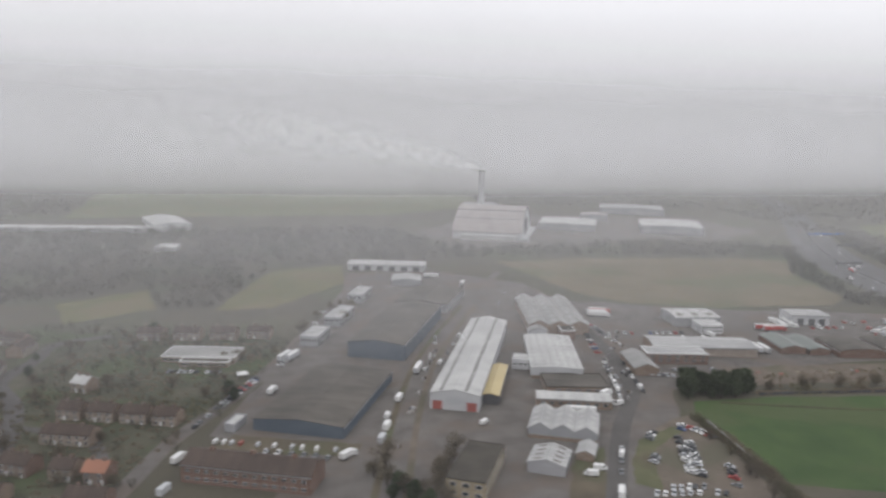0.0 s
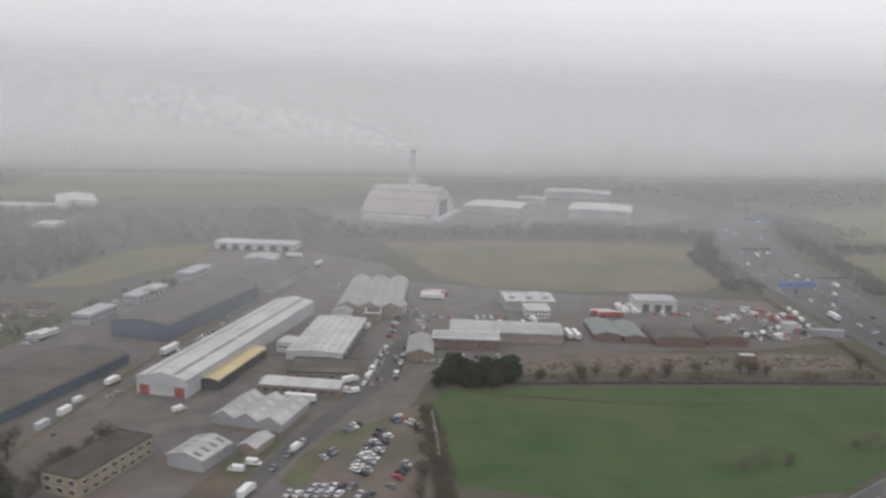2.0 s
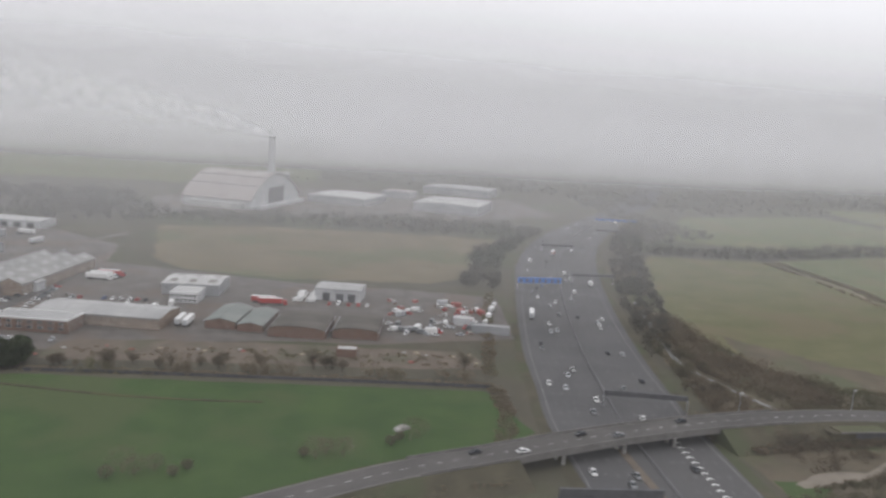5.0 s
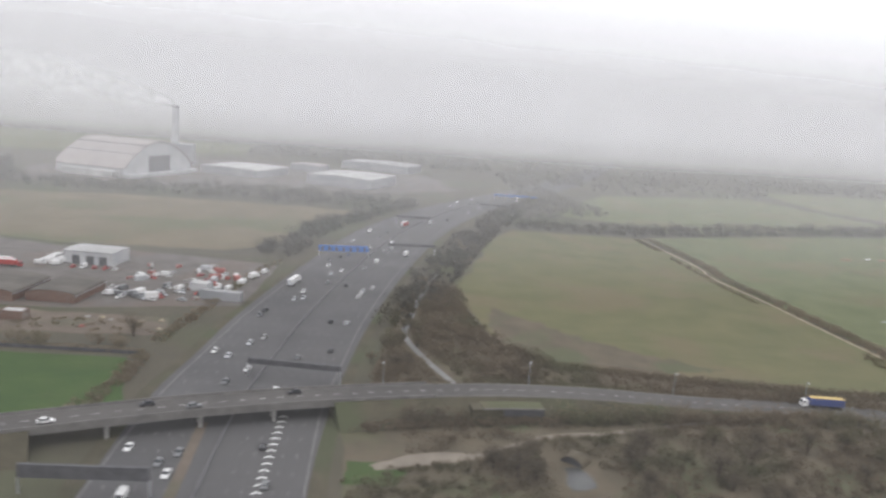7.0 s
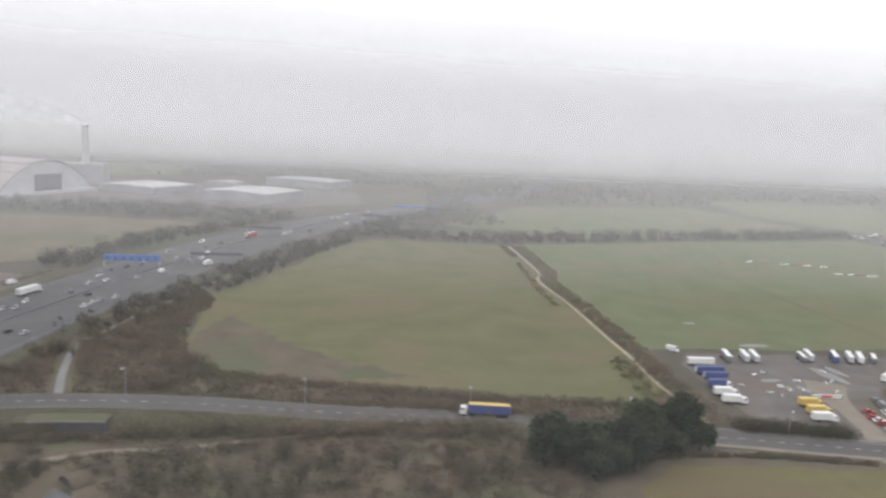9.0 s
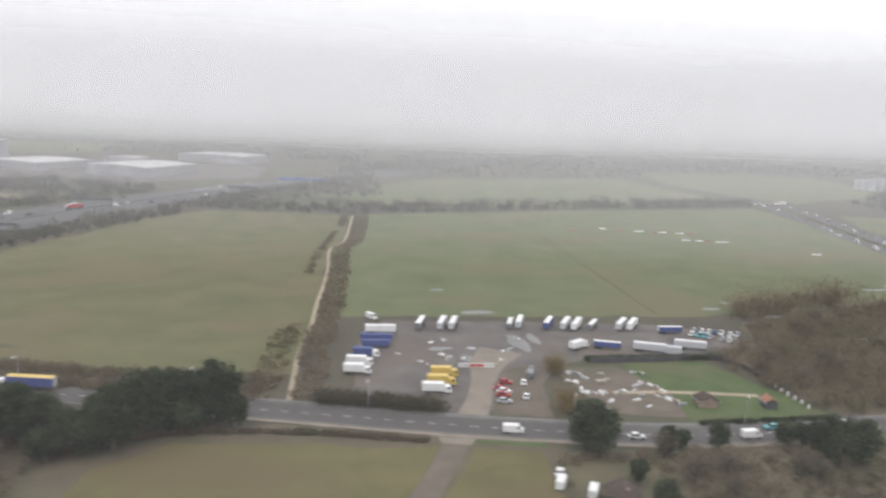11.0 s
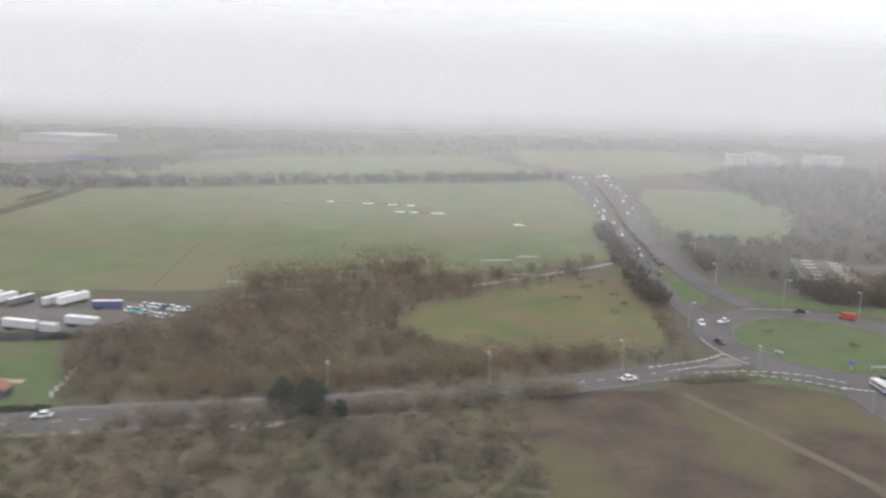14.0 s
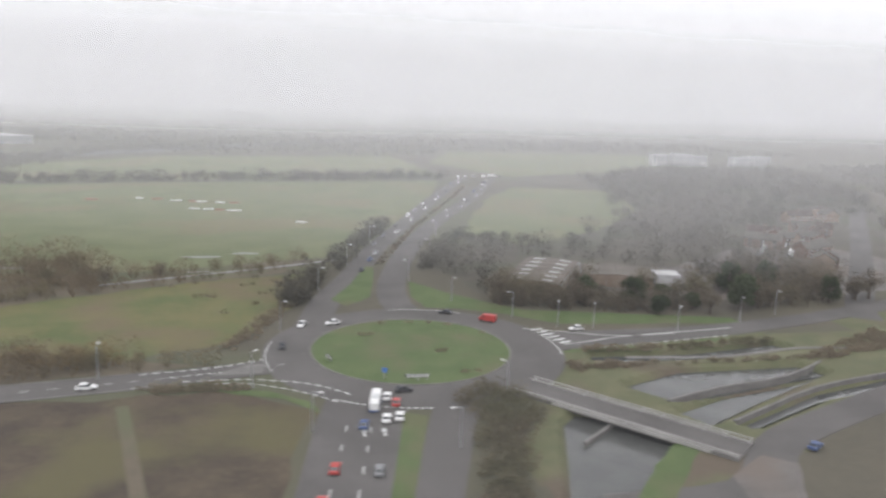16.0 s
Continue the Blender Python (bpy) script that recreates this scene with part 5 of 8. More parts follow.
woods("brown thicket of bare saplings beside the road", inside_points([(470, 85), (512, 85.5), (556, 86), (563, 86), (560, 46), (466, 34)], 430, 71), 171, 2.4, 110, 0.45, M_SCRUB, "thicket", 0.13)
woods("brown thicket of bare saplings by the stream", inside_points([(287, 128), (300, 178), (318, 224), (326, 208), (322, 178), (324, 158), (332, 146), (318, 130)], 330, 72, [[(304, 127), (309.5, 127), (307.4, 137), (303.6, 152), (302.6, 166), (307, 180), (312, 196), (320, 214), (314, 216), (307.4, 196), (302.6, 182), (299, 168), (300.4, 150), (303, 136)]]), 172, 2.6, 90, 0.5, M_THORN, "thicket", 0.13)

woods("bare garden trees among the houses", inside_points([(-130, 120), (-62, 118), (-28, 136), (-16, 165), (-4, 190), (4, 216), (14, 246), (4, 266), (-60, 285), (-130, 280)], 620, 73, [[(-28, 218), (0, 218), (0, 244), (-28, 244)], [(-60, 120), (-52, 120), (-50, 175), (-56, 203), (-62, 203)]]), 173, 2.5, 60, 0.5, M_WOOD, "garden_trees", 0.14)
woods("bare saplings along the roadside", along([(514, 86.8), (530, 87.2), (548, 87.6), (562, 88.6), (574, 90.4)], 150, 0.9, 75), 175, 2.6, 110, 0.45, M_SCRUB, "roadside_saplings", 0.12)
woods("bare trees on the road embankment", along([(290, 116), (300, 116.5), (304, 116.2)], 40, 1.6, 81), 181, 2.6, 90, 0.45, M_TWIG, "embankment_trees", 0.12)
woods("bare trees on the road embankment", along([(321, 115), (334, 114.4), (350, 112.6), (366, 112), (384, 109)], 130, 1.6, 82), 182, 2.9, 90, 0.45, M_SCRUB, "embankment_trees", 0.12)
scrub("low bushes between the carriageways", along([(629, 166), (637, 192), (651, 235), (671, 290), (690, 345)], 260, 0.7, 83), 183, 0.4, 0.8, material=M_THORN)
woods("bare trees along the dual carriageway", along([(640, 160), (648, 185), (658, 205)], 70, 2.4, 84), 184, 3.0, 90, 0.5, M_WOOD, "tree_belt", 0.14)
patch("undergrowth", [(286, 127), (330, 127.4), (352, 124), (392, 117), (416, 110.5), (418, 121), (386, 128), (350, 139), (330, 147), (318, 140)], 0.03, M_BROWN, "brown bramble and dead grass beside the link road", "undergrowth", 0.6, 3, 64)
patch("undergrowth", [(322, 160), (326, 178), (331, 192), (338, 180), (350, 158), (372, 140), (350, 139), (330, 147)], 0.034, M_BROWN, "brown dead grass in the meadow corner", "undergrowth", 1.5, 2, 65)
scrub("brown scrub between road and meadow", inside_points([(312, 130), (332, 128), (352, 125), (392, 118), (415, 111.5), (417, 120), (386, 127), (350, 138), (330, 146), (318, 138)], 800, 89), 189, 0.5, 1.3, material=M_THORN)
woods("soft brown bushes on the waste ground", np.r_[along([(150, 171), (160, 169.6)], 12, 1.4, 92), along([(168, 168), (176, 167)], 10, 1.4, 93), along([(184, 166), (198, 164)], 18, 1.6, 94), along([(214, 161.6), (224, 160)], 12, 1.4, 95), along([(233, 158.6), (240, 157.4)], 10, 1.2, 96)], 192, 2.5, 170, 0.36, M_SCRUB, "bushes", 0.13)
# near scrub and hedges
TRACK = [(278, 99), (300, 100), (316, 107), (330, 108), (362, 113.4), (362, 117), (328, 112), (314, 111.5), (299, 105), (278, 103)]
scrub("dense brown bramble scrub below the embankment", inside_points([(281, 113), (310, 115.5), (345, 113), (372, 112.5), (391, 108), (388, 92), (386, 50), (270, 30), (279, 92)], 2500, 20, [TRACK, [(279, 97), (291, 97), (291, 113), (279, 113)], [(310, 87), (321, 88), (321, 101.5), (312, 101.5)], [(283, 101), (292, 105), (302, 104.5), (303, 102), (295, 99.5), (285, 99)]]), 120, material=M_THORN)
scrub("dense brown scrub and saplings beside the road", inside_points([(478, 86.5), (512, 86.5), (556, 87), (566, 88), (562, 70), (560, 46), (470, 30), (456, 60), (470, 74)], 1500, 21), 121, 0.6, 1.5)
scrub("low olive bramble beside the road", inside_points([(478, 85), (512, 85.5), (556, 86), (564, 87), (560, 46), (470, 30), (458, 60)], 1300, 45), 145, 0.4, 0.9, material=M_OLIVE, high=0.6)
scrub("clipped dark green hedge round the garden plot", along([(476, 124.4), (490, 124), (504, 123.4)], 220, 0.5, 46), 146, 0.5, 0.8, n=30, size=0.3, thin=0.4, material=M_EVER, high=1.3)
scrub("low green roadside hedge before the garden plot", along([(482, 94.6), (494, 94.4), (505, 94.2)], 160, 0.5, 47), 147, 0.4, 0.7, n=30, size=0.3, thin=0.4, material=M_EVER)
scrub("hedge along the link road", along([(328, 146), (350, 138), (386, 127), (417, 121)], 420, 1.6, 23), 123, 0.6, 1.3)
scrub("hedge along the link road verge", along([(286, 128), (310, 129.5), (332, 128), (352, 124.5), (376, 122), (392, 118), (414, 111.5)], 420, 1.3, 24), 124, 0.5, 1.0)
scrub("scrub round the stream", inside_points([(287, 128), (300, 178), (318, 224), (326, 208), (322, 178), (324, 158), (332, 146), (318, 130)], 1000, 25, [[(304, 127), (309.5, 127), (307.4, 137), (303.6, 152), (302.6, 166), (307, 180), (312, 196), (320, 214), (314, 216), (307.4, 196), (302.6, 182), (299, 168), (300.4, 150), (303, 136)]]), 125, 0.6, 1.4, material=M_THORN)
scrub("hedge beside the sandy footpath", along([(423, 112), (425, 135), (427.5, 150), (430, 168), (434, 206), (437, 240), (443, 258), (451, 321)], 1000, 2.6, 26), 126, 0.6, 1.4, material=M_SCRUB)
scrub("scattered bushes beside the sandy footpath", np.r_[along([(412, 110.5), (416, 118), (418.6, 140), (421, 150)], 110, 2.4, 27), along([(425, 200), (428, 225), (432, 250), (437, 275)], 90, 1.0, 28), along([(440, 290), (443, 318)], 90, 1.2, 29)], 127, 0.5, 1.2, material=M_OLIVE)
scrub("roadside hedge before the lorry yard", along([(424.5, 109.5), (434, 107), (443, 104)], 300, 1.3, 28), 128, 0.8, 1.7, material=M_EVERHEDGE, high=1.2)
scrub("brown hedge along the paddock fence", along([(390, 96), (404, 99.6), (420, 98.6), (439, 93.6)], 260, 0.7, 86), 186, 0.4, 0.8, material=M_THORN)
woods("low ochre shrubs beside the road", along([(522, 97.4), (545, 98.6), (565, 101.6), (585, 103.4)], 150, 2.4, 97), 197, 2.3, 130, 0.36, M_WILLOW, "shrubs", 0.12)
woods("soft ochre willows beside the drive", np.r_[along([(462, 100), (464.5, 104.5)], 16, 1.0, 87), along([(466.5, 117), (468, 121)], 14, 1.0, 88)], 187, 3.0, 210, 0.34, M_WILLOW, "willow_trees", 0.13)
scrub("hedge round the playing field", along([(112.5, 158), (111, 140), (108.5, 122), (106, 108)], 420, 1.5, 29), 129, 0.7, 1.6, material=M_THORN)
scrub("hedge behind the playing field", along([(140, 170), (165, 166.5), (192, 162.5), (220, 157.5), (244, 153)], 330, 1.0, 30), 130, 0.5, 1.1)
scrub("scrub beside the motorway", along([(244, 152), (241, 134), (236, 122)], 120, 1.6, 31), 131, 0.6, 1.2)
scrub("brown scrub beside the motorway", along([(245, 160), (254, 190), (264, 224), (272, 246)], 230, 1.6, 32), 132, 0.5, 1.1)
scrub("low scrub in the meadow corner", along([(600, 108), (604, 118), (608, 130), (611, 142)], 90, 1.4, 33), 133, 0.5, 1.2)
woods("bare trees beside the dual carriageway", along([(609.5, 130), (613.5, 150), (619, 165), (628, 195), (636, 220)], 90, 2.2, 34), 134, 3.4)
scrub("low shrubs beside the approach road", inside_points([(630.5, 86), (635, 89.5), (640, 85), (640.5, 80), (637, 72), (633.5, 62), (631.5, 50), (628, 48), (628, 60), (630.4, 70), (632, 79)], 260, 35), 135, 0.7, 1.7, material=M_THORN, high=1.1)
scrub("low shrubs on the road corner", along([(592, 92.4), (598, 92.6), (604, 92)], 60, 1.1, 36), 136, 0.5, 1.1)
scrub("low shrubs on the grass island", np.array([(621, 113), (622.5, 113.4), (632, 104), (633, 104.6), (632.4, 103.5), (634, 94.6), (636, 95), (625, 119.5), (633, 119), (636, 117.5), (641, 112), (629.5, 119.4)]), 37, 0.6, 1.0, high=0.5)
scrub("low bank shrubs by the ponds", inside_points([(650, 97), (668, 95), (690, 96), (712, 108), (712, 100), (692, 94.4), (662, 95), (650, 93)], 260, 38), 138, 0.4, 0.9, z=ground_height)
scrub("low bank shrubs by the ponds", along([(655, 102.5), (672, 102.5), (690, 105)], 110, 0.9, 39), 139, 0.4, 0.9, z=ground_height)
scrub("brown weeds on waste ground", inside_points([(143, 178), (150, 186), (200, 182), (244, 174), (244, 166), (200, 172)], 160, 40), 140, 0.3, 0.9)
scrub("garden shrubs round the house", inside_points([(452, 66), (476, 66), (482, 86), (456, 87)], 240, 41, [[(455, 70), (466, 70), (466, 84), (455, 84)]]), 141, 0.5, 1.2)
woods("dark bare bushes in the playing field", np.array([(168, 116), (170, 118), (172, 117), (175, 118), (178, 116), (180, 118), (199, 121), (201, 120), (203, 121.5), (206, 120.5), (217, 126), (219, 125.5), (221, 127), (215, 124)]), 42, 3.2, 480, 0.3, M_TWIG, "bushes", 0.14)
scrub("embankment scrub", along([(190, 98), (212, 104), (232, 107)], 160, 1.6, 43), 143, 0.5, 1.1, z=0.9)
scrub("garden hedges and shrubs among the houses", inside_points([(-62, 150), (-30, 146), (-20, 165), (-8, 186), (2, 214), (12, 244), (-6, 262), (-40, 268), (-58, 240), (-60, 200)], 900, 44), 144, 0.4, 1.1)

scrub("low brown clumps in the small meadow", np.array([(592, 139), (593.5, 140), (595, 139.4), (600, 148), (601.5, 149), (598, 128), (603, 134), (604, 141), (590, 150), (586, 148), (606, 152), (602, 155)]), 77, 0.7, 1.3, material=M_THORN, high=0.6)

# single trees
for x, y in inside_points([(115.5, 170), (141, 167.6), (139, 178), (125, 183)], 42, 50):
    plant(EVER, x, y, 0.98)
for x, y in ((391, 96), (394, 95), (397.5, 95.5), (400, 99), (404, 104), (406, 100), (412, 101.5), (410, 104), (388, 98), (393, 99), (396, 101), (401, 103), (408, 106), (386, 102), (390, 93), (398, 98), (403, 101), (384, 98), (394, 103), (407.5, 102.5)):
    plant(EVER, x, y, 1.4)
for x, y in ((345, 104), (352, 101), (361, 100), (370, 101), (376, 95), (364, 90), (347, 96), (338, 92), (303, 99), (306, 96), (326, 98), (330, 101)):
    plant(BARE, x, y, 1.0)
for x, y in ((472, 86), (475, 87.5), (537.5, 86), (541, 86.5), (455.5, 70), (463.5, 71), (464, 79), (461, 68), (29, 136), (31, 131), (27, 133), (33, 127)):
    plant(EVER, x, y, 0.85)
for x, y, s in ((461, 88.6, 1.15), (463, 88, 1.2), (462, 86.8, 1.1), (480, 86.4, 0.7), (491, 86, 1.0), (493, 83.6, 1.25), (495.5, 81.6, 1.3), (493.6, 79, 1.1), (498, 80, 1.1), (534, 88.3, 0.8)):
    plant(EVER, x, y, s)
for x, y in ((38, 138), (40, 142), (36.5, 134.5), (42.5, 146), (44.5, 149), (38.5, 141), (27, 139), (30, 135), (33, 131), (36.5, 128), (25, 143), (28, 146)):
    plant(BARE, x, y, 1.1)
for x, y in along([(142, 174), (190, 168), (244, 162)], 16, 2.0, 51):
    plant(BARE, x, y, 0.8)
for x, y in inside_points([(-64, 150), (-24, 140), (-6, 186), (14, 244), (4, 262), (-60, 280), (-70, 230)], 48, 52):
    plant(BARE if tree_rnd.random() < 0.8 else EVER, x, y, 0.72)
for x, y in inside_points([(282, 111), (345, 111), (390, 105), (386, 55), (284, 55)], 26, 53, [TRACK]):
    plant(BARE, x, y, 0.75)
for x, y in inside_points([(470, 85), (562, 86), (560, 50), (470, 50)], 34, 54):
    plant(BARE, x, y, 0.8)
for x, y in inside_points([(508, 97), (503, 112), (520, 132), (548, 150), (600, 164), (596, 155), (562, 137), (553, 122), (562, 107), (596, 102), (556, 95.5)], 30, 55):
    plant(BARE, x, y, 0.72)
for x, y in inside_points([(646, 128), (690, 117.5), (730, 128), (712, 150), (694, 136), (676, 134), (655, 140)], 50, 56):
    plant(BARE if tree_rnd.random() < 0.8 else EVER, x, y, 1.1)
for x, y in along([(108, 150), (106, 120), (100, 106)], 9, 2.0, 57):
    plant(BARE, x, y, 0.7)
for x, y in along([(24, 276), (40, 300), (30, 262), (0, 266)], 14, 3.0, 58):
    plant(BARE, x, y, 0.8)
for x, y in along([(290, 135), (300, 160), (310, 200), (320, 220)], 24, 4.0, 59):
    plant(BARE, x, y, 0.66)

# ---- vehicles ----
def paint(name, c, rough=0.35):
    return grained(name, c, tuple(min(1, v * 1.12) for v in c), 0.6, 4.0, rough=rough, world_space=False)


P_WHITE, P_SILVER, P_GREY, P_BLACK = paint("white_paint", (0.62, 0.62, 0.61)), paint("silver_paint", (0.4, 0.41, 0.42)), paint("grey_paint", (0.16, 0.165, 0.17)), paint("black_paint", (0.03, 0.03, 0.034))
P_BLUE, P_RED, P_NAVY, P_YELLOW, P_GREEN = paint("blue_car_paint", (0.05, 0.08, 0.18)), paint("red_car_paint", (0.34, 0.04, 0.035)), paint("navy_curtain", (0.06, 0.08, 0.2), 0.6), paint("yellow_truck_paint", (0.5, 0.36, 0.1)), paint("teal_paint", (0.1, 0.3, 0.32))
P_TYRE = paint("tyre_rubber", (0.025, 0.025, 0.025), 0.9)


def wheel_bm(x, y, r, w):
    bm = bmesh.new()
    seg = 10
    a = [bm.verts.new((x + r * math.cos(2 * math.pi * i / seg), y - w / 2, r + r * math.sin(2 * math.pi * i / seg))) for i in range(seg)]
    b = [bm.verts.new((x + r * math.cos(2 * math.pi * i / seg), y + w / 2, r + r * math.sin(2 * math.pi * i / seg))) for i in range(seg)]
    bm.faces.new(a)
    bm.faces.new(b[::-1])
    for i in range(seg):
        bm.faces.new((a[i], b[i], b[(i + 1) % seg], a[(i + 1) % seg]))
    return bm


def wheels(r, xs, half, rad=0.18, w=0.13):
    for x in xs:
        for s in (-1, 1):
            part("wheel", wheel_bm(x, s * half, rad, w), P_TYRE, r)


def prism_part(name, outline, half, material, parent, bevel=0.03, label=""):
    bm = bmesh.new()
    add_prism(bm, outline, -half, half)
    bmesh.ops.bevel(bm, geom=list(bm.edges), offset=bevel, segments=1, affect="EDGES")
    return part(name, bm, material, parent, label)


def car(label, body, k=1.0):
    r = root("car", 0, -400, 0, 0, label, "car")
    prism_part("body", [(-1.18, 0.16), (-1.2, 0.42), (-1.08, 0.52), (0.45, 0.5), (1.08, 0.42), (1.2, 0.3), (1.18, 0.16)], 0.48, body, r)
    prism_part("cabin_glass", [(-1.0, 0.5), (-0.68, 0.78), (0.12, 0.8), (0.56, 0.49)], 0.41, M_GLASS, r, 0.02)
    prism_part("roof_panel", [(-0.72, 0.77), (-0.66, 0.83), (0.1, 0.84), (0.16, 0.78)], 0.4, body, r, 0.015)
    wheels(r, (-0.72, 0.74), 0.43)
    return r


def van(label, body):
    r = root("van", 0, -400, 0, 0, label, "van")
    prism_part("body", [(-1.5, 0.2), (-1.52, 1.28), (0.8, 1.3), (1.12, 0.78), (1.48, 0.66), (1.5, 0.2)], 0.54, body, r, 0.04)
    prism_part("windscreen", [(0.78, 1.18), (0.86, 1.22), (1.16, 0.8), (1.06, 0.8)], 0.46, M_GLASS, r, 0.01)
    part("side_window", box_bm(0.45, 0.85, -0.556, 0.556, 0.8, 1.08), M_GLASS, r)
    wheels(r, (-0.95, 0.95), 0.48, 0.2)
    return r


def truck_cab(r, x, body, h=1.65):
    c = prism_part("cab", [(x - 0.6, 0.3), (x - 0.6, h), (x + 0.45, h * 0.97), (x + 0.62, h * 0.6), (x + 0.64, 0.3)], 0.66, body, r, 0.05)
    prism_part("windscreen", [(x + 0.47, h * 0.93), (x + 0.5, h * 0.93), (x + 0.66, h * 0.62), (x + 0.62, h * 0.62)], 0.58, M_GLASS, c, 0.005)
    part("side_window", box_bm(x - 0.05, x + 0.38, -0.672, 0.672, h * 0.62, h * 0.9), M_GLASS, c)


def trailer(label, side, top=None, name="lorry_trailer", cab=None):
    """A box trailer 7.4 long, alone or with its tractor."""
    r = root(name, 0, -400, 0, 0, label, "lorry" if cab else "trailer")
    part("box_body", box_bm(-3.7, 3.7, -0.7, 0.7, 0.68, 2.2, bevel=0.03), side, r)
    part("roof_panel", box_bm(-3.66, 3.66, -0.67, 0.67, 2.2, 2.235), top or P_WHITE, r)
    part("rear_door", box_bm(-3.74, -3.7, -0.62, 0.62, 0.74, 2.12), P_SILVER, r)
    part("chassis", box_bm(-3.6, 3.6, -0.35, 0.35, 0.5, 0.68), M_DULL, r)
    wheels(r, (-3.0, -2.3, -1.6), 0.58, 0.27, 0.2)
    if cab:
        truck_cab(r, 4.6, cab)
        part("tractor_chassis", box_bm(2.6, 5.0, -0.35, 0.35, 0.36, 0.52), M_DULL, r)
        wheels(r, (2.9, 4.6), 0.55, 0.27, 0.2)
    else:
        for s in (-1, 1):
            part("landing_leg", box_bm(1.9, 2.05, s * 0.45 - 0.06, s * 0.45 + 0.06, 0, 0.6), M_DULL, r)
    return r


def box_lorry(label, box, cab):
    r = root("box_lorry", 0, -400, 0, 0, label, "lorry")
    part("box_body", box_bm(-2.3, 1.3, -0.66, 0.66, 0.55, 1.85, bevel=0.03), box, r)
    part("chassis", box_bm(-2.2, 2.0, -0.35, 0.35, 0.36, 0.55), M_DULL, r)
    truck_cab(r, 1.95, cab, 1.4)
    wheels(r, (-1.4, 1.9), 0.54, 0.25, 0.18)
    return r


def bus(label):
    r = root("bus", 0, -400, 0, 0, label, "bus")
    prism_part("body", [(-3.0, 0.22), (-3.05, 1.62), (2.9, 1.64), (3.05, 1.2), (3.06, 0.22)], 0.68, P_WHITE, r, 0.05)
    part("skirt", box_bm(-3.03, 3.03, -0.69, 0.69, 0.24, 0.52), P_BLUE, r)
    for s in (-1, 1):
        for k in range(6):
            part("side_window", box_bm(-2.8 + k * 0.92, -1.98 + k * 0.92, *sorted((s * 0.68, s * 0.695)), 0.8, 1.35), M_GLASS, r)
    part("windscreen", box_bm(3.02, 3.075, -0.6, 0.6, 0.75, 1.2), M_GLASS, r)
    part("roof_pod", box_bm(-1.2, 0.6, -0.4, 0.4, 1.62, 1.74, bevel=0.04), P_SILVER, r)
    wheels(r, (-1.8, 2.0), 0.6, 0.25, 0.18)
    return r


def container(label, c):
    r = root("shipping_container", 0, -400, 0, 0, label, "container")
    plan = [(-1.65, -0.66)]
    for k in range(10):
        xk = -1.5 + k * 0.33
        plan += [(xk - 0.08, -0.65), (xk - 0.05, -0.69), (xk + 0.05, -0.69), (xk + 0.08, -0.65)]
    plan.append((1.65, -0.66))
    plan += [(x, -y) for x, y in plan[::-1]]
    bm = bmesh.new()
    lo, hi = [bm.verts.new((x, y, 0.0)) for x, y in plan], [bm.verts.new((x, y, 1.4)) for x, y in plan]
    bm.faces.new(lo[::-1])
    bm.faces.new(hi)
    for k in range(len(plan)):
        j = (k + 1) % len(plan)
        bm.faces.new((lo[k], lo[j], hi[j], hi[k]))
    part("body", bm, c, r)
    part("door", box_bm(1.65, 1.69, -0.58, 0.58, 0.1, 1.32), c, r)
    return r


PROTO = {
    "white": car("white hatchback car with dark windows", P_WHITE),
    "silver": car("silver saloon car with dark windows", P_SILVER),
    "grey": car("dark grey saloon car with dark windows", P_GREY),
    "black": car("black hatchback car with dark windows", P_BLACK),
    "blue": car("blue hatchback car with dark windows", P_BLUE),
    "red": car("red hatchback car with dark windows", P_RED),
    "teal": car("teal hatchback car with dark windows", P_GREEN),
    "van": van("white panel van with a dark windscreen", P_WHITE),
    "rvan": van("red panel van with a dark windscreen", P_RED),
    "gvan": van("grey panel van with a dark windscreen", P_GREY),
    "trailer": trailer("white box trailer parked on its legs", P_WHITE),
    "gtrailer": trailer("grey box trailer with a pale roof", P_SILVER),
    "dtrailer": trailer("dark grey box trailer with a white roof", P_GREY),
    "btrailer": trailer("navy curtain-sided trailer with a white roof", P_NAVY),
    "btrailer2": trailer("navy curtain-sided trailer with a navy roof", P_NAVY, P_NAVY),
    "artic": trailer("white articulated lorry with box trailer", P_WHITE, None, "articulated_lorry", P_WHITE),
    "yartic": trailer("articulated lorry with a yellow-topped navy trailer", P_NAVY, P_YELLOW, "articulated_lorry", P_WHITE),
    "rartic": trailer("red articulated lorry with a white-roofed trailer", P_RED, None, "articulated_lorry", P_RED),
    "wlorry": box_lorry("white box lorry with a white cab", P_WHITE, P_WHITE),
    "blorry": box_lorry("blue box lorry with a white cab", P_NAVY, P_WHITE),
    "ylorry": box_lorry("yellow skip lorry with a yellow body", P_YELLOW, P_YELLOW),
    "bus": bus("white and blue single-decker bus with dark windows"),
    "wcont": container("white steel shipping container", P_WHITE),
    "gcont": container("grey steel shipping container", P_SILVER),
    "rcont": container("rusty red shipping container", M_DOORRED),
    "ncont": container("navy blue shipping container", P_NAVY),
}
placed_first = set()
veh_rnd = random.Random(11)
CARS = ["white"] * 6 + ["silver"] * 7 + ["grey"] * 5 + ["black"] * 4 + ["blue"] + ["red"]


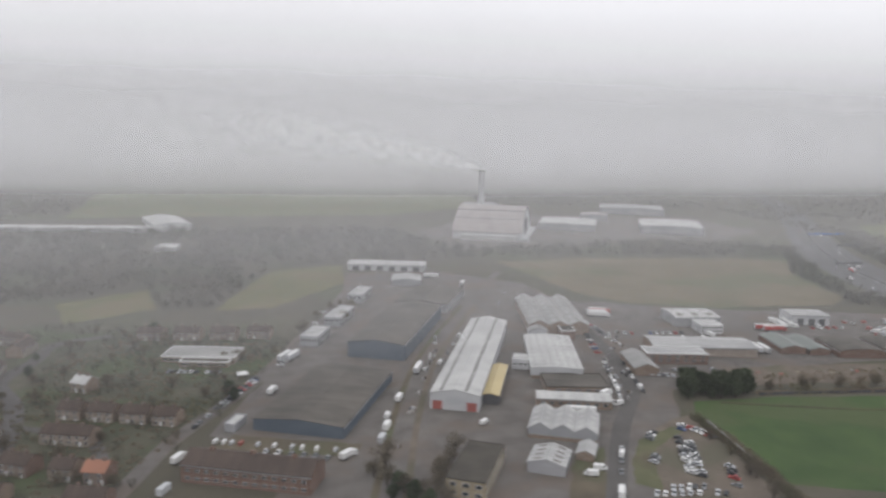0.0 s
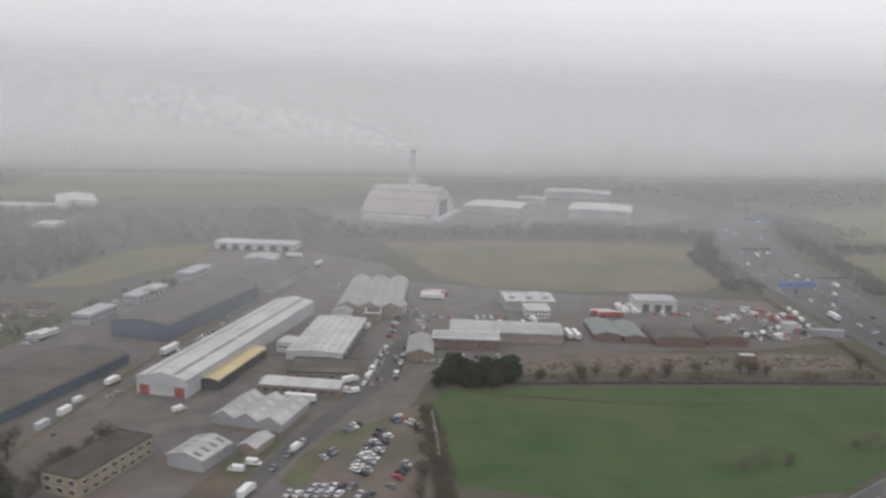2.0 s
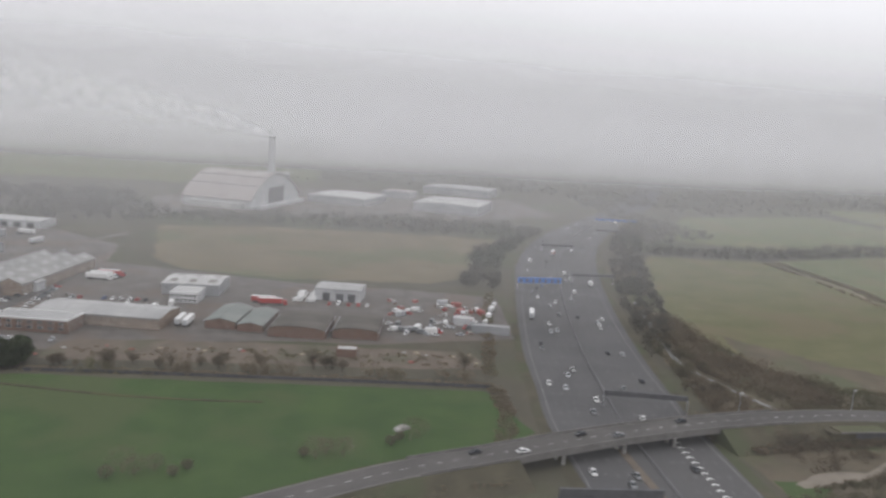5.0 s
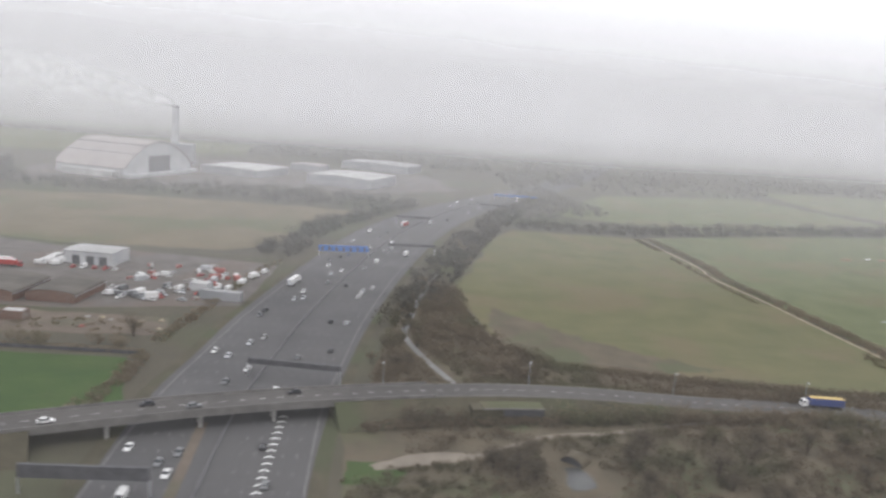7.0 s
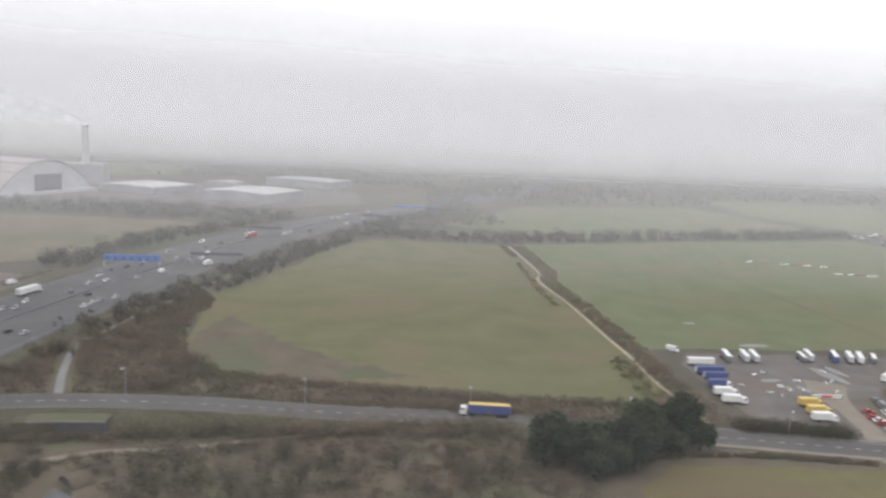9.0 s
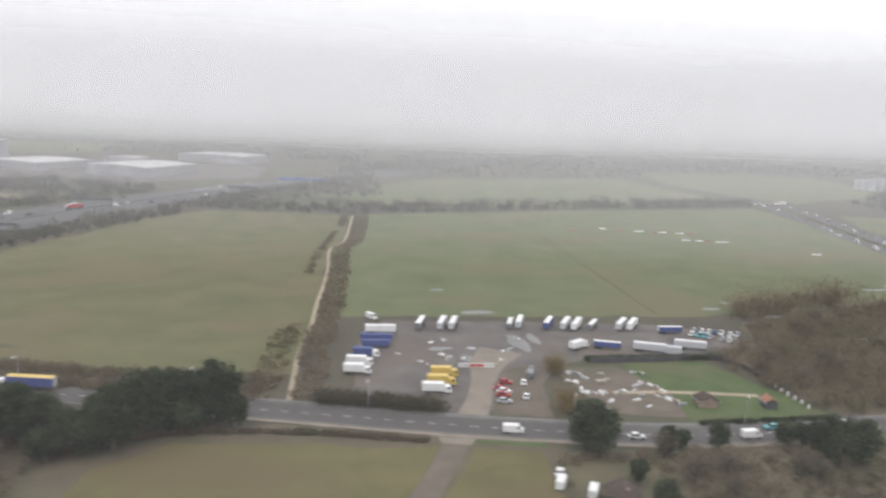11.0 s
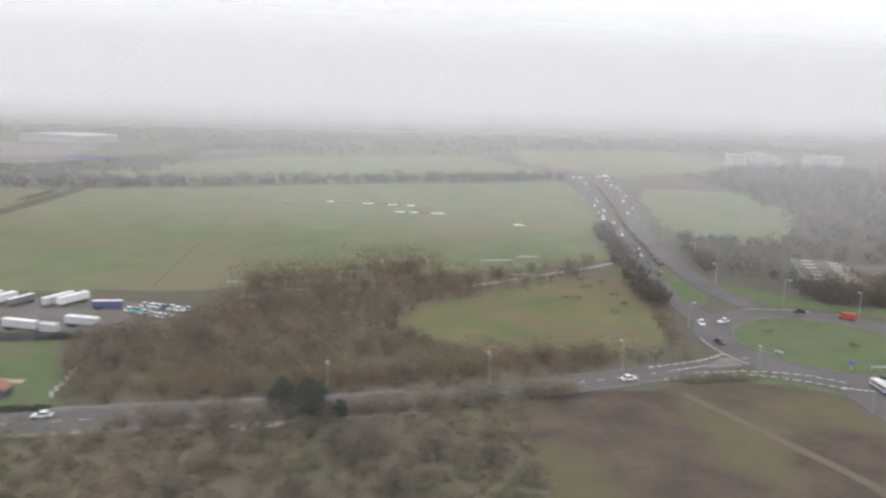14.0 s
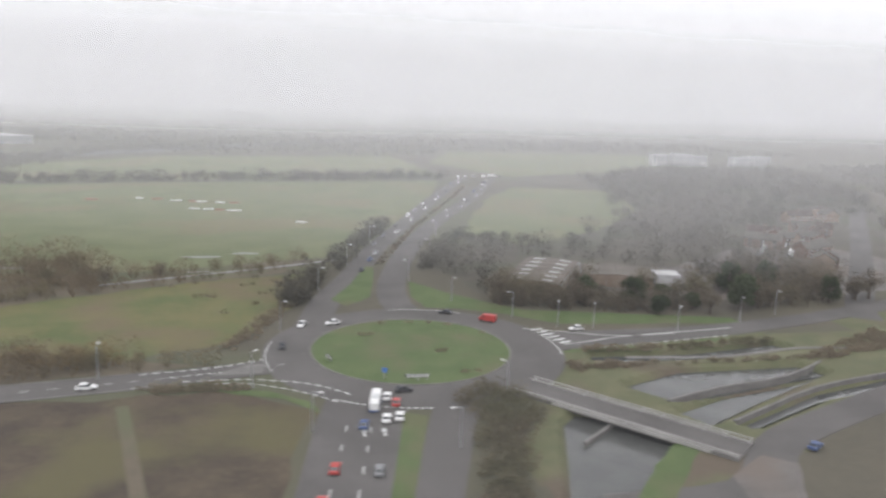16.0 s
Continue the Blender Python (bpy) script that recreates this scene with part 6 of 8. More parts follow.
def put(kind, x, y, ang, z=0.06, s=1.0, group=""):
    p = PROTO[kind]
    m = pose(x, y, z, 0, 0, ang)
    if s != 1.0:
        m = m @ Matrix.Scale(s, 4)
    if kind not in placed_first:
        placed_first.add(kind)
        p.matrix_basis = m
        ob = p
    else:
        ob = copy_thing(p, m)
    if group:
        ob["group"] = group
    return ob


def line_up(x0, y0, x1, y1, n, ang, kinds=CARS, skip=0.18, jit=0.15, z=0.07, group="parked cars"):
    for i in range(n):
        if veh_rnd.random() < skip:
            continue
        t = (i + 0.5) / n
        put(veh_rnd.choice(kinds), x0 + (x1 - x0) * t + veh_rnd.uniform(-jit, jit), y0 + (y1 - y0) * t + veh_rnd.uniform(-jit, jit), ang + veh_rnd.uniform(-4, 4) + veh_rnd.choice((0, 180)), z, 1.0, group)


# estate car park in rows
for (x0, y0, x1, y1, n) in ((92.5, 147.2, 97.3, 152.5, 5), (86.8, 135.5, 89.8, 139.3, 4), (91.5, 127.5, 100.6, 147.2, 15), (93.6, 127, 102.4, 146, 12), (106.5, 152, 109.5, 144.5, 6), (79, 123, 95, 119.6, 9), (84, 124.6, 92, 123, 5), (98, 121, 103, 131, 6), (103.6, 150.5, 106, 154, 3)):
    line_up(x0, y0, x1, y1, n, math.degrees(math.atan2(y1 - y0, x1 - x0)) + 90 - 25)
# along the estate roads
line_up(-8.6, 188.6, 2.2, 211.5, 19, -25, skip=0.05)
line_up(-13.5, 177, -9.5, 186, 4, 65)
line_up(9, 222, 14, 236, 8, -25)
line_up(74, 126.5, 90, 155.5, 11, 60, ["van", "white", "silver", "white", "grey"], 0.35)
line_up(108.5, 177, 117.5, 206, 14, 72, ["van", "white", "silver", "black", "white"])
line_up(100, 174.5, 110, 203, 12, 70, ["white", "silver", "grey", "blue", "van"])
line_up(112, 210, 121, 240, 14, -15, ["white", "silver", "black", "red", "grey", "blue"])
line_up(126, 226, 128, 250, 10, -10)
line_up(70, 133, 74.5, 136, 3, -25, ["van"])
line_up(92, 172, 98, 170, 3, 20, ["van"])
line_up(56, 210, 86, 268, 6, 64, ["white", "grey", "van"], 0.4)
line_up(104, 288, 116, 314, 5, 66, ["white", "grey", "van", "silver"], 0.2)
line_up(2, 160.5, 18, 153.5, 6, 66, ["white", "silver", "grey"], 0.3)
line_up(134, 236, 158, 232, 10, 80, skip=0.25)
line_up(146, 226, 162, 224, 6, 75, ["white", "van", "silver"], 0.2)
line_up(202.5, 231.5, 205.5, 244, 6, 0, ["van"], 0, 0.1)
line_up(206.5, 230.5, 209, 243, 6, 0, ["van"], 0, 0.1)
line_up(211, 229, 226, 226.5, 5, 75, ["white", "van", "red"])
line_up(22, 262, 30, 292, 5, -25, ["white", "silver", "black"], 0.3)
line_up(60, 356, 90, 350, 4, 80, ["white", "van", "grey"], 0.3)
line_up(118, 192.5, 126, 188, 6, 70, skip=0.1)
line_up(128, 193.5, 142, 191, 7, 80, ["white", "silver", "black", "red"], 0.3)
for i in range(34):
    q = veh_rnd.random
    put(veh_rnd.choice(["van", "white", "silver", "silver", "wcont", "grey", "white", "gvan", "red"]), 228 + 30 * q(), 193 + 14 * q(), veh_rnd.uniform(0, 360), 0.07, 1.0, "vehicles in the breaker's yard")
for i in range(16):
    q = veh_rnd.random
    put(veh_rnd.choice(["van", "white", "red", "gcont", "rcont"]), 232 + 32 * q(), 212 + 22 * q(), veh_rnd.uniform(0, 360), 0.07, 1.0, "vehicles in the breaker's yard")
for i in range(0, 7, 2):
    put(("van", "wcont", "wlorry", "van")[i // 2], 258 + 1.6 * i, 206 + 3.6 * i, 62, 0.07)
# half-size containers stand in for a row of garage doors
for k, (x, y) in enumerate(((-7.9, 168.3), (-6, 167.4), (-4.2, 166.6), (-2.2, 165.8), (1.6, 164.2), (5.3, 162.8), (9.2, 161.3), (11.4, 160.5), (14.6, 159.2), (18.7, 157.6))):
    put(("wcont", "wcont", "gcont", "rcont", "gcont", "wcont", "gcont", "wcont", "wcont", "gcont")[k], x, y, 66, 0.06, 0.5, "containers along the wall")
for kind, x, y, a in (("wcont", 32.6, 168.5, 66), ("wlorry", 39.3, 186, 66), ("trailer", 49.9, 209, 66), ("van", 34, 175, 64), ("gcont", 30, 161, 66), ("wlorry", 6.1, 198.8, 66), ("gtrailer", 11, 229, 60), ("gtrailer", 13.6, 229, 60), ("wlorry", -15.2, 159.5, 62), ("gcont", -17, 145.8, 62), ("van", 57, 165.5, 40), ("wlorry", 72.6, 124, 62), ("artic", 137, 262, -18), ("artic", 138, 265, -18), ("rartic", 140, 267.5, -18), ("rartic", 192, 231, -8), ("rartic", 194, 228.4, -8), ("trailer", 169.6, 207, 80), ("trailer", 171.8, 206, 80), ("wlorry", 165, 226.5, 90), ("trailer", 84, 166, -20), ("wlorry", 97, 177.5, 30), ("wlorry", 105.5, 226, 70), ("wlorry", 108, 225.5, 70), ("gtrailer", 100, 330, 66), ("trailer", 90, 352, -20), ("wlorry", 16, 170, 66), ("wlorry", 21, 153.5, 40)):
    put(kind, x, y, a, 0.03)

# motorway traffic
MW = spline([p[:2] for p in MWAY], 1.0)
MN = sides(MW)
for i in range(78):
    t = veh_rnd.uniform(0.035, 0.5)
    y_want = 60 + 430 * veh_rnd.random() ** 1.15
    j = int(np.argmin(abs(MW[:, 1] - y_want)))
    side = veh_rnd.choice((-1, 1))
    off = side * veh_rnd.choice((3.0, 5.0, 7.0, 9.0, 11.0, 12.6))
    d = MW[min(j + 1, len(MW) - 1)] - MW[j - 1]
    a = math.degrees(math.atan2(d[1], d[0])) + (180 if side > 0 else 0)
    put(veh_rnd.choice(CARS + ["white", "white", "van", "van", "silver", "black"] + (["artic", "wlorry"] if abs(off) > 8 else [])), MW[j, 0] + MN[j, 0] * off, MW[j, 1] + MN[j, 1] * off, a, 0.07, 1.0, "motorway traffic")
put("artic", 276, 214, 70, 0.06)
put("rartic", 330, 330, 62, 0.06)


def on_line(pts, t, off, kind, back=False, group="road traffic"):
    L = spline([tuple(p) + (0,) * (3 - len(p)) for p in pts], 1.0)
    n = sides(L)
    j = int(t * (len(L) - 2)) + 1
    d = L[min(j + 1, len(L) - 1)] - L[j - 1]
    return put(kind, L[j, 0] + n[j, 0] * off, L[j, 1] + n[j, 1] * off, math.degrees(math.atan2(d[1], d[0])) + (180 if back else 0), L[j, 2] + 0.08, 1.0, group)


for k in range(22):
    on_line(DUAL_L, 0.03 + 0.86 * k / 22 + veh_rnd.uniform(-0.01, 0.01), veh_rnd.choice((-1.3, 1.3)), veh_rnd.choice(CARS + ["white", "white", "van"]))
for k in range(12):
    on_line(DUAL_R, 0.05 + 0.55 * k / 12 + veh_rnd.uniform(-0.02, 0.02), veh_rnd.choice((-1.3, 1.3)), veh_rnd.choice(CARS + ["white", "van"]), True)
for i, k in enumerate(("white", "white", "silver", "van", "wlorry", "grey")):
    put(k, 697 + 5 * i, 394 + 1.2 * (i % 3), 15, 0.07, 1.0, "road traffic")
def on_x(x, off, kind, back=False):
    L = spline([tuple(p) for p in SROAD], 1.0)
    n = sides(L)
    j = int(np.argmin(abs(L[:, 0] - x)))
    d = L[j + 1] - L[j - 1]
    m = pose(0, 0, 0, 0, -math.degrees(math.atan2(d[2], math.hypot(d[0], d[1]))) * (-1 if back else 1), math.degrees(math.atan2(d[1], d[0])) + (180 if back else 0))
    ob = put(kind, 0, 0, 0, 0, 1.0, "road traffic")
    ob.matrix_basis = Matrix.Translation((L[j, 0] + n[j, 0] * off, L[j, 1] + n[j, 1] * off, L[j, 2] + 0.07)) @ m
    return ob


for x, off, kind, back in ((380, 1.3, "yartic", True), (452, -1.3, "van", False), (228, 1.3, "black", True), (236, -1.3, "white", False), (250, 1.3, "black", True), (257, -1.3, "grey", False), (274, 1.3, "black", True), (463, 1.3, "red", True), (487, -1.3, "van", False), (492, 1.3, "teal", True), (505, 1.3, "white", True), (470, -1.3, "white", False), (584, -1.3, "white", False)):
    on_x(x, off, kind, back)
for kind, x, y, a in (("bus", 620.3, 84.5, 80), ("white", 621.2, 80, 80), ("blue", 618.4, 78.6, 80), ("white", 622.8, 80.4, 80), ("red", 622.9, 84.6, 80), ("red", 614.6, 68.5, 80), ("grey", 619, 67.5, 80), ("white", 622, 86.6, 80), ("black", 624.4, 88.6, 5), ("black", 608.5, 108, 270), ("white", 611.5, 119, 250), ("white", 616.6, 119.6, 200), ("black", 637, 124.5, 160), ("rvan", 643.5, 119, 145), ("white", 657.5, 112.6, 185), ("blue", 668.3, 66.6, 35), ("red", 613, 62, 80), ("silver", 692, 128, 30), ("white", 690, 131, 30), ("white", 687.5, 133, 30)):
    put(kind, x, y, a, 0.1, 0.82 if kind == "bus" else 1.0, "road traffic")

# lorry park
for k, (x, y) in enumerate(((447.6, 148.5), (452.3, 148.3), (454.7, 148), (467.3, 147.3), (469.7, 148), (476, 146.8), (479.8, 146.2), (482.2, 145.6), (485.8, 145.2), (492.4, 144.8), (495, 144.7))):
    put(("dtrailer", "gtrailer", "gtrailer", "dtrailer", "gtrailer", "btrailer", "gtrailer", "trailer", "dtrailer", "gtrailer", "trailer")[k], x, y, (250, 249, 249, 248, 246, 240, 238, 236, 234, 232, 232)[k], 0.05, 0.85, "trailers in the lorry park")
for kind, x, y, a in (("trailer", 438.5, 144.8, -6), ("btrailer2", 437, 138.6, -6), ("btrailer2", 436.6, 135.6, -6), ("blorry", 434, 130.2, -8), ("wlorry", 432.4, 125.6, -10), ("wlorry", 431.6, 121.4, -10), ("ylorry", 446.6, 118.6, -8), ("ylorry", 445.3, 114.6, -8), ("wlorry", 443.8, 111.2, -8), ("red", 456.6, 114.3, -10), ("red", 455, 111.6, -10), ("white", 455.2, 110.2, -10), ("red", 454.6, 108.6, -10), ("silver", 454.1, 106, -10), ("white", 458.3, 107.6, 70), ("white", 459.8, 113.8, 70), ("grey", 463.4, 120.2, 70), ("gvan", 462, 117, 66), ("btrailer", 483, 131.2, -22), ("gtrailer", 491, 128.6, -24), ("gcont", 495.6, 127.6, -24), ("gtrailer", 500.5, 129.4, -22), ("btrailer", 502, 140.6, -4), ("wlorry", 477, 131.6, 30), ("van", 437.8, 156, -60), ("van", 456.8, 76.4, 60), ("white", 454.5, 82, 60), ("van", 453.6, 79, 60), ("wcont", 456, 66, 70)):
    put(kind, x, y, a, 0.06, 0.85 if "trailer" in kind else 1.0)
line_up(506, 139, 514, 133, 8, 40, ["white", "blue", "silver", "teal"])
line_up(508, 142, 517, 137, 7, 50, ["white", "blue", "silver", "white"])

# ---- water ----
M_WATER = grained("grey_pond_water", (0.05, 0.052, 0.05), (0.07, 0.072, 0.068), 0.2, 1.5, rough=0.12)
M_PUDDLE = grained("puddle_water", (0.13, 0.128, 0.124), (0.17, 0.168, 0.162), 0.3, 2.0, rough=0.42)
M_BANK = grained("bank_grass", (0.05, 0.046, 0.03), (0.082, 0.072, 0.048), 0.2, 1.5, c3=(0.06, 0.066, 0.036))
for i, poly in enumerate((POND_A, POND_B, POND_C, POND_D, POND_E)):
    c = np.mean(poly, axis=0)
    patch("pond", [tuple(c + (np.array(p) - c) * 1.06) for p in poly], -0.85, M_WATER, "still grey pond water between grassy banks", "pond", 0.0, kind="structure")
ribbon("stream", [(307, 128), (305.6, 134), (302.4, 150), (301, 166), (305, 180), (310, 196), (317, 215), (324, 235)], 1.5, 0.05, M_PUDDLE, "narrow grey stream through scrub", "stream", step=2.0)
ribbon("stream", [(572, 150.6), (584, 156), (595, 161), (608, 167), (622, 174.5)], 1.5, 0.05, M_PUDDLE, "narrow grey stream beside the meadow", "stream", step=2.0)
for k, (x, y, a, b) in enumerate(((549.8, 167.6, 3.2, 1.2), (458, 182.4, 2.2, 0.9), (589.6, 161.7, 2.8, 1.0), (531.9, 165.4, 2.4, 1.0), (463, 160, 5.0, 1.6), (588, 178, 5, 1.0), (598, 182, 3.5, 1.0), (540, 160, 3, 1), (524, 160, 3.2, 1.2), (466, 137, 2.2, 6.5), (470, 139, 1.2, 4.5), (449, 134, 3, 1.2), (453, 128, 1.4, 2.2), (544, 134, 3.0, 1.2), (536, 152, 3.2, 1.3), (527, 147, 3, 1.1))):
    rs_ = random.Random(k)
    patch("puddle", [(x + a * math.cos(i * 0.524) * rs_.uniform(0.7, 1.1), y + b * math.sin(i * 0.524) * rs_.uniform(0.7, 1.1)) for i in range(12)], 0.05, M_PUDDLE, "shallow pale puddle of standing water", "puddle", 0.0)

# ---- overbridge across the motorway ----
SR = spline([tuple(p) for p in SROAD], 2.0)
SN = sides(SR)


def strip_solid(name, i0, i1, o0, o1, z0, z1, material, parent):
    bm = bmesh.new()
    rows = []
    for j in range(i0, i1 + 1):
        p, n = SR[j], SN[j]
        rows.append([bm.verts.new((p[0] + n[0] * o, p[1] + n[1] * o, p[2] + z)) for o, z in ((o0, z0), (o1, z0), (o1, z1), (o0, z1))])
    for a, b in zip(rows, rows[1:]):
        for k in range(4):
            bm.faces.new((a[k], a[(k + 1) % 4], b[(k + 1) % 4], b[k]))
    bm.faces.new(rows[0])
    bm.faces.new(rows[-1][::-1])
    return part(name, bm, material, parent)


ib0, ib1 = int(np.argmin(abs(SR[:, 0] - 232.5))), int(np.argmin(abs(SR[:, 0] - 281.5)))
br = root("motorway_overbridge", 0, 0, 0, 0, "concrete road bridge over the motorway with low parapets", "bridge", "", "structure")
strip_solid("deck", ib0, ib1, -3.3, 3.3, -0.85, 0.0, M_KERB, br)
for s in (-1, 1):
    strip_solid("parapet", ib0 - 8, ib1 + 8, *sorted((s * 3.12, s * 3.3)), 0.0, 0.5, M_KERB, br)
for x in (244, 257.6, 269):
    j = int(np.argmin(abs(SR[:, 0] - x)))
    bm = bmesh.new()
    for o in (-2.2, 0, 2.2):
        add_cyl(bm, SR[j, 0] + SN[j, 0] * o, SR[j, 1] + SN[j, 1] * o, -0.1, 2.5, 0.32, 0.32, 10)
    part("pier", bm, M_CONC, br)
for j in (ib0, ib1):
    p = SR[j]
    part("abutment", box_bm(p[0] - 1.2, p[0] + 1.2, p[1] - 3.3, p[1] + 3.3, -0.2, 2.5), M_CONC, br)
i2, i3 = int(np.argmin(abs(SR[:, 0] - 306.5))), int(np.argmin(abs(SR[:, 0] - 319)))
ub = root("stream_underbridge", 0, 0, 0, 0, "small concrete underbridge below the embanked road", "bridge", "", "structure")
strip_solid("beam", i2, i3, -7.4, -3.3, -0.62, -0.42, M_BROWN, ub)
strip_solid("fascia", i2, i3, -7.6, -7.4, -0.7, -0.45, M_KERB, ub)
# closed dark block: shade of the passage is put into its colour
strip_solid("opening_shade", i2 + 2, i3, -7.3, -3.4, -2.9, -0.62, M_DULL, ub)
strip_solid("wing_wall", i2 - 1, i2 + 2, -7.5, -3.4, -2.9, -0.62, M_BANK, ub)


def embankment(name, i0, i1, label):
    bm = bmesh.new()
    rows = []
    for j in range(i0, i1 + 1):
        p, n = SR[j], SN[j]
        h = max(p[2], 0.02)
        rows.append([bm.verts.new((p[0] + n[0] * o, p[1] + n[1] * o, z)) for o, z in ((-3.6 - 1.7 * h, -0.05), (-3.6, h - 0.02), (3.6, h - 0.02), (3.6 + 1.7 * h, -0.05))])
    for a, b in zip(rows, rows[1:]):
        for k in range(3):
            bm.faces.new((a[k], a[k + 1], b[k + 1], b[k]))
    bm.faces.new(rows[0])
    bm.faces.new(rows[-1])
    return tagged(new(name, mesh_of(name, bm, M_BANK)), label, "embankment", "", "structure")


iw = int(np.argmin(abs(SR[:, 0] - 150)))
ie = int(np.argmin(abs(SR[:, 0] - 386)))
embankment("embankment", iw, ib0 + 1, "grassy road embankment west of the bridge")
embankment("embankment", ib1 - 1, ie, "scrubby road embankment east of the bridge")
E1 = [(SR[j, 0] + SN[j, 0] * s * (4.2 + 1.2 * SR[j, 2]), SR[j, 1] + SN[j, 1] * s * (4.2 + 1.2 * SR[j, 2])) for j in range(ib1 + 2, ie, 2) for s in (-1, 1)]
scrub("brown scrub on the embankment slopes", np.repeat(np.array(E1), 22, axis=0) + np.random.RandomState(3).uniform(-1.9, 1.9, (len(E1) * 22, 2)), 60, 0.5, 1.2, z=0.45, material=M_THORN)
for s in (-1, 1):
    ribbon("road_edge", [tuple(p) for p in [(SR[j, 0] + SN[j, 0] * s * 2.95, SR[j, 1] + SN[j, 1] * s * 2.95, SR[j, 2]) for j in range(0, len(SR) - 6, 3)]], 0.3, 0.1, M_KERB, "pale concrete kerb along the link road", "kerb")
for s in (-1, 1):
    j0, j1 = int(np.argmin(abs(SR[:, 0] - 400))), int(np.argmin(abs(SR[:, 0] - 552)))
    ribbon("pavement", [(SR[j, 0] + SN[j, 0] * s * 3.75, SR[j, 1] + SN[j, 1] * s * 3.75, SR[j, 2]) for j in range(j0, j1, 3)], 1.0, 0.12, M_DRIVE if s < 0 else M_KERB, "worn pale pavement beside the link road", "pavement")
dashes("centre_line", [tuple(p) for p in SROAD], 0.0, 0.085, M_LINE, "broken white centre line of the link road", 1.2, 2.0, 0.1)

M_MWBAR = grained("weathered_barrier", (0.13, 0.13, 0.135), (0.18, 0.18, 0.185), 0.3, 3.0)
patch("dirt_pad", [(284.2, 101.6), (292.4, 104.9), (298, 105), (302.3, 103.5), (295, 100.7), (286.1, 99.9)], 0.055, M_DRIVE, "pale hard standing at the end of the dirt track", "hard standing", 0.3, 1.5, 31)
cv = root("culvert", 316.6, 99.6, -0.1, -50, "dark arched culvert mouth above a shallow stream", "culvert", "", "structure")
arch = [(1.9 * math.cos(math.pi * k / 12), 1.3 * math.sin(math.pi * k / 12)) for k in range(13)]
bm = bmesh.new()
add_prism(bm, arch, -0.4, 2.2)
# filled arch, dark colour painted for the shade inside the culvert
part("opening_shade", bm, M_DULL, cv)
bm = bmesh.new()
add_prism(bm, [(x * 1.08, z * 1.08) for x, z in arch] + [(x * 1.02, z * 1.02) for x, z in arch[::-1]], -0.6, 2.4)
part("ring", bm, M_BROWN, cv)
patch("stream", [(314.8, 98.4), (317, 98), (318, 95), (317, 91.5), (313, 91.5), (313.6, 95)], 0.05, M_WATER, "dark shallow water below the culvert", "stream", 0.3, 1.5, 32)
# ---- motorway furniture and markings ----
for k, o in enumerate((-14.6, 14.6)):
    dashes("edge_line", [p[:2] for p in MWAY], o, 0.075, M_WORN, "solid white edge line of the motorway", width=0.16, solid=True)
for o in (-12.4, -10.3, -8.2, -6.1, -4.0, 4.0, 6.1, 8.2, 10.3, 12.4):
    dashes("lane_line", [p[:2] for p in MWAY[:14]], o, 0.075, M_WORN, "broken white lane line of the motorway", 1.2, 4.4, 0.1)
ribbon("central_barrier", [p[:2] for p in MWAY], 0.2, 0.45, M_MWBAR, "grey steel central barrier of the motorway", "barrier", thick=0.45)
bm = bmesh.new()
for i in range(34):
    y = 50 + i * 2.1
    x = 260.5 + (y - 50) * 0.158
    v = [bm.verts.new((x + dx, y + dy, 0.08)) for dx, dy in ((-0.72, 0), (0.0, 0.5), (0.72, 0), (0.72, 0.5), (0.0, 1.0), (-0.72, 0.5))]
    bm.faces.new((v[0], v[1], v[4], v[5]))
    bm.faces.new((v[1], v[2], v[3], v[4]))
tagged(new("chevron_marking", mesh_of("chevron_marking", bm, M_LINE)), "white chevrons painted between carriageways", "road marking", "", "structure")
ribbon("verge_divider", [(252, 50), (254.5, 80), (256.4, 97), (258.5, 118)], 1.6, 0.12, M_SOIL, "brown verge between slip road and carriageway", "verge")
for s, lab in ((-1, "left"), (1, "right")):
    ribbon("verge", [(p[0] + s * (p[3] / 2 + 2.0) * 0.95, p[1] - s * 0.6) for p in MWAY[:12]], 3.2, 0.03, M_BANK, "brown grass verge beside the motorway", "verge")


def gantry(x0, y0, x1, y1, z, depth, material, label, legs=(0.0, 1.0)):
    L = math.hypot(x1 - x0, y1 - y0)
    r = root("sign_gantry", x0, y0, 0, math.degrees(math.atan2(y1 - y0, x1 - x0)), label, "sign gantry")
    part("beam", box_bm(0, L, -0.25, 0.25, z - depth, z), material, r)
    part("walkway", box_bm(0, L, 0.25, 0.7, z - depth, z - depth + 0.08), M_DULL, r)
    for t in legs:
        bm = bmesh.new()
        add_cyl(bm, L * t, 0, 0, z - depth, 0.18, 0.16, 8)
        part("leg", bm, M_STEEL, r)
    n = max(3, int(L / 2.2))
    for i in range(n):
        part("signal_panel", box_bm(L * (i + 0.5) / n - 0.35, L * (i + 0.5) / n + 0.35, -0.32, -0.26, z - depth * 0.9, z - depth * 0.25), M_DULL, r)
    return r


gantry(265, 139.2, 282.4, 134, 3.9, 1.1, M_DULL, "dark grey sign gantry over the motorway")
gantry(237, 97.3, 253.6, 94.8, 4.3, 1.9, M_DULL, "dark grey sign gantry over the slip lanes")
gantry(286, 256.5, 303.5, 256, 4.2, 2.1, M_BLUEGAN, "blue direction sign gantry over the motorway")
gantry(312.5, 266, 330, 264.6, 4.0, 1.0, M_DULL, "dark grey sign gantry over the motorway")
gantry(328, 340, 344, 338, 4.0, 1.1, M_DULL, "dark grey sign gantry over the motorway")
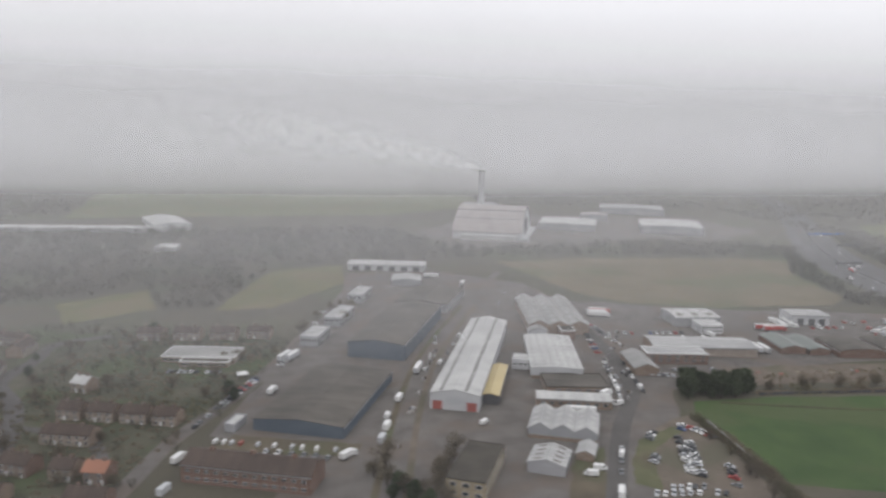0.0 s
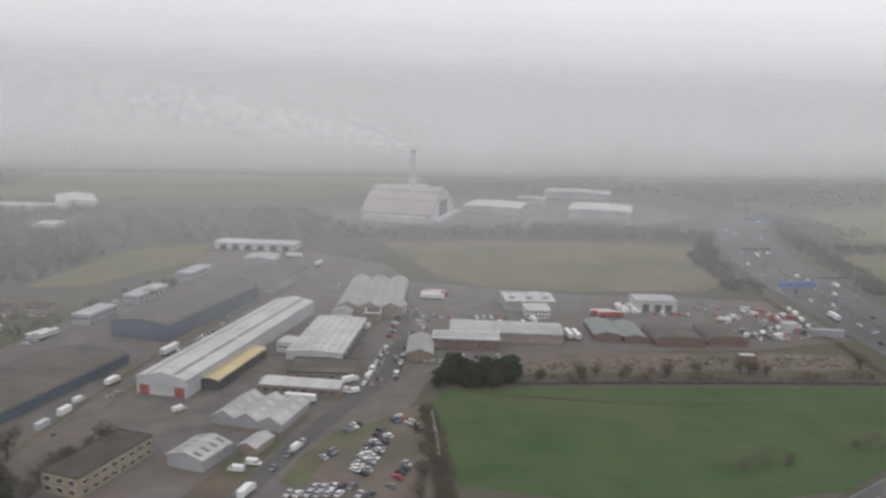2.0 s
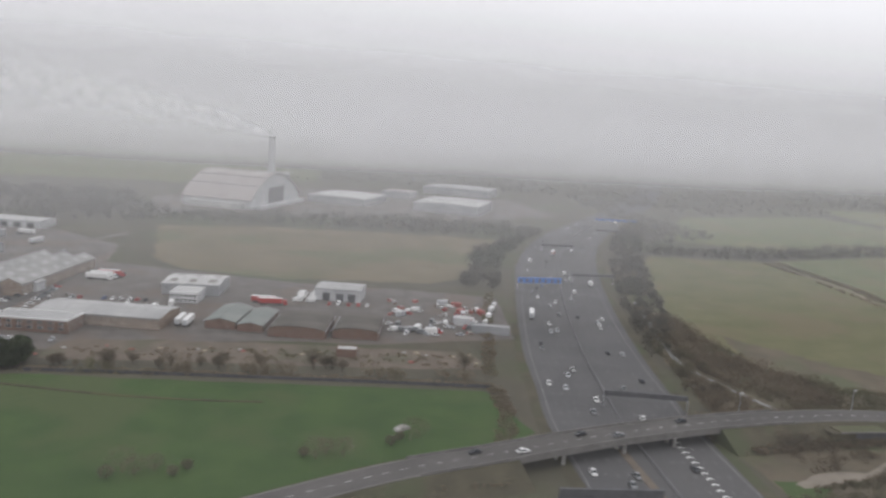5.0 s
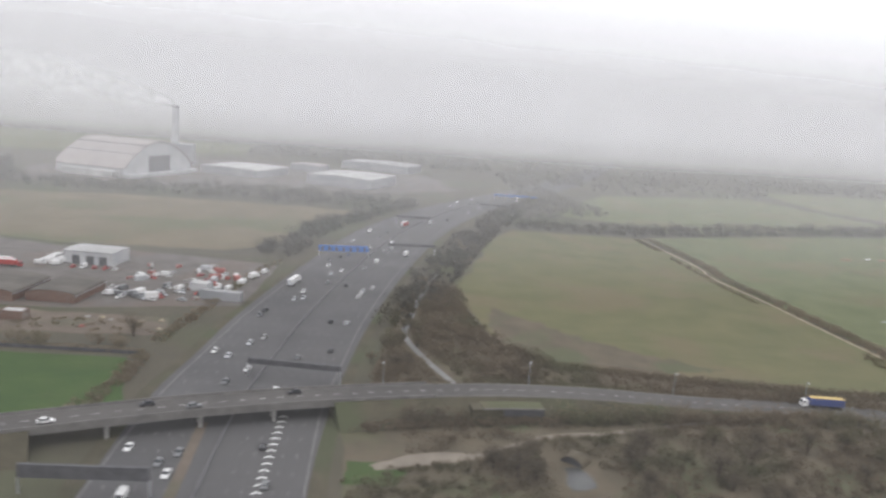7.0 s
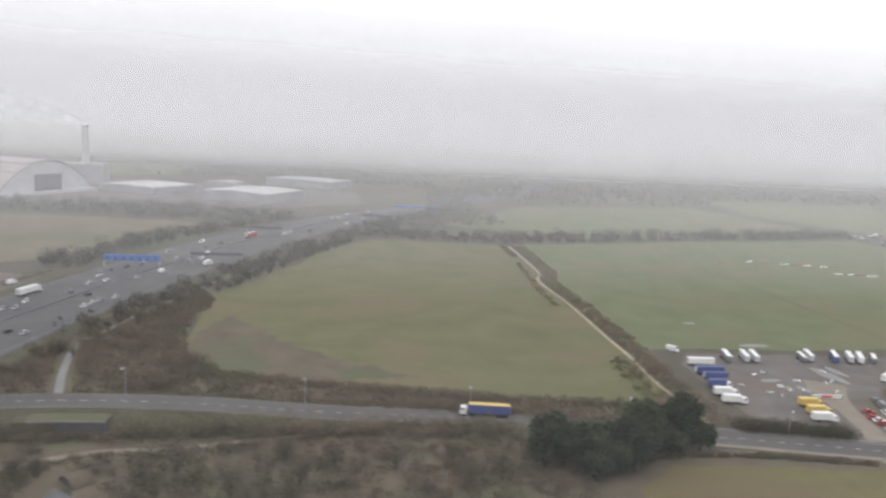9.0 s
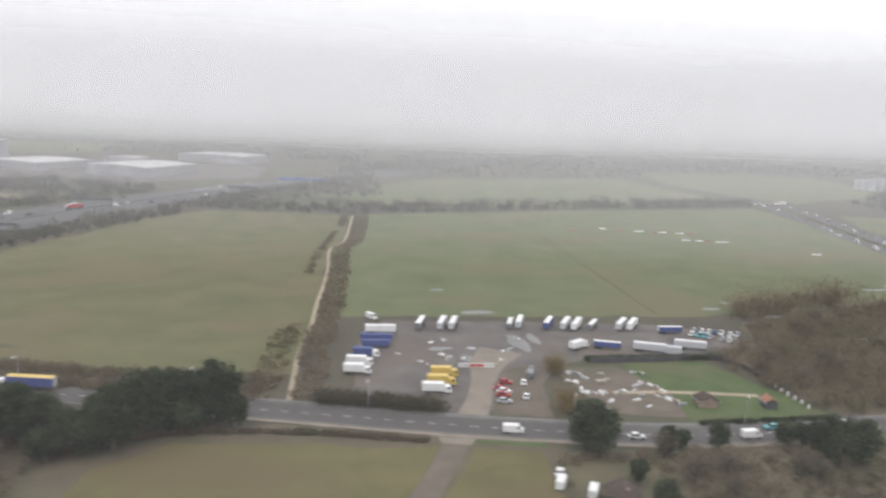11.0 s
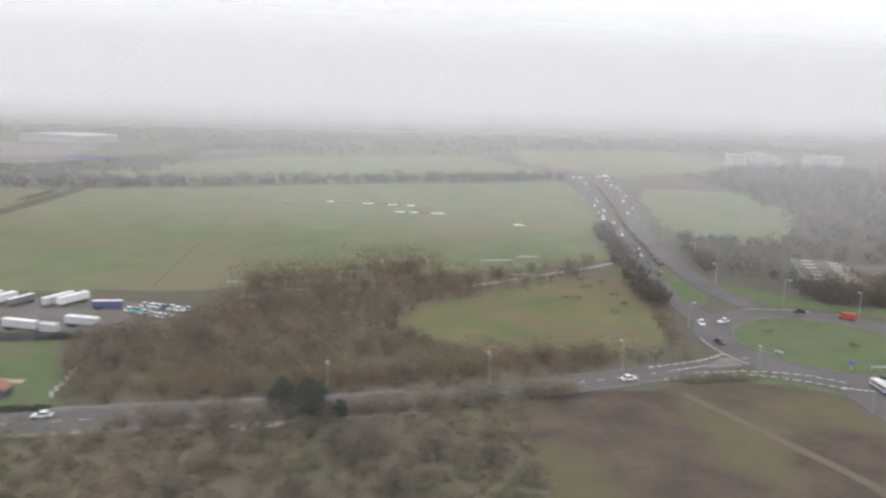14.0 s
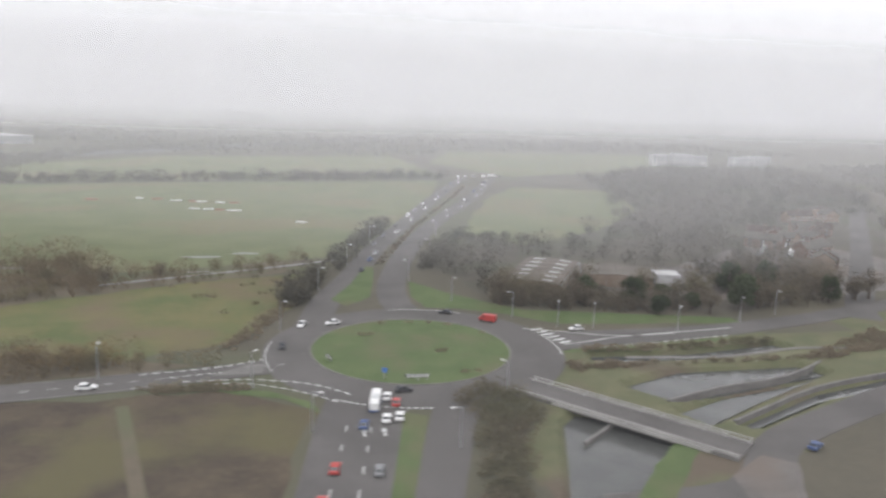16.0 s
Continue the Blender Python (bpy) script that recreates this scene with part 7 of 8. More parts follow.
gantry(387, 402, 404, 398, 4.0, 1.1, M_DULL, "dark grey sign gantry over the motorway")
gantry(413, 457, 441, 452, 4.0, 1.3, M_BLUEGAN, "blue direction sign gantry over the motorway")


def lamp_post(h, label):
    r = root("street_lamp", 0, -400, 0, 0, label, "street lamp")
    bm = bmesh.new()
    add_cyl(bm, 0, 0, 0, h, 0.09, 0.05, 7)
    part("pole", bm, M_STEEL, r)
    part("arm", box_bm(0, 0.9, -0.03, 0.03, h - 0.06, h), M_STEEL, r)
    part("lantern", box_bm(0.7, 1.25, -0.11, 0.11, h - 0.1, h + 0.04, bevel=0.03), M_FRAME, r)
    return r


LP = lamp_post(4.8, "grey steel street lamp beside the road")
spots = [(608, 117.5, 20), (640, 133.5, -60), (648.8, 121.8, 200), (655, 115, 250), (661, 113.6, 250), (675, 110.2, 260), (605, 92.5, 60), (637.5, 85.5, 120), (614.8, 143, 0), (634, 150, 180), (622, 168, 0), (643, 175, 180), (630, 195, 0), (650, 205, 180), (690, 115, 260), (700, 119, 260), (612.5, 78, 0), (628.4, 72, 180), (585, 97.5, 90), (563, 94.5, 90), (540, 93.3, 90)]
for i, (x, y, a) in enumerate(spots):
    if i == 0:
        LP.matrix_basis = pose(x, y, 0, 0, 0, a)
    else:
        copy_thing(LP, pose(x, y, 0, 0, 0, a))
for x in (290, 318, 348, 378, 405, 432, 462, 490):
    j = int(np.argmin(abs(SR[:, 0] - x)))
    copy_thing(LP, pose(SR[j, 0] + SN[j, 0] * 3.6, SR[j, 1] + SN[j, 1] * 3.6, max(SR[j, 2] - 0.1, 0), 0, 0, 250))

# ---- roundabout markings ----
def arc_dashes(cx, cy, r, a0, a1, n, w, parent_label):
    bm = bmesh.new()
    for i in range(n):
        b0 = radians(a0 + (a1 - a0) * i / n)
        b1 = radians(a0 + (a1 - a0) * (i + 0.6) / n)
        bm.faces.new([bm.verts.new((cx + rr * math.cos(b), cy + rr * math.sin(b), 0.09)) for rr, b in ((r - w, b0), (r + w, b0), (r + w, b1), (r - w, b1))])
    return tagged(new("give_way_line", mesh_of("give_way_line", bm, M_LINE)), parent_label, "road marking", "", "structure")


arc_dashes(628.5, 105.5, 22.4, 165, 200, 16, 0.1, "broken white give-way line of the roundabout")
arc_dashes(628.5, 105.5, 22.6, 235, 268, 14, 0.14, "broken white give-way line of the roundabout")
arc_dashes(628.5, 105.5, 22.4, 60, 95, 14, 0.14, "broken white give-way line of the roundabout")
arc_dashes(628.5, 105.5, 22.6, -12, 14, 12, 0.14, "broken white give-way line of the roundabout")
for lines, w in (([(590, 93.6), (600, 94.2), (606, 93.1), (612, 89.5), (616, 86)], 0.2), ([(596, 95.3), (604, 95.2), (610.4, 93.6), (614.4, 91.4), (617.5, 88.4)], 0.22), ([(590, 98.5), (600, 100.5), (606, 103)], 0.28), ([(594, 97), (600, 98.2), (606, 99.5)], 0.2)):
    dashes("kerb_marking", lines, 0.0, 0.1, M_LINE, "white edge marking before the roundabout", 1.0, 0.6, w)
for o in (-1.4, 1.4):
    dashes("lane_line", [(609, 30), (614.9, 62), (618.4, 82)], o, 0.085, M_LINE, "broken white lane line of the approach road", 1.6, 3.2, 0.11)
for x, y in ((618.3, 76), (620.6, 75.8), (623, 75.6)):
    bm = bmesh.new()
    q = [bm.verts.new((x + dx, y + dy, 0.09)) for dx, dy in ((-0.12, 0), (0.12, 0), (0.12, 1.4), (0.4, 1.4), (0, 2.3), (-0.4, 1.4), (-0.12, 1.4))]
    bm.faces.new(q)
    tagged(new("lane_arrow", mesh_of("lane_arrow", bm, M_LINE)), "white arrow painted on the approach lane", "road marking", "", "structure")
patch("verge", [(623.6, 82), (626.3, 80.6), (621.8, 62.3), (617.4, 45), (616.6, 45), (619.6, 62.6)], 0.11, M_LAWN, "green grass verge between approach roads", "verge", 0.0)
patch("verge", [(619.5, 131), (624.5, 137), (626.4, 150), (628, 165), (626, 165), (621.5, 148), (617, 136)], 0.11, M_LAWN, "green grass strip between carriageways", "verge", 0.0)
patch("verge", [(634, 129), (640, 128), (648, 123.5), (656, 116.4), (690, 114), (690, 117.5), (652, 126), (640, 140), (634, 150), (632.5, 138)], 0.05, M_LAWN, "green grass verge outside the roundabout", "verge", 0.2, 3)
patch("verge", [(650, 101.5), (654, 103.6), (664, 104.6), (680, 106.2), (690, 108.4), (690, 106.6), (672, 103.4), (656, 101.9)], 0.05, M_LAWN, "green grass verge beside the side road", "verge", 0.1, 3)
patch("verge", [(600, 91.8), (607, 91), (612.5, 86.5), (613.6, 83), (609, 88), (603, 90)], 0.09, M_LAWN, "green grass corner verge", "verge", 0.1, 3)
patch("verge", [(445.5, 92.6), (455.5, 89.6), (456, 91.8), (446.5, 94.8)], 0.05, M_LAWN, "green grass roadside verge", "verge", 0.1, 3)
dashes("edge_line", [(648.5, 114.4), (655.3, 111.8), (664, 108.7), (674, 109.4)], 0.0, 0.1, M_LINE, "white line beside the hatched splitter", width=0.2, solid=True)
dashes("edge_line", [(652.6, 105.2), (658, 106.6), (664, 108.3), (686, 111.4)], 0.0, 0.1, M_LINE, "white line beside the hatched splitter", width=0.2, solid=True)
dashes("edge_line", [(656, 102.4), (660, 103.6), (672.4, 105.5), (684, 107.4)], 0.0, 0.1, M_LINE, "broken white edge line of the side road", 1.2, 0.8, 0.2)
bm = bmesh.new()
for k in range(6):
    y0, x0 = 105.9 + 1.45 * k, 652.2 - 0.5 * k
    bm.faces.new([bm.verts.new((x, y, 0.1)) for x, y in ((x0, y0), (x0 + 2.2, y0 + 0.7), (x0 + 2.1, y0 + 1.2), (x0 - 0.1, y0 + 0.5))])
tagged(new("hatched_marking", mesh_of("hatched_marking", bm, M_LINE)), "white hatched bars painted on the splitter", "road marking", "", "structure")
patch("splitter_island", [(599, 97), (606, 97.4), (606.4, 101), (604, 101)], 0.13, M_KERB, "pale paved traffic splitter island", "traffic island", 0.0)

# chevron sign boards on the island
for a in (200, 262, 268):
    r = root("chevron_sign", 628 + 13.6 * math.cos(radians(a)), 106 + 13.6 * math.sin(radians(a)), 0.14, a - 90, "low chevron board on the grass island", "road sign")
    part("board", box_bm(-0.9, 0.9, -0.04, 0.04, 0.35, 0.85), M_DULL, r)
    for k in range(4):
        part("chevron", box_bm(-0.78 + k * 0.42, -0.56 + k * 0.42, -0.055, 0.055, 0.4, 0.8), M_FRAME, r)
    for s in (-0.6, 0.6):
        part("post", box_bm(s - 0.04, s + 0.04, -0.03, 0.03, 0, 0.4), M_STEEL, r)
r = root("direction_sign", 622.5, 93.6, 0.14, -20, "small round blue road sign on a post", "road sign")
part("post", box_bm(-0.04, 0.04, -0.04, 0.04, 0, 1.2), M_STEEL, r)
part("sign_plate", box_bm(-0.35, 0.35, -0.06, -0.02, 0.8, 1.5), M_BLUEGAN, r)

# ---- footbridge-like road bridge over the pond ----
pb = root("pond_bridge", 650.9, 76.9, 0, -49.2, "narrow concrete road bridge with pale guard rails over a pond", "bridge", "", "structure")
part("deck", box_bm(-15.5, 13.5, -2.9, 2.7, -0.1, 0.42), M_KERB, pb)
part("carriageway", box_bm(-15.5, 13.5, -1.5, 1.6, 0.42, 0.46), M_ASPHALT, pb)
part("fascia", box_bm(-9.5, 10.5, -3.0, -2.9, 0.1, 0.5), M_CONC, pb)
part("fascia", box_bm(-9.5, 10.5, 2.7, 2.8, 0.1, 0.5), M_CONC, pb)
for y, h in ((-2.75, 0.62), (1.75, 0.62), (2.55, 0.72)):
    part("guard_rail", box_bm(-15.5, 13.5, y - 0.06, y + 0.06, h, h + 0.14), M_CONC, pb)
    for k in range(12):
        part("rail_post", box_bm(-15.2 + 2.58 * k, -15.1 + 2.58 * k, y - 0.05, y + 0.05, 0.42, h), M_STEEL, pb)
part("pier", box_bm(-1.8, -1.4, -9.0, 2.4, -2.0, -0.3), M_KERB, pb)
patch("bank", [(642.5, 58.5), (648.4, 65.6), (653.6, 70.6), (656, 69.4), (651, 63.6), (646.8, 58.5)], 0.06, M_LAWN, "grassy causeway between ponds", "bank", 0.2, 2)
ribbon("retaining_wall", [(658, 81.5), (668, 85.2), (680, 88), (690, 93.5)], 0.35, 0.2, M_KERB, "low concrete wall along the pond", "wall", thick=1.2)
ribbon("retaining_wall", [(663.2, 74.6), (672, 79), (681.4, 83.6), (695.6, 87.4), (706, 89)], 0.35, 0.2, M_KERB, "low concrete wall along the pond", "wall", thick=1.2)
ribbon("footpath", [(660, 98.5), (676, 97.2), (690, 99.8), (700, 99)], 0.8, 0.08, M_KERB, "pale footpath beside the pond", "path", step=2)
patch("pavement", [(655, 62), (661, 66), (664, 63.5), (660, 57), (654, 57)], 0.07, M_YARD, "pale paved apron by the bridge", "pavement", 0.1, 2)

# ---- houses ----
def house(x, y, ang_, w, d, roof, wall, label, name="house", bays=2, far=False):
    r = root(name, x, y, 0, ang_, label, "house", "houses by the estate")
    eave, rise = 2.7, 1.5
    bm = bmesh.new()
    add_prism(bm, [(-d / 2, -0.2), (-d / 2, eave), (0, eave + rise), (d / 2, eave), (d / 2, -0.2)], -w / 2, w / 2)
    part("wall", bm, wall, r)
    for s in (-1, 1):
        bm = bmesh.new()
        e = [(s * (d / 2 + 0.2), eave - 0.15), (0, eave + rise)]
        add_prism(bm, [(p[0], p[1] + 0.03) for p in e] + [(p[0], p[1] + 0.14) for p in e[::-1]], -w / 2 - 0.15, w / 2 + 0.15)
        part("roof_slope", bm, roof, r)
        if far and s > 0:
            continue
        n = max(2, int(w / (2.6 if far else 1.8)))
        for k in range(n):
            yy = -w / 2 + w * (k + 0.5) / n
            for z in (0.55, 1.75):
                pane_window(r, s * d / 2, yy, z, 0.8, 0.65, "l" if s < 0 else "r")
    for k in range(bays):
        yy = -w / 2 + w * (k + 0.5) / bays
        part("chimney", box_bm(-0.25, 0.25, yy - 0.3, yy + 0.3, eave + rise - 0.3, eave + rise + 0.7), M_BRICK, r)
        part("door", box_bm(-d / 2 - 0.05, -d / 2, yy - 0.85, yy - 0.4, 0, 1.1), M_FRAME, r)
    return r


HB, HT = "brown brick terraced houses with a brown tiled roof", "red brick house with an orange tiled roof"
for x, y, a, w, roof, wall, lab in ((-46.8, 162, 62, 7, M_TILE, M_BRICK, HB), (-37, 157.5, 70, 5, M_TILE, M_BRICK2, HB), (-30.2, 154.6, 70, 5, M_TILE_O, M_BRICK, HT), (-40, 176, 70, 12, M_TILE, M_BRICK2, HB), (-42.7, 192, 68, 6, M_TILE, M_BRICK2, HB), (-35, 189, 68, 7, M_TILE, M_BRICK2, HB), (-27, 186, 68, 7, M_TILE, M_BRICK2, HB), (-19.5, 183, 68, 6, M_TILE, M_BRICK2, HB), (-58, 178, 10, 12, M_TILE, M_BRICK2, HB), (-66, 200, 20, 12, M_TILE, M_BRICK, HB), (-72, 228, 0, 12, M_TILE, M_BRICK2, HB), (-70, 252, -10, 10, M_TILE, M_BRICK2, HB), (-76, 264, 60, 12, M_TILE, M_BRICK2, HB), (-32, 262, 75, 9, M_TILE, M_BRICK2, HB), (-20, 260, 75, 9, M_TILE, M_BRICK2, HB), (-8, 258, 75, 9, M_TILE, M_BRICK2, HB), (4, 257, 75, 8, M_TILE, M_BRICK2, HB), (-30, 143, 70, 8, M_TILE, M_BRICK, HB), (-50, 150, 65, 9, M_TILE, M_BRICK2, HB), (-44, 212, 60, 5, M_WHITE_ROOF, M_BRICK2, "small house with a pale flat-pitched roof"), (-88, 236, 10, 12, M_TILE, M_BRICK2, HB), (-92, 262, 0, 12, M_TILE, M_BRICK2, HB), (-84, 205, 15, 12, M_TILE, M_BRICK, HB)):
    house(x, y, a, w, 5.0, roof, wall, lab)
block("school", "low school building with a grey flat roof and white fascia", -14, 236, -15, 23, 11, 1.9, M_BRICK2, M_GREY_ROOF, row_of("f", 12, -11, 11, 0.6, 1.5, 0.8), fascia=M_FRAME)
block("school", "low grey classroom block with white fascia", -13, 228, -15, 15, 4, 1.6, M_BRICK2, M_DARK_ROOF, row_of("f", 8, -7, 7, 0.5, 1.5, 0.7), fascia=M_FRAME)
line_up(-24, 223, -8, 219, 10, 70, skip=0.3)
r = root("gazebo", -2, 214, 0, 10, "white peaked canopy on four posts", "canopy")
bm = bmesh.new()
vv = [bm.verts.new(p) for p in ((-1.6, -1.6, 1.3), (1.6, -1.6, 1.3), (1.6, 1.6, 1.3), (-1.6, 1.6, 1.3), (0, 0, 2.0))]
bm.faces.new(vv[:4])
for k in range(4):
    bm.faces.new((vv[k], vv[(k + 1) % 4], vv[4]))
part("roof", bm, P_WHITE, r)
for sx in (-1.5, 1.5):
    for sy in (-1.5, 1.5):
        part("post", box_bm(sx - 0.06, sx + 0.06, sy - 0.06, sy + 0.06, 0, 1.3), M_STEEL, r)
r = root("street_house", 459.5, 73.5, 0, -15, "brick bungalow with a brown tiled roof beside the road", "house")
bm = bmesh.new()
add_prism(bm, [(-3, -0.2), (-3, 1.7), (0, 3.2), (3, 1.7), (3, -0.2)], -3.2, 3.2)
part("wall", bm, M_BRICK, r)
for s in (-1, 1):
    bm = bmesh.new()
    add_prism(bm, [(s * 3.25, 1.6), (0, 3.22), (0, 3.34), (s * 3.25, 1.72)], -3.4, 3.4)
    part("roof_slope", bm, M_TILE, r)
part("chimney", box_bm(-0.3, 0.3, -2, -1.4, 2.6, 4.0), M_BRICK, r)
for yy in (-1.6, 0, 1.6):
    pane_window(r, 3, yy, 0.6, 0.9, 0.7, "r")
r.matrix_basis = r.matrix_basis @ Matrix.Scale(0.72, 4)

# ---- garden plot, gate and yard clutter ----
shed("garden_hut", "small brown timber hut with a pitched roof", 487.2, 101.6, -10, 3.2, 2.6, 1.2, 0.7, M_BRICK2, M_TILE, category="hut", over=0.1)
shed("garden_hut", "small timber hut with an orange roof", 497.6, 99.8, -10, 1.9, 2.2, 1.2, 0.6, M_DULL, M_TILE_O, category="hut", over=0.1)
gate = root("entrance_gate", 453.5, 122.2, 0, -6, "low white boom gate across the yard entrance", "gate")
part("rail", box_bm(-3.4, 3.4, -0.06, 0.06, 0.75, 1.05), M_FRAME, gate)
part("rail", box_bm(-3.4, 3.4, -0.06, 0.06, 0.3, 0.55), M_FRAME, gate)
part("banner", box_bm(-1.2, 1.2, -0.1, -0.06, 0.4, 0.9), M_RED, gate)
for s in (-3.4, 0, 3.4):
    part("post", box_bm(s - 0.1, s + 0.1, -0.1, 0.1, 0, 1.1), M_STEEL, gate)
crnd = random.Random(77)
for i in range(52):
    x, y = (crnd.uniform(468, 484), crnd.uniform(101, 118)) if i < 38 else (crnd.uniform(440, 470), crnd.uniform(124, 140))
    h = crnd.uniform(0.15, 0.6)
    r = root("scrap_pile", x, y, 0.03, crnd.uniform(0, 180), crnd.choice(("pale scrap timber and sheet lying on soil", "white discarded panels heaped on bare ground", "grey scrap metal pieces on bare soil")), "scrap", "scattered scrap")
    for k in range(3):
        a, b = crnd.uniform(0.4, 1.6), crnd.uniform(0.15, 0.5)
        ox, oy = crnd.uniform(-0.4, 0.4), crnd.uniform(-0.3, 0.3)
        part("panel", box_bm(ox - a / 2, ox + a / 2, oy - b / 2, oy + b / 2, 0, h * crnd.uniform(0.4, 1)), crnd.choice((M_FRAME, M_CONC, M_FRAME, M_STEEL, M_DIRT)), r)
for i in range(26):
    x, y = crnd.uniform(230, 262), crnd.uniform(194, 236)
    r = root("scrap_pile", x, y, 0.03, crnd.uniform(0, 180), crnd.choice(("red and white pallets heaped in the yard", "mixed pale scrap heaped in the yard")), "scrap", "yard scrap")
    for k in range(3):
        a, b = crnd.uniform(0.6, 2.0), crnd.uniform(0.4, 1.0)
        ox, oy = crnd.uniform(-0.8, 0.8), crnd.uniform(-0.8, 0.8)
        part("pallet", box_bm(ox - a / 2, ox + a / 2, oy - b / 2, oy + b / 2, 0, crnd.uniform(0.3, 1.0)), crnd.choice((M_FRAME, M_BRICK, M_CONC, M_DOORRED, M_STEEL)), r)
for i in range(44):
    x, y = inside_points([(30, 150), (36, 166), (50, 204), (60, 232), (66, 250), (62, 232), (46, 190), (34, 158)], 22, 96)[i] if i < 22 else inside_points([(98, 172), (104, 170), (128, 226), (140, 238), (128, 240), (108, 200)], 22, 97)[i - 22]
    r = root("yard_clutter", x, y, 0.06, crnd.uniform(0, 180), crnd.choice(("pale pallets and drums stacked in the yard", "grey skip and boxes standing in the yard")), "clutter", "yard clutter")
    for k in range(2):
        a, b, ox = crnd.uniform(0.5, 1.3), crnd.uniform(0.4, 0.8), crnd.uniform(-0.9, 0.9)
        part("crate", box_bm(ox - a / 2, ox + a / 2, -b / 2, b / 2, 0, crnd.uniform(0.4, 0.9), bevel=0.03), crnd.choice((M_CONC, M_STEEL, M_DULL, M_SOIL, M_FRAME)), r)
for i in range(60):
    x, y = inside_points([(118, 182), (150, 190), (246, 176), (246, 166), (142, 178)], 60, 91)[i]
    if i % 2:
        r = root("rubble_pile", x, y, 0.03, crnd.uniform(0, 180), "low pile of pale rubble on waste ground", "rubble", "rubble on the waste ground")
        bm = bmesh.new()
        bmesh.ops.create_icosphere(bm, subdivisions=1, radius=crnd.uniform(0.3, 0.8))
        for v in bm.verts:
            v.co.z = max(0, v.co.z * 0.5)
            v.co.x *= crnd.uniform(0.8, 1.6)
        part("heap", bm, crnd.choice((M_SOIL, M_CONC, M_DIRT, M_DOORRED)), r)
for i, (x, y) in enumerate(((528, 85.4), (529.6, 85), (531, 85.6), (532.4, 85.2), (530.2, 84.4), (533.6, 85.4))):
    r = root("rubble_pile", x, y, 0.02, 40 * i, "low pile of pale rubble by the roadside", "rubble", "rubble by the road")
    part("heap", box_bm(-0.7, 0.7, -0.35, 0.35, 0, 0.3 + 0.06 * (i % 3), bevel=0.1), M_FRAME if i % 2 else M_CONC, r)
for i in range(7):
    r = root("marker_post", 504.2 + 0.12 * i, 98.5 + 1.9 * i, 0, 0, "short white post at the edge of the lawn", "post", "white posts by the lawn")
    part("post", box_bm(-0.16, 0.16, -0.16, 0.16, 0, 0.7, bevel=0.03), M_FRAME, r)
for i, (x, y) in enumerate(((558.5, 288), (552, 290), (566, 284), (572, 282), (576, 281), (582, 279), (588, 278), (575, 262), (580, 260.5), (584, 259.5), (589, 258), (612, 232), (536, 286))):
    r = root("field_debris", x, y, 0.02, crnd.uniform(-20, 10), "flat pale sheet lying in the pasture", "debris", "debris in the pasture")
    part("sheet", box_bm(-crnd.uniform(1.2, 2.6), crnd.uniform(1.2, 2.6), -0.4, 0.4, 0, 0.25), M_FRAME if i % 3 else M_DOORRED, r)
r = root("bale_stack", 218.5, 131.0, 0, 30, "small white tarpaulin-covered stack in the field", "stack")
bm = bmesh.new()
add_prism(bm, [(-1.7, 0), (-1.5, 0.4), (-0.2, 0.8), (1.2, 0.5), (1.7, 0)], -0.7, 0.7)
part("cover", bm, M_CONC, r)
wl_ = ribbon("boundary_fence", [(113, 153.5), (111.5, 143), (109.5, 131)], 0.25, 1.1, M_CONC, "pale concrete panel fence beside the field", "fence", thick=1.1)
ribbon("boundary_fence", [(141, 169), (165, 165.5), (192, 161), (220, 156.2), (243, 152)], 0.1, 0.75, M_DULL, "grey steel palisade fence behind the field", "fence", thick=0.73)
ribbon("hedge_line", [(126, 166), (136.9, 161.8), (154.2, 155.4), (166.8, 151.6), (181.8, 148.4), (192, 147)], 0.7, 0.1, M_TILL, "dark ditch line across the playing field", "ditch", thick=0.05)
ribbon("field_ditch", [(507, 156), (510, 190), (513, 224), (519, 290), (523, 338)], 0.55, 0.05, M_BROWN, "dark ditch line across the pasture", "ditch", thick=0.05)
ribbon("boundary_fence", [(476, 123.5), (490, 123), (503, 122.5), (505, 112)], 0.15, 1.0, M_DULL, "dark timber fence round the garden plot", "fence", thick=0.98)
block("container_stack", "grey stacked containers forming a long wall", 256.5, 196, -18, 11, 2.6, 2.2, M_MID_WALL, M_PALE_ROOF)
block("site_cabin", "white-roofed site cabin in the breaker's yard", 250.5, 206, -18, 5, 4, 2.0, M_GREY_WALL, M_WHITE_ROOF)

# ---- depot and town by the roundabout ----
shed("depot_shed", "low flat brown-roofed depot among trees", 664, 150, -30, 12, 26, 2.2, 0.3, M_BRICK2, M_TAN_ROOF, lights=6, light_mat=M_GREY_ROOF)
shed("depot_shed", "low grey-roofed depot building among trees", 680, 147, -20, 15, 11, 2.4, 0.4, M_BRICK2, M_TAN_ROOF)
block("depot_store", "small white flat-roofed store", 690.5, 144, -15, 5, 5, 2.4, M_GREY_WALL, M_WHITE_ROOF)
for i in range(18):
    x, y = inside_points([(732, 160), (742, 156), (776, 196), (812, 240), (802, 252), (768, 208), (738, 194)], 30, 95)[i]
    house(x, y, crnd.uniform(0, 180), crnd.choice((5, 8, 10)), 5.0, crnd.choice((M_TILE, M_DARK_ROOF, M_DARK_ROOF)), crnd.choice((M_BRICK, M_BRICK2)), crnd.choice(("suburban brick house with a tiled roof", "suburban terraced houses with tiled roofs")), "town_house", 1, True)
line_up(740, 170, 770, 202, 12, 40, ["white", "van", "wcont", "silver", "wcont"], 0.1)
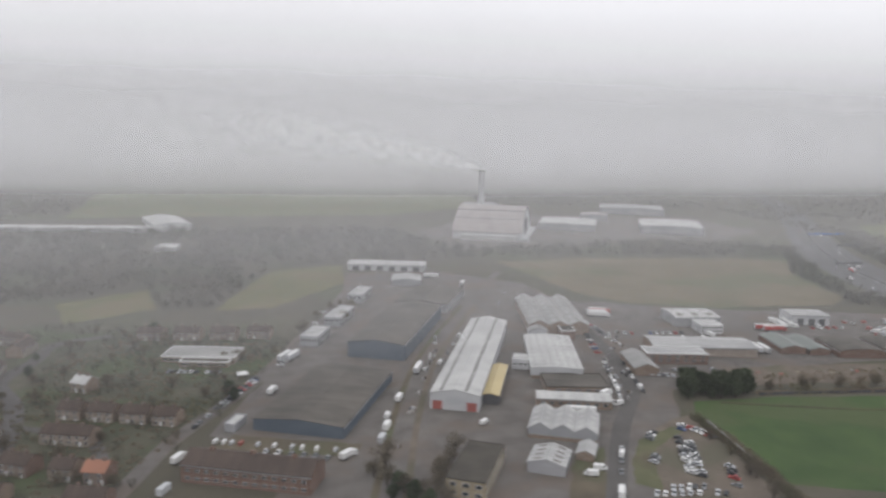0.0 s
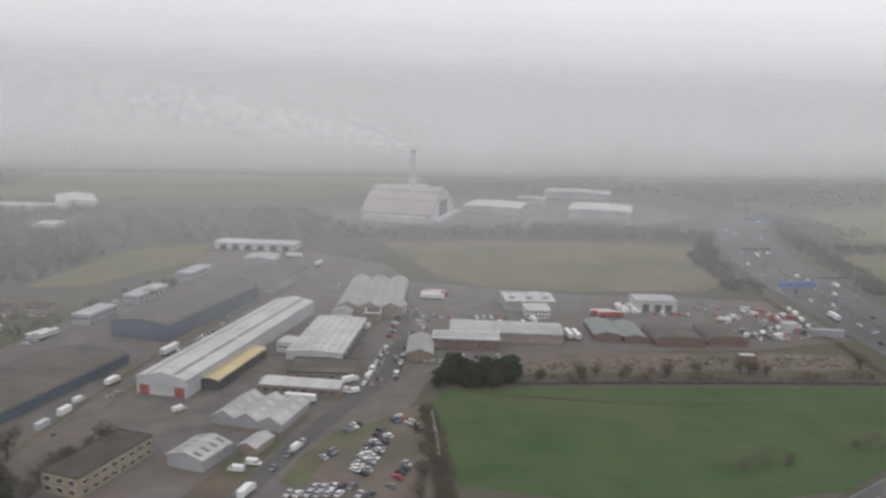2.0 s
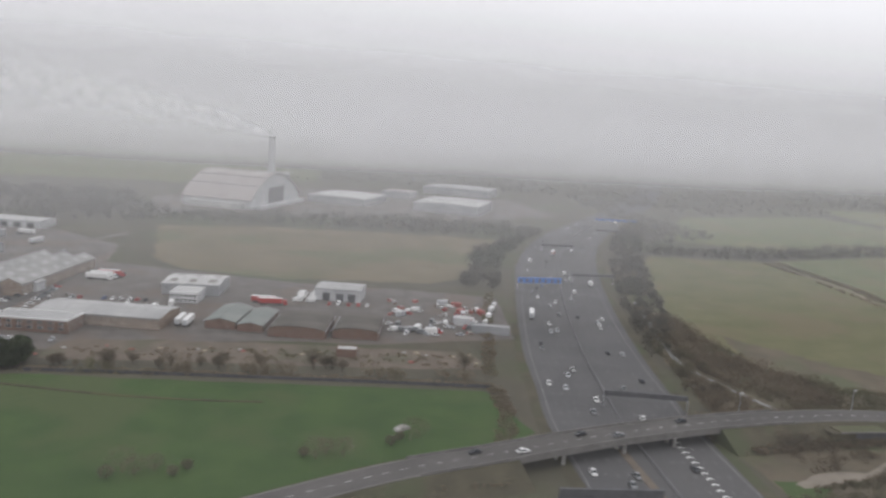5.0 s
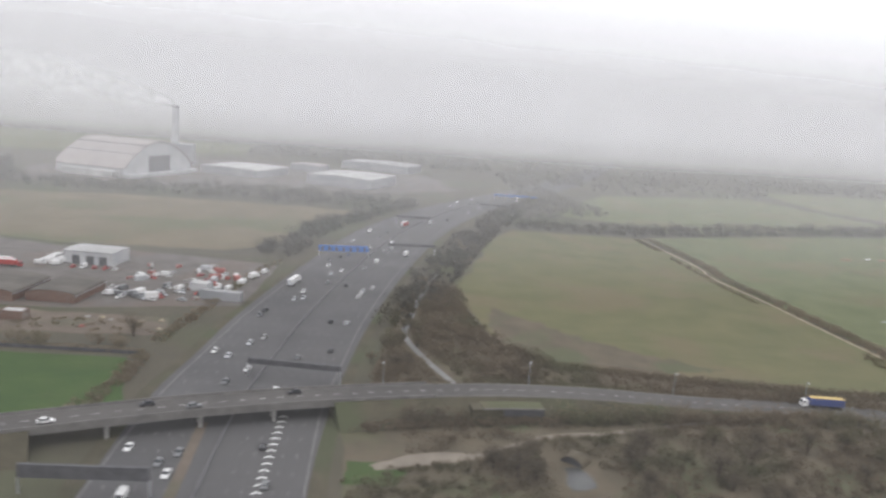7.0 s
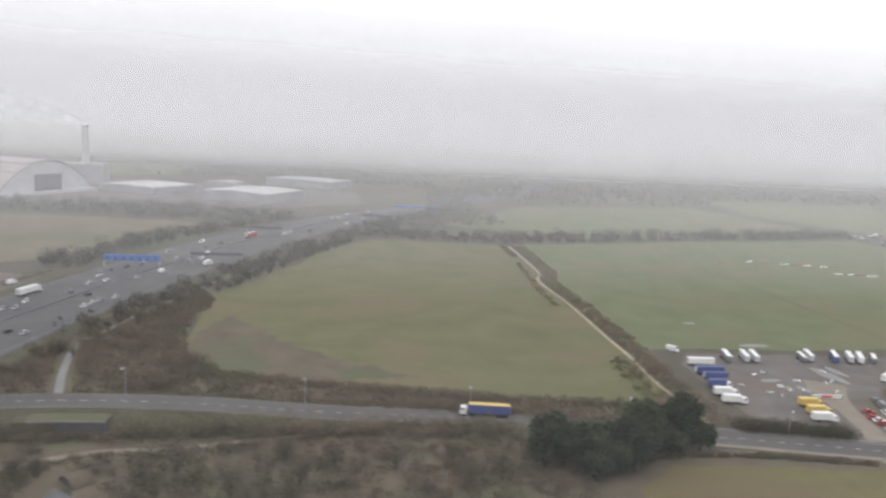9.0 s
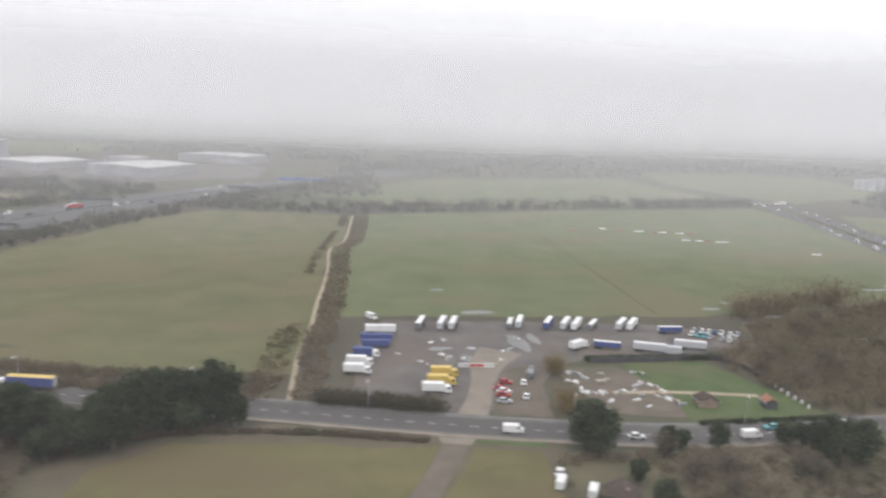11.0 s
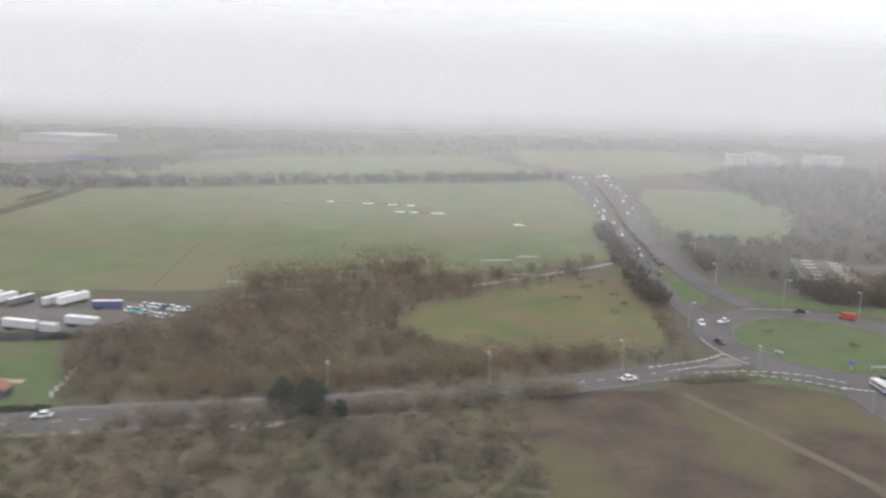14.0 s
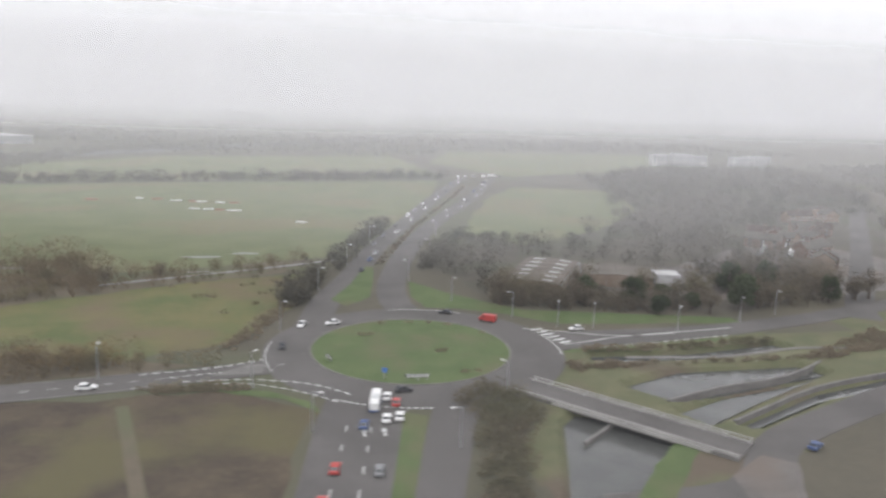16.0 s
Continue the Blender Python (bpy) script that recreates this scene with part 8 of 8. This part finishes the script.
line_up(732, 172, 748, 190, 9, 30, ["white", "van", "silver", "wcont"], 0.1)

# ---- steam drifting from the chimney ----
m_st = bpy.data.materials.new("steam")
m_st.use_nodes = True
sn, sl = m_st.node_tree.nodes, m_st.node_tree.links
sn.remove(sn["Principled BSDF"])


def calc(op, a, b=None):
    k = sn.new("ShaderNodeMath")
    k.operation = op
    for i, v in enumerate((a, b)):
        if isinstance(v, (int, float)):
            k.inputs[i].default_value = v
        elif v is not None:
            sl.new(v, k.inputs[i])
    return k.outputs[0]


def ease(v, lo, hi, a=0.0, b=1.0):
    k = sn.new("ShaderNodeMapRange")
    k.interpolation_type = "SMOOTHSTEP"
    for i, q in enumerate((lo, hi, a, b)):
        k.inputs[i + 1].default_value = q
    sl.new(v, k.inputs[0])
    return k.outputs[0]


def puffs(scale, detail):
    k = sn.new("ShaderNodeTexNoise")
    k.inputs["Scale"].default_value, k.inputs["Detail"].default_value = scale, detail
    sl.new(sgeo.outputs["Position"], k.inputs["Vector"])
    return k.outputs[0]


sgeo, ssep = sn.new("ShaderNodeNewGeometry"), sn.new("ShaderNodeSeparateXYZ")
sl.new(sgeo.outputs["Position"], ssep.inputs[0])
along_x = calc("MAXIMUM", calc("DIVIDE", calc("SUBTRACT", 197.0, ssep.outputs[0]), 330.0), 0.0)
centre = calc("ADD", calc("MULTIPLY", calc("POWER", along_x, 0.7), 44.0), 43.0)
swell = calc("MULTIPLY", calc("SUBTRACT", puffs(0.03, 4.0), 0.5), 1.3)
half = calc("ADD", calc("MULTIPLY", calc("POWER", along_x, 0.6), 26.0), 3.0)
off = calc("ADD", calc("ABSOLUTE", calc("DIVIDE", calc("SUBTRACT", ssep.outputs[2], centre), half)), swell)
body = ease(off, 0.15, 1.05, 1.0, 0.0)
lumps = ease(puffs(0.075, 5.0), 0.3, 0.66, 0.45, 1.0)
fade = calc("MULTIPLY", ease(along_x, 0.0, 1.1, 0.96, 0.0), ease(along_x, 0.0, 0.012))
cover = calc("MULTIPLY", calc("MULTIPLY", body, lumps), fade)
sd, sdf, stt = sn.new("ShaderNodeBsdfTranslucent"), sn.new("ShaderNodeBsdfDiffuse"), sn.new("ShaderNodeBsdfTransparent")
sd.inputs[0].default_value = sdf.inputs[0].default_value = (0.96, 0.96, 0.97, 1)
shf, sm_ = sn.new("ShaderNodeMixShader"), sn.new("ShaderNodeMixShader")
sl.new(sd.outputs[0], shf.inputs[1])
sl.new(sdf.outputs[0], shf.inputs[2])
sl.new(cover, sm_.inputs[0])
sl.new(stt.outputs[0], sm_.inputs[1])
sl.new(shf.outputs[0], sm_.inputs[2])
sl.new(sm_.outputs[0], sn["Material Output"].inputs[0])
bm = bmesh.new()
prev = None
for i in range(45):
    x = 200 - 340 * i / 44
    row = []
    for k in range(13):
        p = Vector((x, 598, 30 + 100 * k / 12))
        row.append(bm.verts.new((x, 598 + 7 * noise.noise(p * 0.03) + 3 * noise.noise(p * 0.09), p.z)))
    if prev:
        for k in range(12):
            bm.faces.new((prev[k], row[k], row[k + 1], prev[k + 1]))
    prev = row
tagged(new("steam_plume", mesh_of("steam_plume", bm, m_st, True)), "thin white steam drifting from the chimney", "steam", "", "stuff")
